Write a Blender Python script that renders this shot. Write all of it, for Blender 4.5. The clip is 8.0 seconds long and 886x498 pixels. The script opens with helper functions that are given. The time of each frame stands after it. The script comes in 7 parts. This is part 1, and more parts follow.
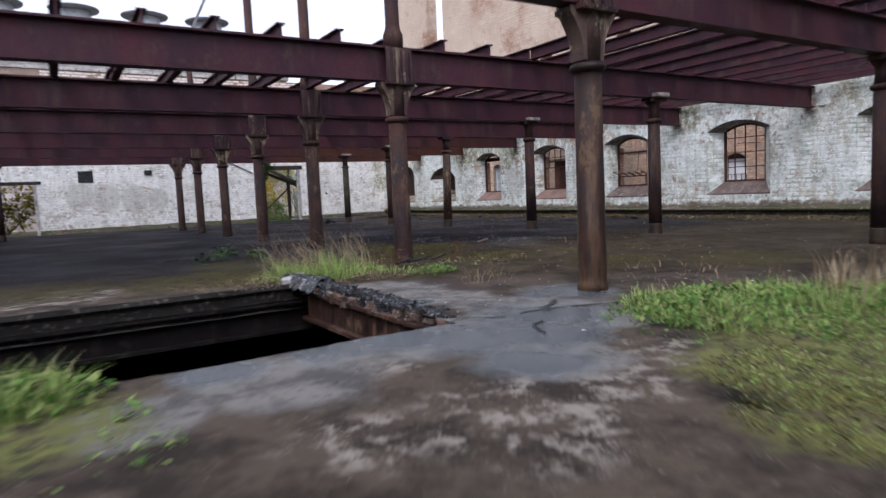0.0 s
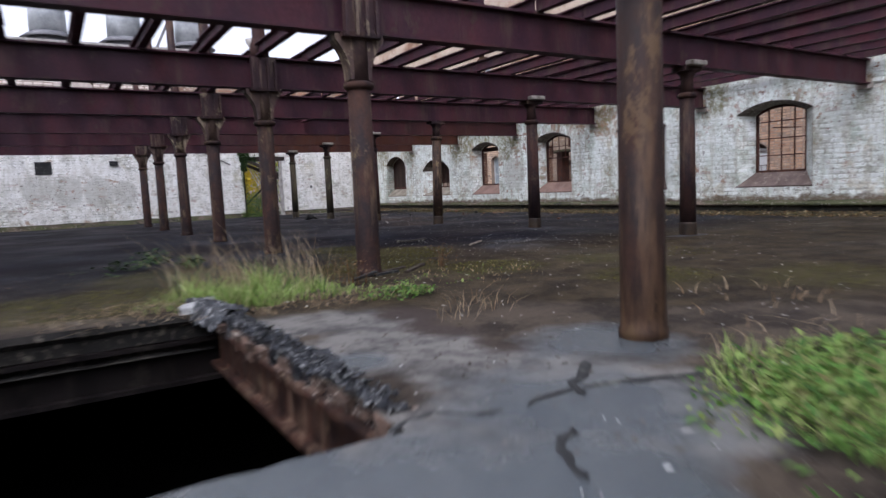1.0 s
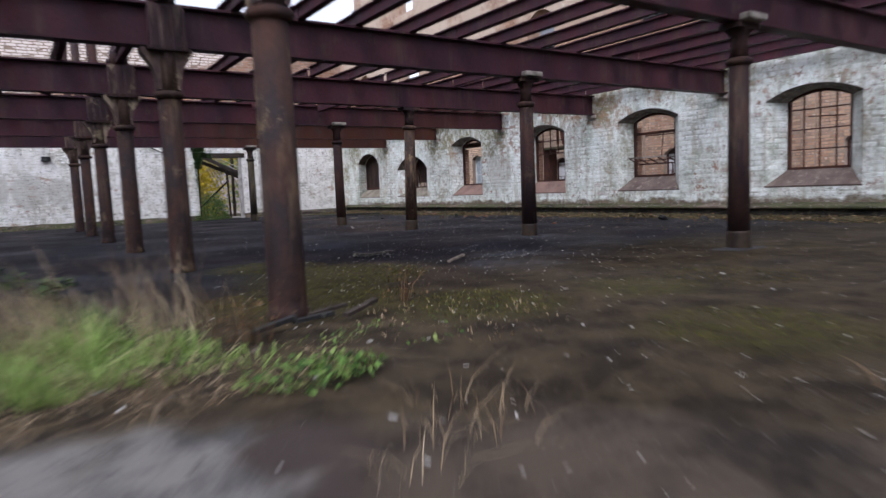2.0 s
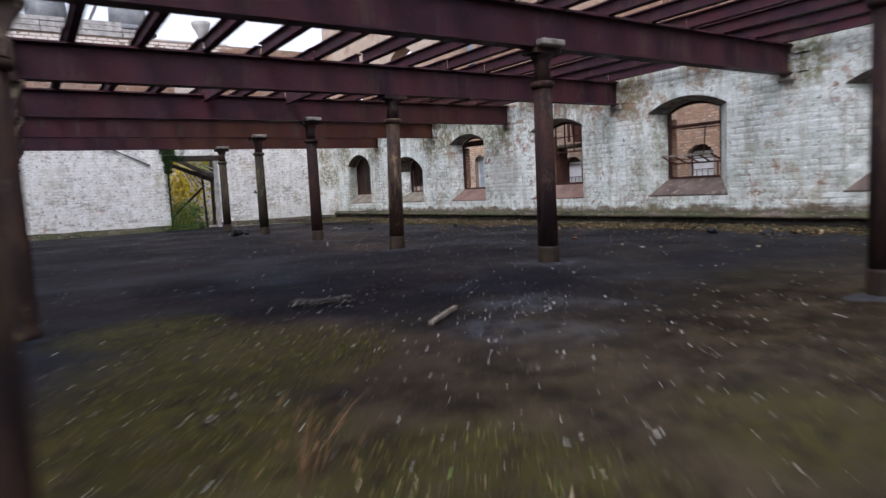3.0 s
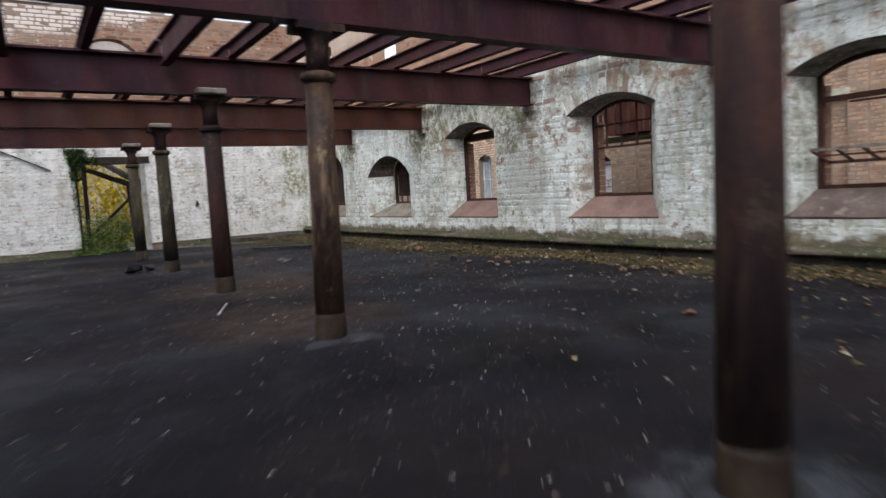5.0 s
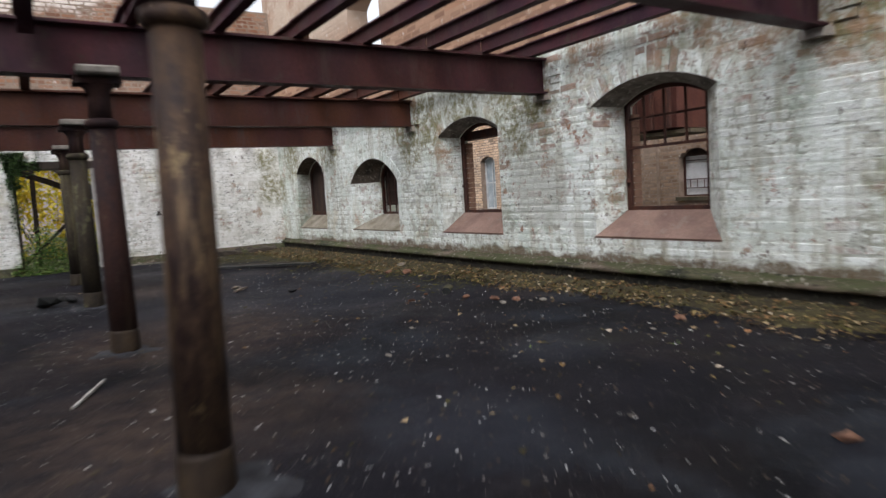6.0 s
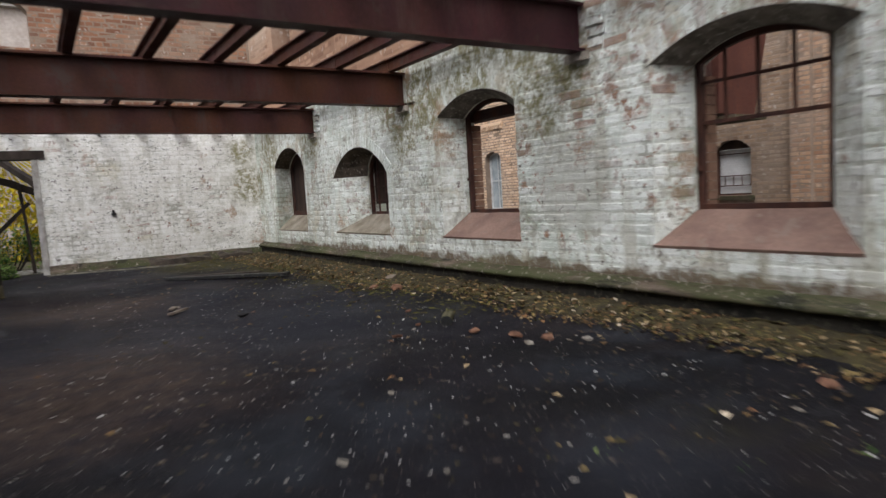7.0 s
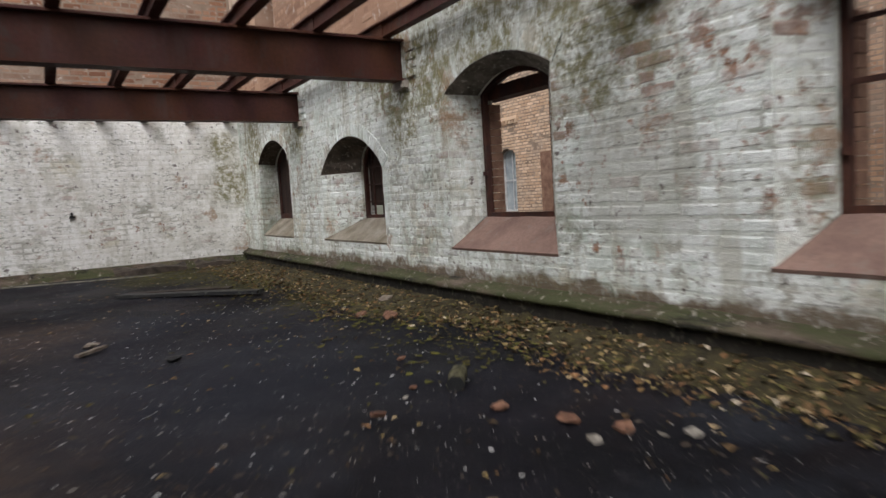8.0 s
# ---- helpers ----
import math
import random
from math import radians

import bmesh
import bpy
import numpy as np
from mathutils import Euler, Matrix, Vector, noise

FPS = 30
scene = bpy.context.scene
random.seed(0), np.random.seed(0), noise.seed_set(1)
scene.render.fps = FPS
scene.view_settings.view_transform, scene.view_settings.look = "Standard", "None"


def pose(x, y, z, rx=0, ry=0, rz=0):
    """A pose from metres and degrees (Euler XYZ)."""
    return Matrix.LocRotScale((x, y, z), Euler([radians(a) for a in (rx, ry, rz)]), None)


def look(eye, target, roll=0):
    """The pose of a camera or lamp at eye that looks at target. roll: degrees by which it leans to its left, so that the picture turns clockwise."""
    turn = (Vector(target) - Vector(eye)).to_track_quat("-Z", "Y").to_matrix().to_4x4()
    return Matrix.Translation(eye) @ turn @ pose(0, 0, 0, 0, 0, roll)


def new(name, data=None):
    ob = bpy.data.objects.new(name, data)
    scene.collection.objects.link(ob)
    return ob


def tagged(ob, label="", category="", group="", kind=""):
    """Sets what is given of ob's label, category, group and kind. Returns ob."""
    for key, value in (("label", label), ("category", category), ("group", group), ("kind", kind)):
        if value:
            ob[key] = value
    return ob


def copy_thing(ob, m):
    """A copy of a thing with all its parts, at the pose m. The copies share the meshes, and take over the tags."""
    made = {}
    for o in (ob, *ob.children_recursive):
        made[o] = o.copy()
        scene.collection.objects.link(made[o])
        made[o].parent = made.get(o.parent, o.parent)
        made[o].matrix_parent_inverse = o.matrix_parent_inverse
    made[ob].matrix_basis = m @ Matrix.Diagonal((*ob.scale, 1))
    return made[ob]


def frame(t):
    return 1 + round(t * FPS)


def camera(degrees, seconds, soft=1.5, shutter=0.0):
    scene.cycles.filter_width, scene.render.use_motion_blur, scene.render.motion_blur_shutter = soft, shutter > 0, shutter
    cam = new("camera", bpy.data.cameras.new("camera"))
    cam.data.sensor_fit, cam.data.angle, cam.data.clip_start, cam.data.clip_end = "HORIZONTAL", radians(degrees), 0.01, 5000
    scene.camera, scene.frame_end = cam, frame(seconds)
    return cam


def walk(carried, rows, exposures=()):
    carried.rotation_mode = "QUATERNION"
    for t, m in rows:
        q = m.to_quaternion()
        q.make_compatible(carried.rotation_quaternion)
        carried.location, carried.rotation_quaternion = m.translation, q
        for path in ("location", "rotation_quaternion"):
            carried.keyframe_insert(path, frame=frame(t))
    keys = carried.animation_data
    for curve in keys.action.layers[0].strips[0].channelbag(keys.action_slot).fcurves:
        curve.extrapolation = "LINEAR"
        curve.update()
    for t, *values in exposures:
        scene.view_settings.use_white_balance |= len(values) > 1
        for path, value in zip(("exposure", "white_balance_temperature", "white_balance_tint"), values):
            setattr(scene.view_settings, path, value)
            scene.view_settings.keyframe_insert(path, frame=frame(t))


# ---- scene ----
cam = camera(70.0, 8.0, soft=1.4, shutter=0.9)
PATH = [
    (0, (0.847, 0.406, 0.82), (1.896, 2.1, 0.646), -2.6),
    (0.5, (1.361, 1.114, 0.822), (2.423, 2.799, 0.636), -2.6),
    (1, (2.042, 1.948, 0.784), (3.093, 3.639, 0.591), -2.6),
    (1.5, (2.624, 2.741, 0.754), (3.677, 4.43, 0.561), -2.4),
    (2, (3.287, 3.747, 0.721), (4.392, 5.404, 0.532), -2.4),
    (3.5, (5.44, 6.508, 0.862), (6.53, 8.175, 0.675), -3.2),
    (4, (6.152, 7.56, 0.842), (7.25, 9.222, 0.654), -3.2),
    (4.5, (6.797, 8.517, 0.9), (7.89, 10.182, 0.716), -3.2),
    (6, (8.71, 11.01, 1.12), (9.788, 12.685, 0.943), -3.7),
    (6.5, (9.245, 11.8, 1.08), (10.338, 13.466, 0.906), -3.7),
    (7, (9.79, 12.645, 1.042), (10.865, 14.322, 0.869), -3.5),
    (7.5, (10.285, 13.39, 1.016), (11.346, 15.077, 0.85), -3.4),
    (8, (10.735, 14.085, 1.014), (11.785, 15.78, 0.848), -3.5),
]
walk(cam, [(t, look(eye, target, roll)) for t, eye, target, roll in PATH],
     [(0, 0.89, 5800, 19), (2, 0.86, 5800, 19), (4, 0.83, 5970, 16), (6, 0.86, 6200, 13), (8, 0.62, 6400, 14)])

# ---- sky and light: a bright overcast day ----
world = bpy.data.worlds.new("overcast")
scene.world = world
world.use_nodes = True
wt = world.node_tree
wt.nodes.clear()
sky = wt.nodes.new("ShaderNodeTexSky")
sky.sky_type = "NISHITA"
sky.sun_disc = False
sky.sun_elevation = radians(48)
sky.sun_rotation = radians(215)
sky.air_density, sky.dust_density, sky.ozone_density = 1.0, 3.0, 1.5
grey = wt.nodes.new("ShaderNodeHueSaturation")
grey.inputs["Saturation"].default_value = 0.16
wbg = wt.nodes.new("ShaderNodeBackground")
wbg.inputs["Strength"].default_value = 0.15
wout = wt.nodes.new("ShaderNodeOutputWorld")
wt.links.new(sky.outputs[0], grey.inputs["Color"])
wt.links.new(grey.outputs[0], wbg.inputs["Color"])
wt.links.new(wbg.outputs[0], wout.inputs["Surface"])

sun = new("sun", bpy.data.lights.new("sun", "SUN"))
sun.data.energy = 1.2
sun.data.angle = radians(55)
sun.data.color = (1.0, 0.97, 0.93)
sun.matrix_world = look((0, 0, 30), (18, 4, 0))

# ---- materials ----
XW, YB = 13.93, 26.3            # inner faces of the window wall and of the end wall

def node(nt, kind, **values):
    n = nt.nodes.new(kind)
    for key, value in values.items():
        n.inputs[key.replace("_", " ")].default_value = value
    return n


def ramp(nt, source, *stops):
    """A colour ramp over a value; stops are (position, grey or colour)."""
    r = nt.nodes.new("ShaderNodeValToRGB")
    while len(r.color_ramp.elements) < len(stops):
        r.color_ramp.elements.new(0.5)
    for e, (p, c) in zip(r.color_ramp.elements, stops):
        e.position = p
        e.color = (*c, 1) if isinstance(c, tuple) else (c, c, c, 1)
    nt.links.new(source, r.inputs[0])
    return r.outputs[0]


def mix_color(nt, factor, a, b, kind="MIX"):
    m = nt.nodes.new("ShaderNodeMixRGB")
    m.blend_type = kind
    for socket, value in zip((m.inputs[0], m.inputs[1], m.inputs[2]), (factor, a, b)):
        if isinstance(value, bpy.types.NodeSocket):
            nt.links.new(value, socket)
        elif isinstance(value, tuple):
            socket.default_value = (*value, 1)
        else:
            socket.default_value = value
    return m.outputs[0]


def material(name, roughness=0.8, metallic=0.0, specular=0.5):
    m = bpy.data.materials.new(name)
    m.use_nodes = True
    nt = m.node_tree
    b = nt.nodes["Principled BSDF"]
    b.inputs["Roughness"].default_value = roughness
    b.inputs["Metallic"].default_value = metallic
    b.inputs["Specular IOR Level"].default_value = specular
    geo = nt.nodes.new("ShaderNodeNewGeometry")
    return m, nt, b, geo


def noise_at(nt, vector, scale, detail=6, rough=0.6, stretch=None, shift=0.0):
    if stretch or shift:
        mp = nt.nodes.new("ShaderNodeMapping")
        mp.inputs["Scale"].default_value = stretch or (1, 1, 1)
        mp.inputs["Location"].default_value = (shift, shift * 0.7, shift * 1.3)
        nt.links.new(vector, mp.inputs[0])
        vector = mp.outputs[0]
    n = node(nt, "ShaderNodeTexNoise", Scale=scale, Detail=detail, Roughness=rough)
    nt.links.new(vector, n.inputs["Vector"])
    return n.outputs["Fac"]


def bump(nt, b, height, strength=0.4, distance=0.01):
    bp = node(nt, "ShaderNodeBump", Strength=strength, Distance=distance)
    nt.links.new(height, bp.inputs["Height"])
    nt.links.new(bp.outputs[0], b.inputs["Normal"])


def simple(name, dark, light, scale, roughness=0.8, metallic=0.0, specular=0.4, bump_strength=0.3, stretch=None, spots=None):
    """A two-tone surface: a large and a fine noise between two colours, spots of a third."""
    m, nt, b, geo = material(name, roughness, metallic, specular)
    p = geo.outputs["Position"]
    big = ramp(nt, noise_at(nt, p, scale, 5, 0.6, stretch), (0.35, 0.0), (0.65, 1.0))
    col = mix_color(nt, big, dark, light)
    fine = noise_at(nt, p, scale * 14, 4, 0.7)
    col = mix_color(nt, 0.6, col, ramp(nt, fine, (0.3, 0.55), (0.7, 1.0)), "MULTIPLY")
    if spots:
        s = ramp(nt, noise_at(nt, p, scale * 3.1, 6, 0.7, None, 7.3), (0.56, 0.0), (0.64, 1.0))
        col = mix_color(nt, s, col, spots)
    nt.links.new(col, b.inputs["Base Color"])
    bump(nt, b, fine, bump_strength, 0.004)
    return m


def blobs(nt, p, spots, soft=0.4, ragged=0.9, scale=1.6, shift=0.0):
    """A stain of its own shape: 1 inside ragged spots of (centre, radius), 0 outside."""
    least = None
    for centre, radius in spots:
        d = nt.nodes.new("ShaderNodeVectorMath")
        d.operation = "DISTANCE"
        d.inputs[1].default_value = centre
        nt.links.new(p, d.inputs[0])
        q = nt.nodes.new("ShaderNodeMath")
        q.operation = "DIVIDE"
        nt.links.new(d.outputs["Value"], q.inputs[0])
        q.inputs[1].default_value = radius
        if least is None:
            least = q.outputs[0]
        else:
            low = nt.nodes.new("ShaderNodeMath")
            low.operation = "MINIMUM"
            nt.links.new(least, low.inputs[0])
            nt.links.new(q.outputs[0], low.inputs[1])
            least = low.outputs[0]
    add = nt.nodes.new("ShaderNodeMath")
    add.operation = "MULTIPLY_ADD"
    nt.links.new(noise_at(nt, p, scale, 8, 0.7, None, shift), add.inputs[0])
    add.inputs[1].default_value = -2.0 * ragged
    nt.links.new(least, add.inputs[2])
    r = nt.nodes.new("ShaderNodeMapRange")
    r.inputs["From Min"].default_value = 1.0 - ragged - soft / 2
    r.inputs["From Max"].default_value = 1.0 - ragged + soft / 2
    r.inputs["To Min"].default_value, r.inputs["To Max"].default_value = 1.0, 0.0
    nt.links.new(add.outputs[0], r.inputs["Value"])
    return r.outputs[0]


def scaled(nt, a, b):
    return mix_color(nt, 1.0, a, b, "MULTIPLY")


def whitewash_material(name, own, lost=0.93, rubbed=0.7, white=(0.94, 0.985, 0.945), thin_coat=(0.60, 0.67, 0.59), drips=1.0, thick=0.48):
    """Flaking limewash over brick: bare brick, pits, green algae, ochre damp and drips. own: whose random value tells bricks apart."""
    m, nt, b, geo = material(name, 0.85, 0.0, 0.2)
    p = geo.outputs["Position"]
    if own == "object":
        rnd = nt.nodes.new("ShaderNodeObjectInfo").outputs["Random"]
    elif own == "island":
        rnd = geo.outputs["Random Per Island"]
    else:
        v = nt.nodes.new("ShaderNodeValue")
        v.outputs[0].default_value = 0.0
        rnd = v.outputs[0]
    brick = mix_color(nt, ramp(nt, noise_at(nt, p, 7, 3, 0.5, None, 1.0), (0.35, 0.0), (0.65, 1.0)), (0.22, 0.105, 0.068), (0.42, 0.23, 0.14))
    brick = mix_color(nt, ramp(nt, noise_at(nt, p, 22, 6, 0.75), (0.45, 0.0), (0.62, 0.6)), brick, (0.44, 0.37, 0.31))
    # the coat: thick white, thin grey-green, cream
    lime = mix_color(nt, ramp(nt, noise_at(nt, p, 1.1, 8, 0.68), (0.42, 0.0), (0.50, 1.0)), thin_coat, white)
    lime = mix_color(nt, ramp(nt, noise_at(nt, p, 1.7, 7, 0.7, None, 47.0), (0.55, 0.0), (0.62, 0.75)), lime, (0.66, 0.62, 0.49))
    lime = mix_color(nt, ramp(nt, noise_at(nt, p, 6.5, 8, 0.75, None, 57.0), (0.56, 0.0), (0.60, 0.7)), lime, white)
    thin = ramp(nt, noise_at(nt, p, 0.9, 5, 0.6, None, 17.0), (0.42, 0.3), (0.55, 1.0))
    tone = ramp(nt, rnd, (0.0, 1.0), (0.35, 1.0), (0.6, 1.0 - 0.08 * rubbed), (1.0, 1.0 - 0.26 * rubbed))
    lime = mix_color(nt, thin, lime, scaled(nt, lime, tone))
    if own != "none":
        # faces rubbed down to the grey and tan brick, with the lime left in the joints
        zone = ramp(nt, noise_at(nt, p, 0.75, 4, 0.55, None, 67.0), (0.36, 0.2), (0.50, 1.0))
        zone = scaled(nt, zone, mix_color(nt, blobs(nt, p, [((XW, 16.9, 1.1), 2.3), ((XW, 20.0, 0.4), 1.2), ((13.2, YB, 0.8), 1.1)], 0.5, 0.3, 0.8, 69.0), (0.42, 0.42, 0.42), (1.0, 1.0, 1.0)))
        rub = ramp(nt, noise_at(nt, p, 5.5, 7, 0.7, None, 68.0), (0.43, 0.12), (0.53, 1.0))
        each = ramp(nt, rnd, (0.0, 0.05), (0.2, 0.25), (0.45, 0.8), (1.0, 0.95))
        tan = ramp(nt, rnd, (0.0, (0.60, 0.63, 0.57)), (0.45, (0.43, 0.45, 0.395)), (0.68, (0.52, 0.495, 0.415)), (0.84, (0.38, 0.39, 0.34)), (0.95, (0.43, 0.335, 0.28)), (1.0, (0.32, 0.315, 0.28)))
        lime = mix_color(nt, scaled(nt, scaled(nt, scaled(nt, zone, rub), each), (rubbed, rubbed, rubbed)), lime, tan)
    else:
        # joints: flush with lime here, raked out and grey there
        lime = scaled(nt, lime, ramp(nt, noise_at(nt, p, 2.3, 7, 0.75, None, 103.0), (0.40, (0.50, 0.50, 0.46)), (0.54, (0.94, 0.94, 0.92))))
    coat = mix_color(nt, ramp(nt, noise_at(nt, p, 4.0, 8, 0.75, None, 105.0), (0.42, 0.0), (0.56, 1.0)), tuple(0.35 * a + 0.65 * b for a, b in zip(white, thin_coat)), white)
    lime = mix_color(nt, ramp(nt, noise_at(nt, p, 1.5, 9, 0.74, None, 101.0), (thick - 0.01, 0.0), (thick + 0.04, 0.88)), lime, coat)
    drip = ramp(nt, noise_at(nt, p, 6.0, 6, 0.65, (1, 1, 0.15), 3.1), (0.53, 0.0), (0.64, 0.5 * drips))
    lime = mix_color(nt, drip, lime, (0.42, 0.40, 0.29))
    blot = ramp(nt, noise_at(nt, p, 3.2, 9, 0.78, None, 27.0), (0.56, 0.0), (0.595, 0.65 * drips))
    lime = mix_color(nt, blot, lime, (0.37, 0.36, 0.285))
    grey = blobs(nt, p, [((1.9, YB, 1.3), 0.45), ((2.7, YB, 1.2), 0.5), ((3.6, YB, 1.15), 0.5), ((4.4, YB, 1.1), 0.4), ((XW, 16.9, 1.1), 0.5)], 0.3, 0.7, 2.5, 39.0)
    lime = mix_color(nt, scaled(nt, grey, (0.55, 0.55, 0.55)), lime, (0.46, 0.46, 0.40))
    # brick laid bare: in patches, brick by brick, and along the foot of the wall
    gate = ramp(nt, noise_at(nt, p, 0.7, 4, 0.55, None, 11.0), (0.50, 0.0), (0.60, 1.0))
    whole = ramp(nt, rnd, (lost, 0.0), (lost + 0.04, 0.7))
    whole = scaled(nt, whole, ramp(nt, noise_at(nt, p, 14, 6, 0.7, None, 12.0), (0.40, 0.15), (0.54, 1.0)))
    patch = ramp(nt, noise_at(nt, p, 5.0, 9, 0.80, None, 5.0), (0.575, 0.0), (0.595, 1.0))
    bare = scaled(nt, gate, mix_color(nt, 1.0, whole, patch, "LIGHTEN"))
    worn = blobs(nt, p, [((XW, 13.3, 2.2), 0.42), ((XW, 16.3, 2.45), 0.55), ((XW, 16.75, 1.9), 0.32), ((XW, 14.0, 2.0), 0.34), ((XW, 14.9, 2.5), 0.40), ((XW, 11.8, 2.5), 0.3), ((XW, 15.9, 1.75), 0.2), ((XW, 20.1, 2.1), 0.3), ((XW, 17.75, 1.55), 0.28), ((XW, 18.2, 0.75), 0.25)], 0.25, 1.0, 3.2, 83.0)
    some = mix_color(nt, 1.0, ramp(nt, rnd, (0.66, 0.0), (0.72, 0.8)), ramp(nt, noise_at(nt, p, 9, 7, 0.75, None, 84.0), (0.53, 0.0), (0.60, 0.8)), "LIGHTEN")
    worn = scaled(nt, worn, some)
    bare = mix_color(nt, 1.0, bare, worn, "LIGHTEN")
    sep = nt.nodes.new("ShaderNodeSeparateXYZ")
    nt.links.new(p, sep.inputs[0])
    foot = nt.nodes.new("ShaderNodeMath")
    foot.operation = "MULTIPLY_ADD"
    nt.links.new(noise_at(nt, p, 2.2, 7, 0.72, None, 91.0), foot.inputs[0])
    foot.inputs[1].default_value = 0.42
    nt.links.new(sep.outputs["Z"], foot.inputs[2])
    foot = ramp(nt, foot.outputs[0], (0.52, 0.95), (0.58, 0.0))
    foot = scaled(nt, foot, blobs(nt, p, [((XW, 15.0, 0.3), 9.8)], 0.2, 0.1, 1.0))
    bare = mix_color(nt, 1.0, bare, scaled(nt, foot, ramp(nt, noise_at(nt, p, 7, 8, 0.78, None, 92.0), (0.36, 0.55), (0.50, 1.0))), "LIGHTEN")
    low = mix_color(nt, noise_at(nt, p, 4.0, 6, 0.7, None, 93.0), (0.085, 0.062, 0.036), (0.22, 0.160, 0.105))
    brick = mix_color(nt, ramp(nt, sep.outputs["Z"], (0.40, 1.0), (0.46, 0.0)), brick, low)
    col = mix_color(nt, bare, lime, brick)
    chips = ramp(nt, noise_at(nt, p, 21, 6, 0.72, (0.65, 0.65, 1.7), 95.0), (0.565, 0.0), (0.59, 0.85))
    chips = scaled(nt, chips, ramp(nt, noise_at(nt, p, 1.5, 5, 0.65, None, 96.0), (0.42, 0.1), (0.56, 1.0)))
    col = mix_color(nt, chips, col, (0.285, 0.285, 0.235))
    if own == "none":
        col = scaled(nt, col, (0.93, 0.93, 0.91))
    pits = ramp(nt, noise_at(nt, p, 11, 5, 0.66, None, 2.0), (0.645 - 0.01 * (drips < 1), 0.0), (0.67 - 0.01 * (drips < 1), 0.85))
    col = mix_color(nt, pits, col, (0.13, 0.10, 0.085))
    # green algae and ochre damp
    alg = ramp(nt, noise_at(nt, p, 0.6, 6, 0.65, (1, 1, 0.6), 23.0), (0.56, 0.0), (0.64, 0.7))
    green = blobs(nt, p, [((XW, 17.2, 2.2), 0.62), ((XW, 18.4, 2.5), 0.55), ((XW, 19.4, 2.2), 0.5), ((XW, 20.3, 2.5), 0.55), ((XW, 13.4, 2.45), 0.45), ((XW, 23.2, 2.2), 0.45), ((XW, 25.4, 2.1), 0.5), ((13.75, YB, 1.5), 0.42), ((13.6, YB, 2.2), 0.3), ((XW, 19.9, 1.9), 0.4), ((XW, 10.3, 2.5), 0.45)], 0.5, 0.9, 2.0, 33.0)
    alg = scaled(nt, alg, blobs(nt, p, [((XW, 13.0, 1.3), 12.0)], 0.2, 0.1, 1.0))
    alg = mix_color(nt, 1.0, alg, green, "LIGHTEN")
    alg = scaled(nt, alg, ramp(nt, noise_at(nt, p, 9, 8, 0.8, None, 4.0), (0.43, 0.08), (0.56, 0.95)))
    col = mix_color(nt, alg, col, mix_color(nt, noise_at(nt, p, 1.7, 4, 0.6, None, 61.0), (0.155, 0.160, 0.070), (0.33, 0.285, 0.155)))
    ochre = ramp(nt, noise_at(nt, p, 1.9, 7, 0.72, None, 71.0), (0.61, 0.0), (0.66, 0.7))
    damp = blobs(nt, p, [((XW, 13.2, 2.25), 0.5), ((XW, 12.7, 1.95), 0.3), ((XW, 11.8, 2.6), 0.35), ((XW, 14.2, 2.45), 0.35), ((XW, 18.9, 1.75), 0.3), ((XW, 16.0, 2.6), 0.3)], 0.4, 1.1, 2.6, 73.0)
    damp = scaled(nt, damp, ramp(nt, noise_at(nt, p, 6, 8, 0.78, None, 74.0), (0.44, 0.0), (0.56, 0.75)))
    ochre = mix_color(nt, 1.0, ochre, damp, "LIGHTEN")
    col = mix_color(nt, ochre, col, (0.36, 0.22, 0.12))
    nt.links.new(col, b.inputs["Base Color"])
    h = mix_color(nt, 0.35, noise_at(nt, p, 16, 8, 0.75), noise_at(nt, p, 90, 3, 0.6), "MIX")
    bump(nt, b, h, 0.9, 0.016)
    return m


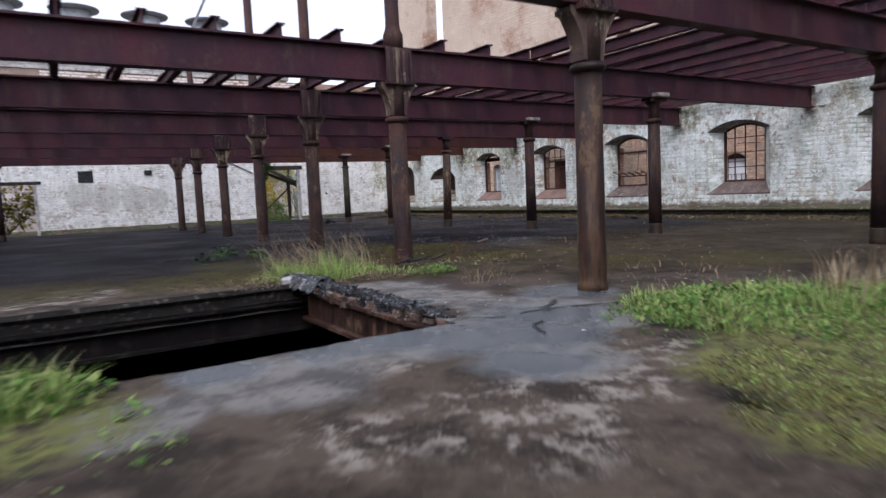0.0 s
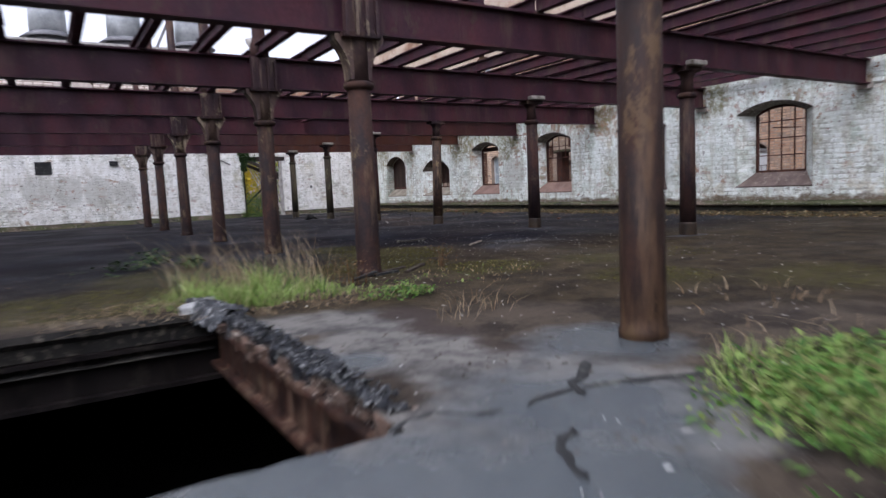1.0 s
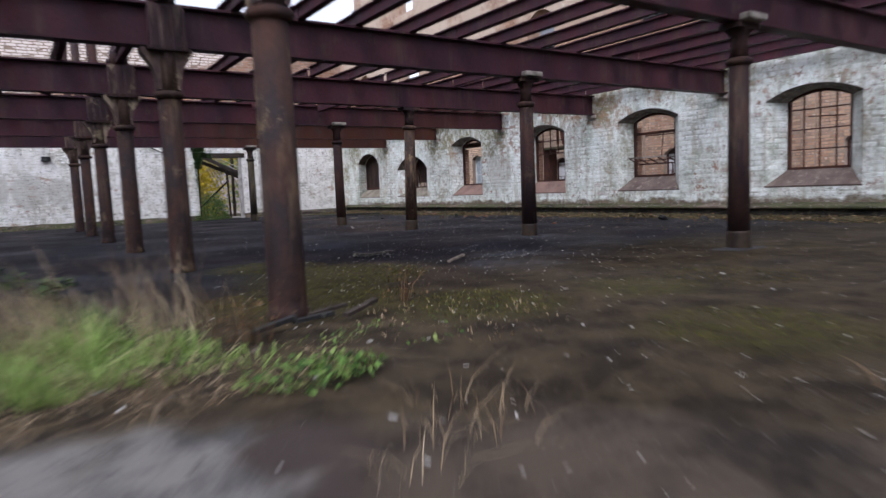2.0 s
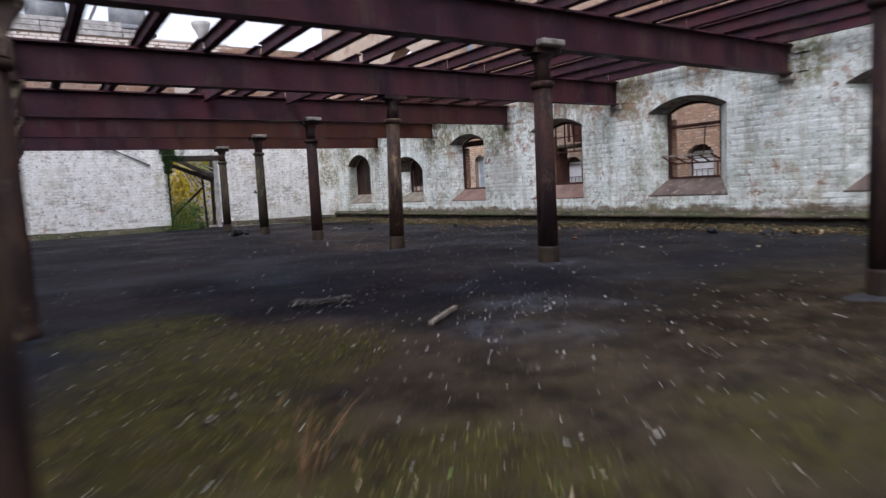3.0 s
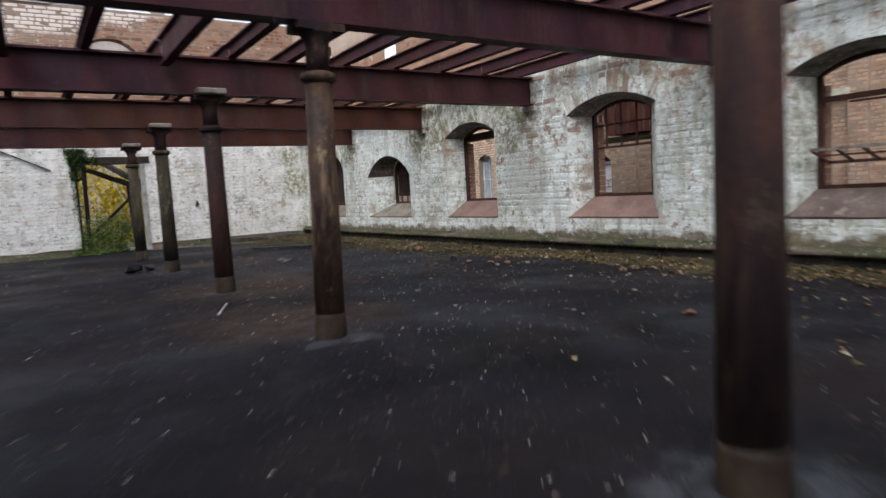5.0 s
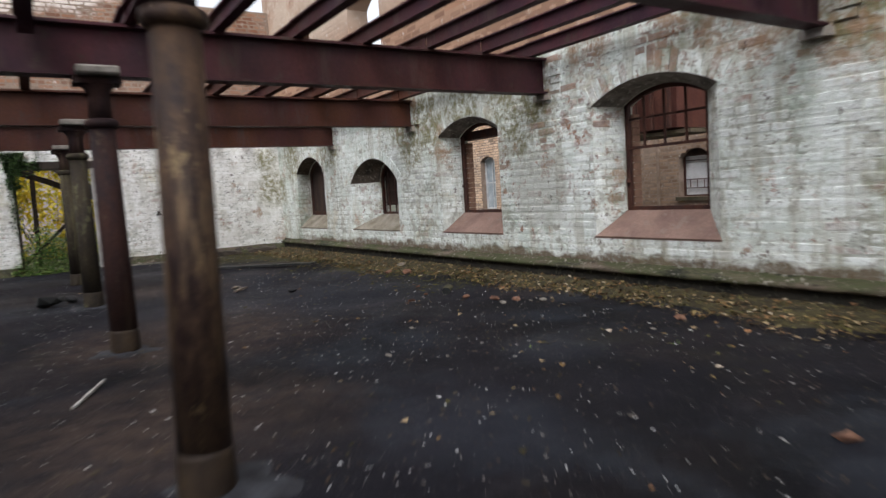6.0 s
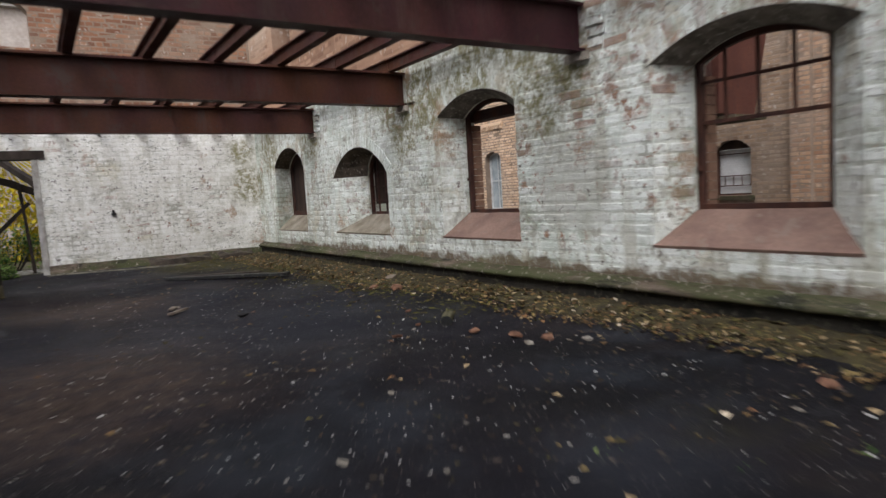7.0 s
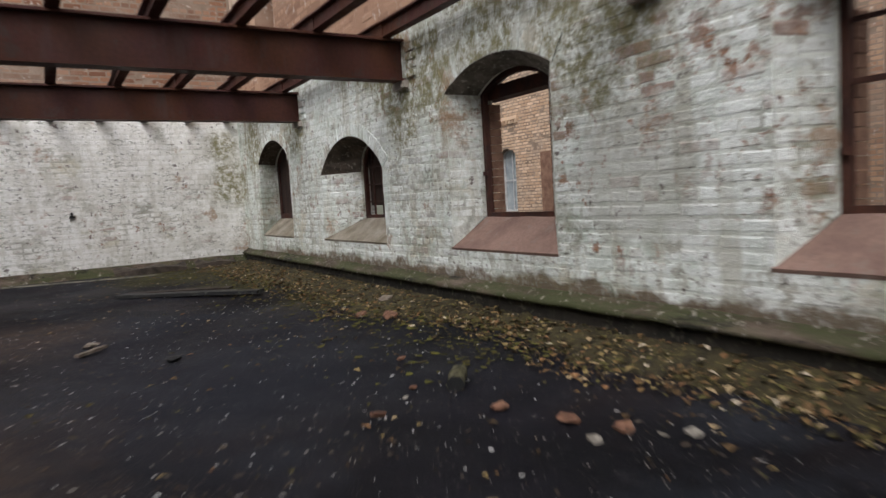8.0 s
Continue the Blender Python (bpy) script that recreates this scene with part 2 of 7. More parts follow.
def red_brick_material(name, own, dark=(0.19, 0.10, 0.070), light=(0.40, 0.25, 0.175), plaster=None):
    m, nt, b, geo = material(name, 0.88, 0.0, 0.2)
    p = geo.outputs["Position"]
    rnd = nt.nodes.new("ShaderNodeObjectInfo").outputs["Random"] if own == "object" else geo.outputs["Random Per Island"]
    col = mix_color(nt, rnd, dark, light)
    col = mix_color(nt, ramp(nt, noise_at(nt, p, 0.9, 6, 0.65), (0.45, 0.0), (0.7, 0.7)), col, (0.30, 0.25, 0.20))
    col = mix_color(nt, ramp(nt, noise_at(nt, p, 8, 8, 0.75, None, 3.0), (0.58, 0.0), (0.66, 0.9)), col, (0.55, 0.52, 0.47))
    if plaster:
        # a ragged coat of pale plaster left above this height, which rises along the wall
        sep = nt.nodes.new("ShaderNodeSeparateXYZ")
        nt.links.new(p, sep.inputs[0])
        up = nt.nodes.new("ShaderNodeMath")
        up.operation = "MULTIPLY_ADD"
        nt.links.new(noise_at(nt, p, 1.1, 8, 0.72, None, 14.0), up.inputs[0])
        up.inputs[1].default_value = 1.2
        rise = nt.nodes.new("ShaderNodeMath")
        rise.operation = "MULTIPLY_ADD"
        nt.links.new(sep.outputs["X"], rise.inputs[0])
        rise.inputs[1].default_value = -0.22
        nt.links.new(sep.outputs["Z"], rise.inputs[2])
        nt.links.new(rise.outputs[0], up.inputs[2])
        edge = nt.nodes.new("ShaderNodeMapRange")
        edge.inputs["From Min"].default_value, edge.inputs["From Max"].default_value = plaster + 0.55, plaster + 0.75
        nt.links.new(up.outputs[0], edge.inputs["Value"])
        col = mix_color(nt, edge.outputs[0], col, mix_color(nt, noise_at(nt, p, 2.0, 7, 0.7, None, 15.0), (0.55, 0.47, 0.41), (0.74, 0.69, 0.63)))
    nt.links.new(col, b.inputs["Base Color"])
    bump(nt, b, noise_at(nt, p, 60, 5, 0.7), 0.5, 0.006)
    return m


def rust_material(name, base, rust, scale=2.2, pale=None, roughness=0.62, orange=()):
    """Old dark paint over iron, gone to rust in runs, with pale streaks where water comes down."""
    m, nt, b, geo = material(name, roughness, 0.0, 0.22)
    p = geo.outputs["Position"]
    r = ramp(nt, noise_at(nt, p, scale, 8, 0.7, (1, 1, 0.5)), (0.42, 0.0), (0.66, 1.0))
    col = mix_color(nt, r, base, rust)
    if orange:
        # stretches where the colour turns more orange, in patches
        orange_mask = scaled(nt, blobs(nt, p, orange, 0.5, 0.4, 0.6, 5.0), ramp(nt, noise_at(nt, p, 1.3, 8, 0.7, (1, 1, 0.5), 29.0), (0.35, 0.35), (0.6, 1.0)))
        col = mix_color(nt, orange_mask, col, (0.080, 0.028, 0.0135))
    col = mix_color(nt, 0.7, col, ramp(nt, noise_at(nt, p, 28, 6, 0.75), (0.3, 0.45), (0.7, 1.0)), "MULTIPLY")
    if pale:
        s = ramp(nt, noise_at(nt, p, 4.5, 7, 0.7, (1, 1, 0.14), 9.0), (0.53, 0.0), (0.66, 0.8))
        col = mix_color(nt, s, col, pale)
        s = ramp(nt, noise_at(nt, p, 5.0, 8, 0.75, (1, 1, 0.6), 19.0), (0.575, 0.0), (0.62, 0.85))
        col = mix_color(nt, s, col, (pale[0] * 0.8, pale[1] * 0.85, pale[2] * 0.8))
    nt.links.new(col, b.inputs["Base Color"])
    nt.links.new(ramp(nt, r, (0.0, roughness - 0.12), (1.0, roughness + 0.2)), b.inputs["Roughness"])
    bump(nt, b, noise_at(nt, p, 40, 8, 0.75), 0.45, 0.006)
    return m


def floor_material():
    """Worn black asphalt, grey screed and mud round the hole; moss, lime bloom, fine grit and a painted bluish sheen.
    """
    m, nt, b, geo = material("floor_asphalt", 0.6, 0.0, 0.17)
    p = geo.outputs["Position"]
    sep = nt.nodes.new("ShaderNodeSeparateXYZ")
    nt.links.new(p, sep.inputs[0])
    black = mix_color(nt, ramp(nt, noise_at(nt, p, 0.7, 7, 0.62), (0.40, 0.0), (0.62, 1.0)), (0.0030, 0.0030, 0.0048), (0.0092, 0.0086, 0.0130))
    black = mix_color(nt, ramp(nt, noise_at(nt, p, 0.4, 7, 0.68, None, 31.0), (0.50, 0.0), (0.62, 0.7)), black, (0.0125, 0.0082, 0.0088))
    black = mix_color(nt, ramp(nt, noise_at(nt, p, 2.2, 9, 0.75, None, 8.0), (0.58, 0.0), (0.70, 0.6)), black, (0.035, 0.034, 0.038))
    # bluish sheen of the floor, painted in as noise
    sheen_noise = ramp(nt, noise_at(nt, p, 0.55, 6, 0.7, None, 52.0), (0.52, 0.0), (0.64, 0.55))
    black = mix_color(nt, sheen_noise, black, (0.026, 0.031, 0.040))
    bloom = blobs(nt, p, [((7.62, 8.95, 0), 0.36), ((6.98, 8.4, 0), 0.28), ((7.1, 8.05, 0), 0.3), ((8.0, 8.5, 0), 0.25), ((9.25, 10.47, 0), 0.28)], 0.7, 1.3, 2.4, 53.0)
    bloom = scaled(nt, bloom, ramp(nt, noise_at(nt, p, 6.5, 9, 0.8, None, 54.0), (0.45, 0.05), (0.55, 1.0)))
    black = mix_color(nt, scaled(nt, bloom, (0.55, 0.55, 0.55)), black, (0.095, 0.105, 0.125))
    # stretches where the sheen is stronger, again as colour
    sheen_spots = blobs(nt, p, [((11.3, 18.2, 0), 1.5), ((11.0, 20.3, 0), 1.0), ((10.4, 13.4, 0), 0.4), ((11.6, 14.2, 0), 0.35)], 1.0, 0.9, 1.1, 63.0)
    black = mix_color(nt, scaled(nt, sheen_spots, (0.5, 0.5, 0.5)), black, (0.022, 0.026, 0.036))
    brown = blobs(nt, p, [((9.7, 17.0, 0), 1.0), ((9.2, 14.6, 0), 0.8), ((10.3, 20.5, 0), 0.8), ((5.8, 9.1, 0), 0.65), ((6.3, 8.4, 0), 0.4)], 0.8, 1.1, 1.7, 64.0)
    black = mix_color(nt, scaled(nt, brown, ramp(nt, noise_at(nt, p, 6, 8, 0.78, None, 65.0), (0.40, 0.2), (0.56, 0.9))), black, (0.052, 0.036, 0.028))
    # mud and pale lichen near the weeds
    mud = mix_color(nt, ramp(nt, noise_at(nt, p, 2.6, 9, 0.74, None, 2.0), (0.42, 0.0), (0.56, 1.0)), (0.019, 0.0135, 0.0095), (0.064, 0.049, 0.034))
    lichen = ramp(nt, noise_at(nt, p, 4.5, 9, 0.8, None, 33.0), (0.50, 0.0), (0.57, 1.0))
    where = blobs(nt, p, [((2.25, 2.15, 0), 0.42), ((2.8, 2.3, 0), 0.36), ((1.7, 2.35, 0), 0.25), ((2.2, 3.3, 0), 0.3), ((3.3, 2.5, 0), 0.3), ((0.8, 7.3, 0), 0.6), ((-1.2, 7.4, 0), 0.6), ((2.4, 7.2, 0), 0.5)], 0.5, 0.8, 2.0, 36.0)
    mud = mix_color(nt, scaled(nt, lichen, where), mud, (0.22, 0.195, 0.165))
    # screed: dull grey, wet puddles in it tinted pale bluish for the reflected sky
    screed = mix_color(nt, ramp(nt, noise_at(nt, p, 3.0, 9, 0.78, None, 6.0), (0.42, 0.0), (0.56, 1.0)), (0.062, 0.060, 0.057), (0.16, 0.152, 0.138))
    screed = mix_color(nt, ramp(nt, noise_at(nt, p, 15, 6, 0.75, None, 16.0), (0.58, 0.0), (0.64, 0.8)), screed, (0.035, 0.030, 0.028))
    smear = blobs(nt, p, [((4.1, 5.0, 0), 0.4), ((4.0, 5.45, 0), 0.25), ((4.05, 4.4, 0), 0.28), ((3.0, 4.2, 0), 0.2), ((4.9, 4.6, 0), 0.5)], 0.4, 0.9, 2.6, 44.0)
    screed = mix_color(nt, smear, screed, (0.042, 0.031, 0.026))
    dry = blobs(nt, p, [((3.45, 4.75, 0), 0.5), ((3.6, 4.1, 0), 0.42), ((3.75, 5.4, 0), 0.35), ((3.3, 5.7, 0), 0.4), ((3.0, 3.4, 0), 0.5), ((2.4, 3.55, 0), 0.4), ((3.7, 3.5, 0), 0.5), ((2.9, 2.7, 0), 0.35), ((1.7, 3.25, 0), 0.45), ((1.1, 3.1, 0), 0.3)  ], 0.35, 0.8, 2.0, 45.0)
    near = mix_color(nt, dry, mud, screed)
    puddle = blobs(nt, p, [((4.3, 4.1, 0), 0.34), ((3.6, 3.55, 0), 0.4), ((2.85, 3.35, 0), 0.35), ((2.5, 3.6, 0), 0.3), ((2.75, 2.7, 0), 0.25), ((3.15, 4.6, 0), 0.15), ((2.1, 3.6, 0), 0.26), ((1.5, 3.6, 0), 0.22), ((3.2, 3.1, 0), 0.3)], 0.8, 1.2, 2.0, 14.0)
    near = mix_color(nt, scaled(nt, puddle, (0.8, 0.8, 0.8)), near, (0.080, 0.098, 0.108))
    wob = noise_at(nt, p, 0.9, 7, 0.68, None, 19.0)
    add = nt.nodes.new("ShaderNodeMath")
    add.operation = "MULTIPLY_ADD"
    nt.links.new(wob, add.inputs[0])
    add.inputs[1].default_value = 2.6
    nt.links.new(sep.outputs["Y"], add.inputs[2])
    grime = nt.nodes.new("ShaderNodeMapRange")
    slant = nt.nodes.new("ShaderNodeMath")
    slant.operation = "MULTIPLY_ADD"
    nt.links.new(sep.outputs["X"], slant.inputs[0])
    slant.inputs[1].default_value = 0.8
    nt.links.new(add.outputs[0], slant.inputs[2])
    grime.inputs["From Min"].default_value, grime.inputs["From Max"].default_value = 9.7, 10.1
    nt.links.new(slant.outputs[0], grime.inputs["Value"])
    dirt = mix_color(nt, ramp(nt, noise_at(nt, p, 3.5, 9, 0.78, None, 44.0), (0.42, 0.0), (0.60, 1.0)), (0.014, 0.0095, 0.0055), (0.054, 0.040, 0.022))
    col = mix_color(nt, grime.outputs[0], near, dirt)
    edge = nt.nodes.new("ShaderNodeMapRange")
    edge.inputs["From Min"].default_value, edge.inputs["From Max"].default_value = 8.6, 10.6
    nt.links.new(add.outputs[0], edge.inputs["Value"])
    col = mix_color(nt, edge.outputs[0], col, black)
    moss = ramp(nt, noise_at(nt, p, 0.5, 7, 0.68, None, 41.0), (0.60, 0.0), (0.70, 0.3))
    carpet = blobs(nt, p, [((5.6, 8.9, 0), 0.75), ((5.3, 10.0, 0), 0.5), ((4.9, 7.9, 0), 0.7), ((5.6, 6.9, 0), 0.5), ((6.8, 6.6, 0), 0.4), ((12.4, 24.7, 0), 1.0), ((13.0, 22.6, 0), 0.8), ((13.2, 20.4, 0), 0.5), ((2.2, 7.6, 0), 0.8), ((0.6, 8.0, 0), 0.8), ((-1.2, 7.6, 0), 0.9), ((3.0, 9.0, 0), 0.7), ((6.2, 5.4, 0), 0.5), ((7.0, 4.4, 0), 0.6)], 0.6, 0.7, 1.8, 42.0)
    moss = mix_color(nt, 1.0, moss, carpet, "LIGHTEN")
    moss = scaled(nt, moss, ramp(nt, noise_at(nt, p, 11, 7, 0.78), (0.42, 0.05), (0.56, 1.0)))
    col = mix_color(nt, moss, col, mix_color(nt, noise_at(nt, p, 3.0, 5, 0.6, None, 43.0), (0.016, 0.014, 0.005), (0.066, 0.060, 0.013)))
    bed = blobs(nt, p, [((3.5, 1.9, 0), 0.42), ((3.1, 1.45, 0), 0.36), ((4.3, 2.2, 0), 0.6), ((5.0, 2.6, 0), 0.7), ((0.7, 3.2, 0), 0.4)], 0.5, 0.7, 2.2, 49.0)
    bed = scaled(nt, bed, ramp(nt, noise_at(nt, p, 9, 8, 0.8, None, 50.0), (0.42, 0.0), (0.54, 1.0)))
    col = mix_color(nt, bed, col, mix_color(nt, noise_at(nt, p, 5.0, 5, 0.6, None, 51.0), (0.060, 0.065, 0.016), (0.16, 0.17, 0.045)))
    grit = ramp(nt, noise_at(nt, p, 48, 3, 0.6, None, 5.0), (0.665, 0.0), (0.69, 0.9))
    col = mix_color(nt, grit, col, (0.14, 0.13, 0.12))
    nt.links.new(col, b.inputs["Base Color"])
    damp = ramp(nt, noise_at(nt, p, 0.6, 5, 0.6, None, 77.0), (0.35, 0.85), (0.65, 0.55))
    nt.links.new(mix_color(nt, grime.outputs[0], ramp(nt, puddle, (0.0, 0.85), (1.0, 0.16)), damp), b.inputs["Roughness"])
    nt.links.new(mix_color(nt, grime.outputs[0], ramp(nt, puddle, (0.0, 0.25), (1.0, 0.9)), mix_color(nt, blobs(nt, p, [((6.4, 10.4, 0), 1.6), ((7.4, 9.6, 0), 1.2), ((8.4, 8.0, 0), 1.3), ((5.6, 8.4, 0), 1.2)], 0.8, 0.5, 0.9, 87.0), (0.14, 0.14, 0.14), (0.04, 0.04, 0.04))), b.inputs["Specular IOR Level"])
    h = mix_color(nt, 0.45, noise_at(nt, p, 6, 9, 0.75), noise_at(nt, p, 60, 5, 0.75))
    bump(nt, b, h, 0.6, 0.02)
    return m


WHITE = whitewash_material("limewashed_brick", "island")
WHITE_CORE = whitewash_material("limewash_in_joints", "none")
END_TINT = dict(rubbed=0.5, white=(0.96, 0.955, 0.92), thin_coat=(0.73, 0.71, 0.645), drips=0.6, thick=0.43)
WHITE_END = whitewash_material("limewashed_end_brick", "island", 0.91, **END_TINT)
WHITE_END_CORE = whitewash_material("limewash_in_end_joints", "none", 0.93, **END_TINT)
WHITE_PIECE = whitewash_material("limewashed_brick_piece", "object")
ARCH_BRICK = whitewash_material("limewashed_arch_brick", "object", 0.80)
BRICK = red_brick_material("brown_brick", "island", (0.17, 0.112, 0.074), (0.32, 0.22, 0.145))
UPPER_BRICK = red_brick_material("upper_red_brick", "island", (0.155, 0.072, 0.043), (0.31, 0.160, 0.096), 3.2)
ORANGE_BRICK = red_brick_material("orange_brick", "island", (0.26, 0.145, 0.090), (0.43, 0.275, 0.175))
TAN_BRICK = red_brick_material("tan_brick", "island", (0.46, 0.30, 0.19), (0.66, 0.48, 0.33))
def faded_brick_material():
    """Brick with old pale plaster and lime left on it."""
    m, nt, b, geo = material("faded_plastered_brick", 0.9, 0.0, 0.2)
    p = geo.outputs["Position"]
    col = mix_color(nt, geo.outputs["Random Per Island"], (0.20, 0.115, 0.075), (0.36, 0.225, 0.15))
    sep = nt.nodes.new("ShaderNodeSeparateXYZ")
    nt.links.new(p, sep.inputs[0])
    high = nt.nodes.new("ShaderNodeMapRange")
    high.inputs["From Min"].default_value, high.inputs["From Max"].default_value = 3.9, 4.6
    nt.links.new(sep.outputs["Z"], high.inputs["Value"])
    keep = scaled(nt, high.outputs[0], ramp(nt, noise_at(nt, p, 0.6, 7, 0.7, None, 6.0), (0.36, 0.0), (0.50, 0.92)))
    col = mix_color(nt, keep, col, mix_color(nt, noise_at(nt, p, 0.9, 6, 0.7, None, 8.0), (0.34, 0.25, 0.18), (0.56, 0.48, 0.39)))
    col = mix_color(nt, ramp(nt, noise_at(nt, p, 6, 8, 0.75, None, 3.0), (0.58, 0.0), (0.66, 0.6)), col, (0.60, 0.56, 0.50))
    nt.links.new(col, b.inputs["Base Color"])
    bump(nt, b, noise_at(nt, p, 60, 5, 0.7), 0.5, 0.006)
    return m


FADED = faded_brick_material()
RANGE_MORTAR = simple("brown_mortar", (0.22, 0.16, 0.118), (0.33, 0.255, 0.195), 3.0, 0.95)
MORTAR = simple("lime_mortar", (0.34, 0.29, 0.24), (0.50, 0.46, 0.40), 3.0, 0.95)
IRON = rust_material("painted_iron_beam", (0.036, 0.0115, 0.0210), (0.080, 0.0235, 0.030), 1.6, (0.062, 0.036, 0.030), orange=[((11.5, 21.0, 2.4), 4.3)])
COLUMN = rust_material("rusty_cast_iron", (0.022, 0.0120, 0.0142), (0.072, 0.034, 0.026), 4.0, (0.090, 0.058, 0.038), 0.80)
STAINED = rust_material("lime_stained_iron", (0.062, 0.038, 0.036), (0.14, 0.092, 0.066), 4.0, (0.40, 0.315, 0.21))
FLOOR = floor_material()
SANDSTONE = simple("red_sandstone", (0.20, 0.122, 0.098), (0.31, 0.20, 0.158), 2.4, 0.85, bump_strength=0.4, spots=(0.235, 0.17, 0.14))


def ledge_material():
    """Cement and bare brick along the foot of the wall: brown, with black damp and green algae in bands."""
    m, nt, b, geo = material("damp_cement_ledge", 0.9, 0.0, 0.25)
    p = geo.outputs["Position"]
    col = mix_color(nt, ramp(nt, noise_at(nt, p, 3.0, 8, 0.72, (1, 0.5, 2.0)), (0.42, 0.0), (0.58, 1.0)), (0.060, 0.046, 0.033), (0.155, 0.12, 0.092))
    col = mix_color(nt, ramp(nt, noise_at(nt, p, 1.6, 8, 0.74, (1, 0.4, 2.5), 13.0), (0.41, 0.0), (0.53, 0.9)), col, (0.062, 0.070, 0.030))
    col = mix_color(nt, ramp(nt, noise_at(nt, p, 2.1, 8, 0.74, (1, 0.4, 2.5), 23.0), (0.55, 0.0), (0.63, 0.9)), col, (0.016, 0.017, 0.013))
    col = mix_color(nt, ramp(nt, noise_at(nt, p, 14, 6, 0.75, None, 4.0), (0.58, 0.0), (0.63, 0.8)), col, (0.34, 0.31, 0.27))
    nt.links.new(col, b.inputs["Base Color"])
    bump(nt, b, noise_at(nt, p, 22, 8, 0.75), 0.9, 0.012)
    return m


LEDGE = ledge_material()
TAR = simple("tarred_plinth", (0.010, 0.010, 0.011), (0.030, 0.031, 0.030), 3.0, 0.7, spots=(0.085, 0.088, 0.075))
MOSS = simple("mossy_ledge", (0.045, 0.042, 0.020), (0.12, 0.095, 0.065), 3.0, 0.95, bump_strength=0.8, spots=(0.08, 0.085, 0.025))
PALE_IRON = simple("lichened_iron", (0.16, 0.14, 0.115), (0.34, 0.31, 0.27), 9.0, 0.9)
OCHRE_IRON = rust_material("ochre_stained_iron", (0.026, 0.0175, 0.0130), (0.070, 0.047, 0.027), 5.0)
MULCH = simple("leaf_mould", (0.018, 0.014, 0.007), (0.070, 0.056, 0.020), 9.0, 0.95, bump_strength=1.0, spots=(0.14, 0.120, 0.036))

# ---- small builders ----
def add_box(bm, x0, x1, y0, y1, z0, z1):
    v = [bm.verts.new((x, y, z)) for x in (x0, x1) for y in (y0, y1) for z in (z0, z1)]
    for f in ((0, 1, 3, 2), (4, 6, 7, 5), (0, 4, 5, 1), (2, 3, 7, 6), (0, 2, 6, 4), (1, 5, 7, 3)):
        bm.faces.new([v[i] for i in f])
    return v


def mesh_of(name, bm, mat, smooth=False):
    bmesh.ops.recalc_face_normals(bm, faces=bm.faces)
    me = bpy.data.meshes.new(name)
    bm.to_mesh(me)
    bm.free()
    me.materials.append(mat)
    if smooth:
        for poly in me.polygons:
            poly.use_smooth = True
    return me


def part(name, bm, mat, parent=None, label="", smooth=False):
    """Links a bmesh as one mesh object, under a thing if one is given."""
    ob = new(name, mesh_of(name, bm, mat, smooth))
    if parent:
        ob.parent = parent
    return tagged(ob, label) if label else ob


def empty(name, place, label, category, group="", kind=""):
    ob = new(name)
    ob.location = place
    return tagged(ob, label, category, group, kind)


def lathe(bm, profile, sides=24, centre=(0, 0), cap=True):
    """A turned body from (radius, z) rows."""
    rings = []
    for r, z in profile:
        rings.append([bm.verts.new((centre[0] + r * math.cos(2 * math.pi * i / sides), centre[1] + r * math.sin(2 * math.pi * i / sides), z)) for i in range(sides)])
    for a, b in zip(rings, rings[1:]):
        for i in range(sides):
            bm.faces.new((a[i], a[(i + 1) % sides], b[(i + 1) % sides], b[i]))
    if cap:
        bm.faces.new(rings[0][::-1])
        bm.faces.new(rings[-1])


def i_section(bm, along, at, start, end, z0, z1, width, flange=0.02, web=0.014):
    """A rolled I beam along x or y; at: its place across."""
    for lo, hi, w in ((z0, z0 + flange, width), (z0 + flange, z1 - flange, web), (z1 - flange, z1, width)):
        if along == "x":
            add_box(bm, start, end, at - w / 2, at + w / 2, lo, hi)
        else:
            add_box(bm, at - w / 2, at + w / 2, start, end, lo, hi)


# ---- the plan ----
XO = 14.40                      # outer face of the window wall
XL, YS = -9.6, -8.0             # the far sides of the hall
BAY, Y0 = 3.12, 7.35
BEAMS_Y = [-2.15, 0.95, 4.05] + [Y0 + BAY * i for i in range(6)]
ROW_X = (4.53, 9.25)
BEAM_Z0, BEAM_Z1 = 2.195, 2.605
WINDOWS = [                     # inner from, inner to, frame from, frame to, spring, crown
    (5.05, 6.5, 5.3, 6.3, 1.95, 2.15),
    (8.20, 9.70, 8.48, 9.50, 1.95, 2.15),
    (11.40, 12.88, 11.70, 12.74, 1.95, 2.15),
    (14.45, 15.96, 14.76, 15.80, 1.95, 2.15),
    (17.62, 19.05, 17.98, 18.96, 1.95, 2.15),
    (20.42, 22.26, 20.92, 21.64, 1.40, 1.81),
    (23.56, 25.14, 24.02, 25.20, 1.76, 2.08),
]
SILL, FRAME_Z, XF = 0.53, 0.79, 14.24


# ---- walls ----
def arch_profile(a, b, bottom, spring, crown, steps=14):
    """The outline of an arched opening in (along, z), from the lower near corner round over the arch."""
    half, rise, mid = (b - a) / 2, crown - spring, (a + b) / 2
    r = (half * half + rise * rise) / (2 * rise)
    top = []
    for i in range(steps + 1):
        u = -half + 2 * half * i / steps
        top.append((mid + u, crown - r + math.sqrt(max(r * r - u * u, 0.0))))
    return [(a, bottom)] + top + [(b, bottom)]


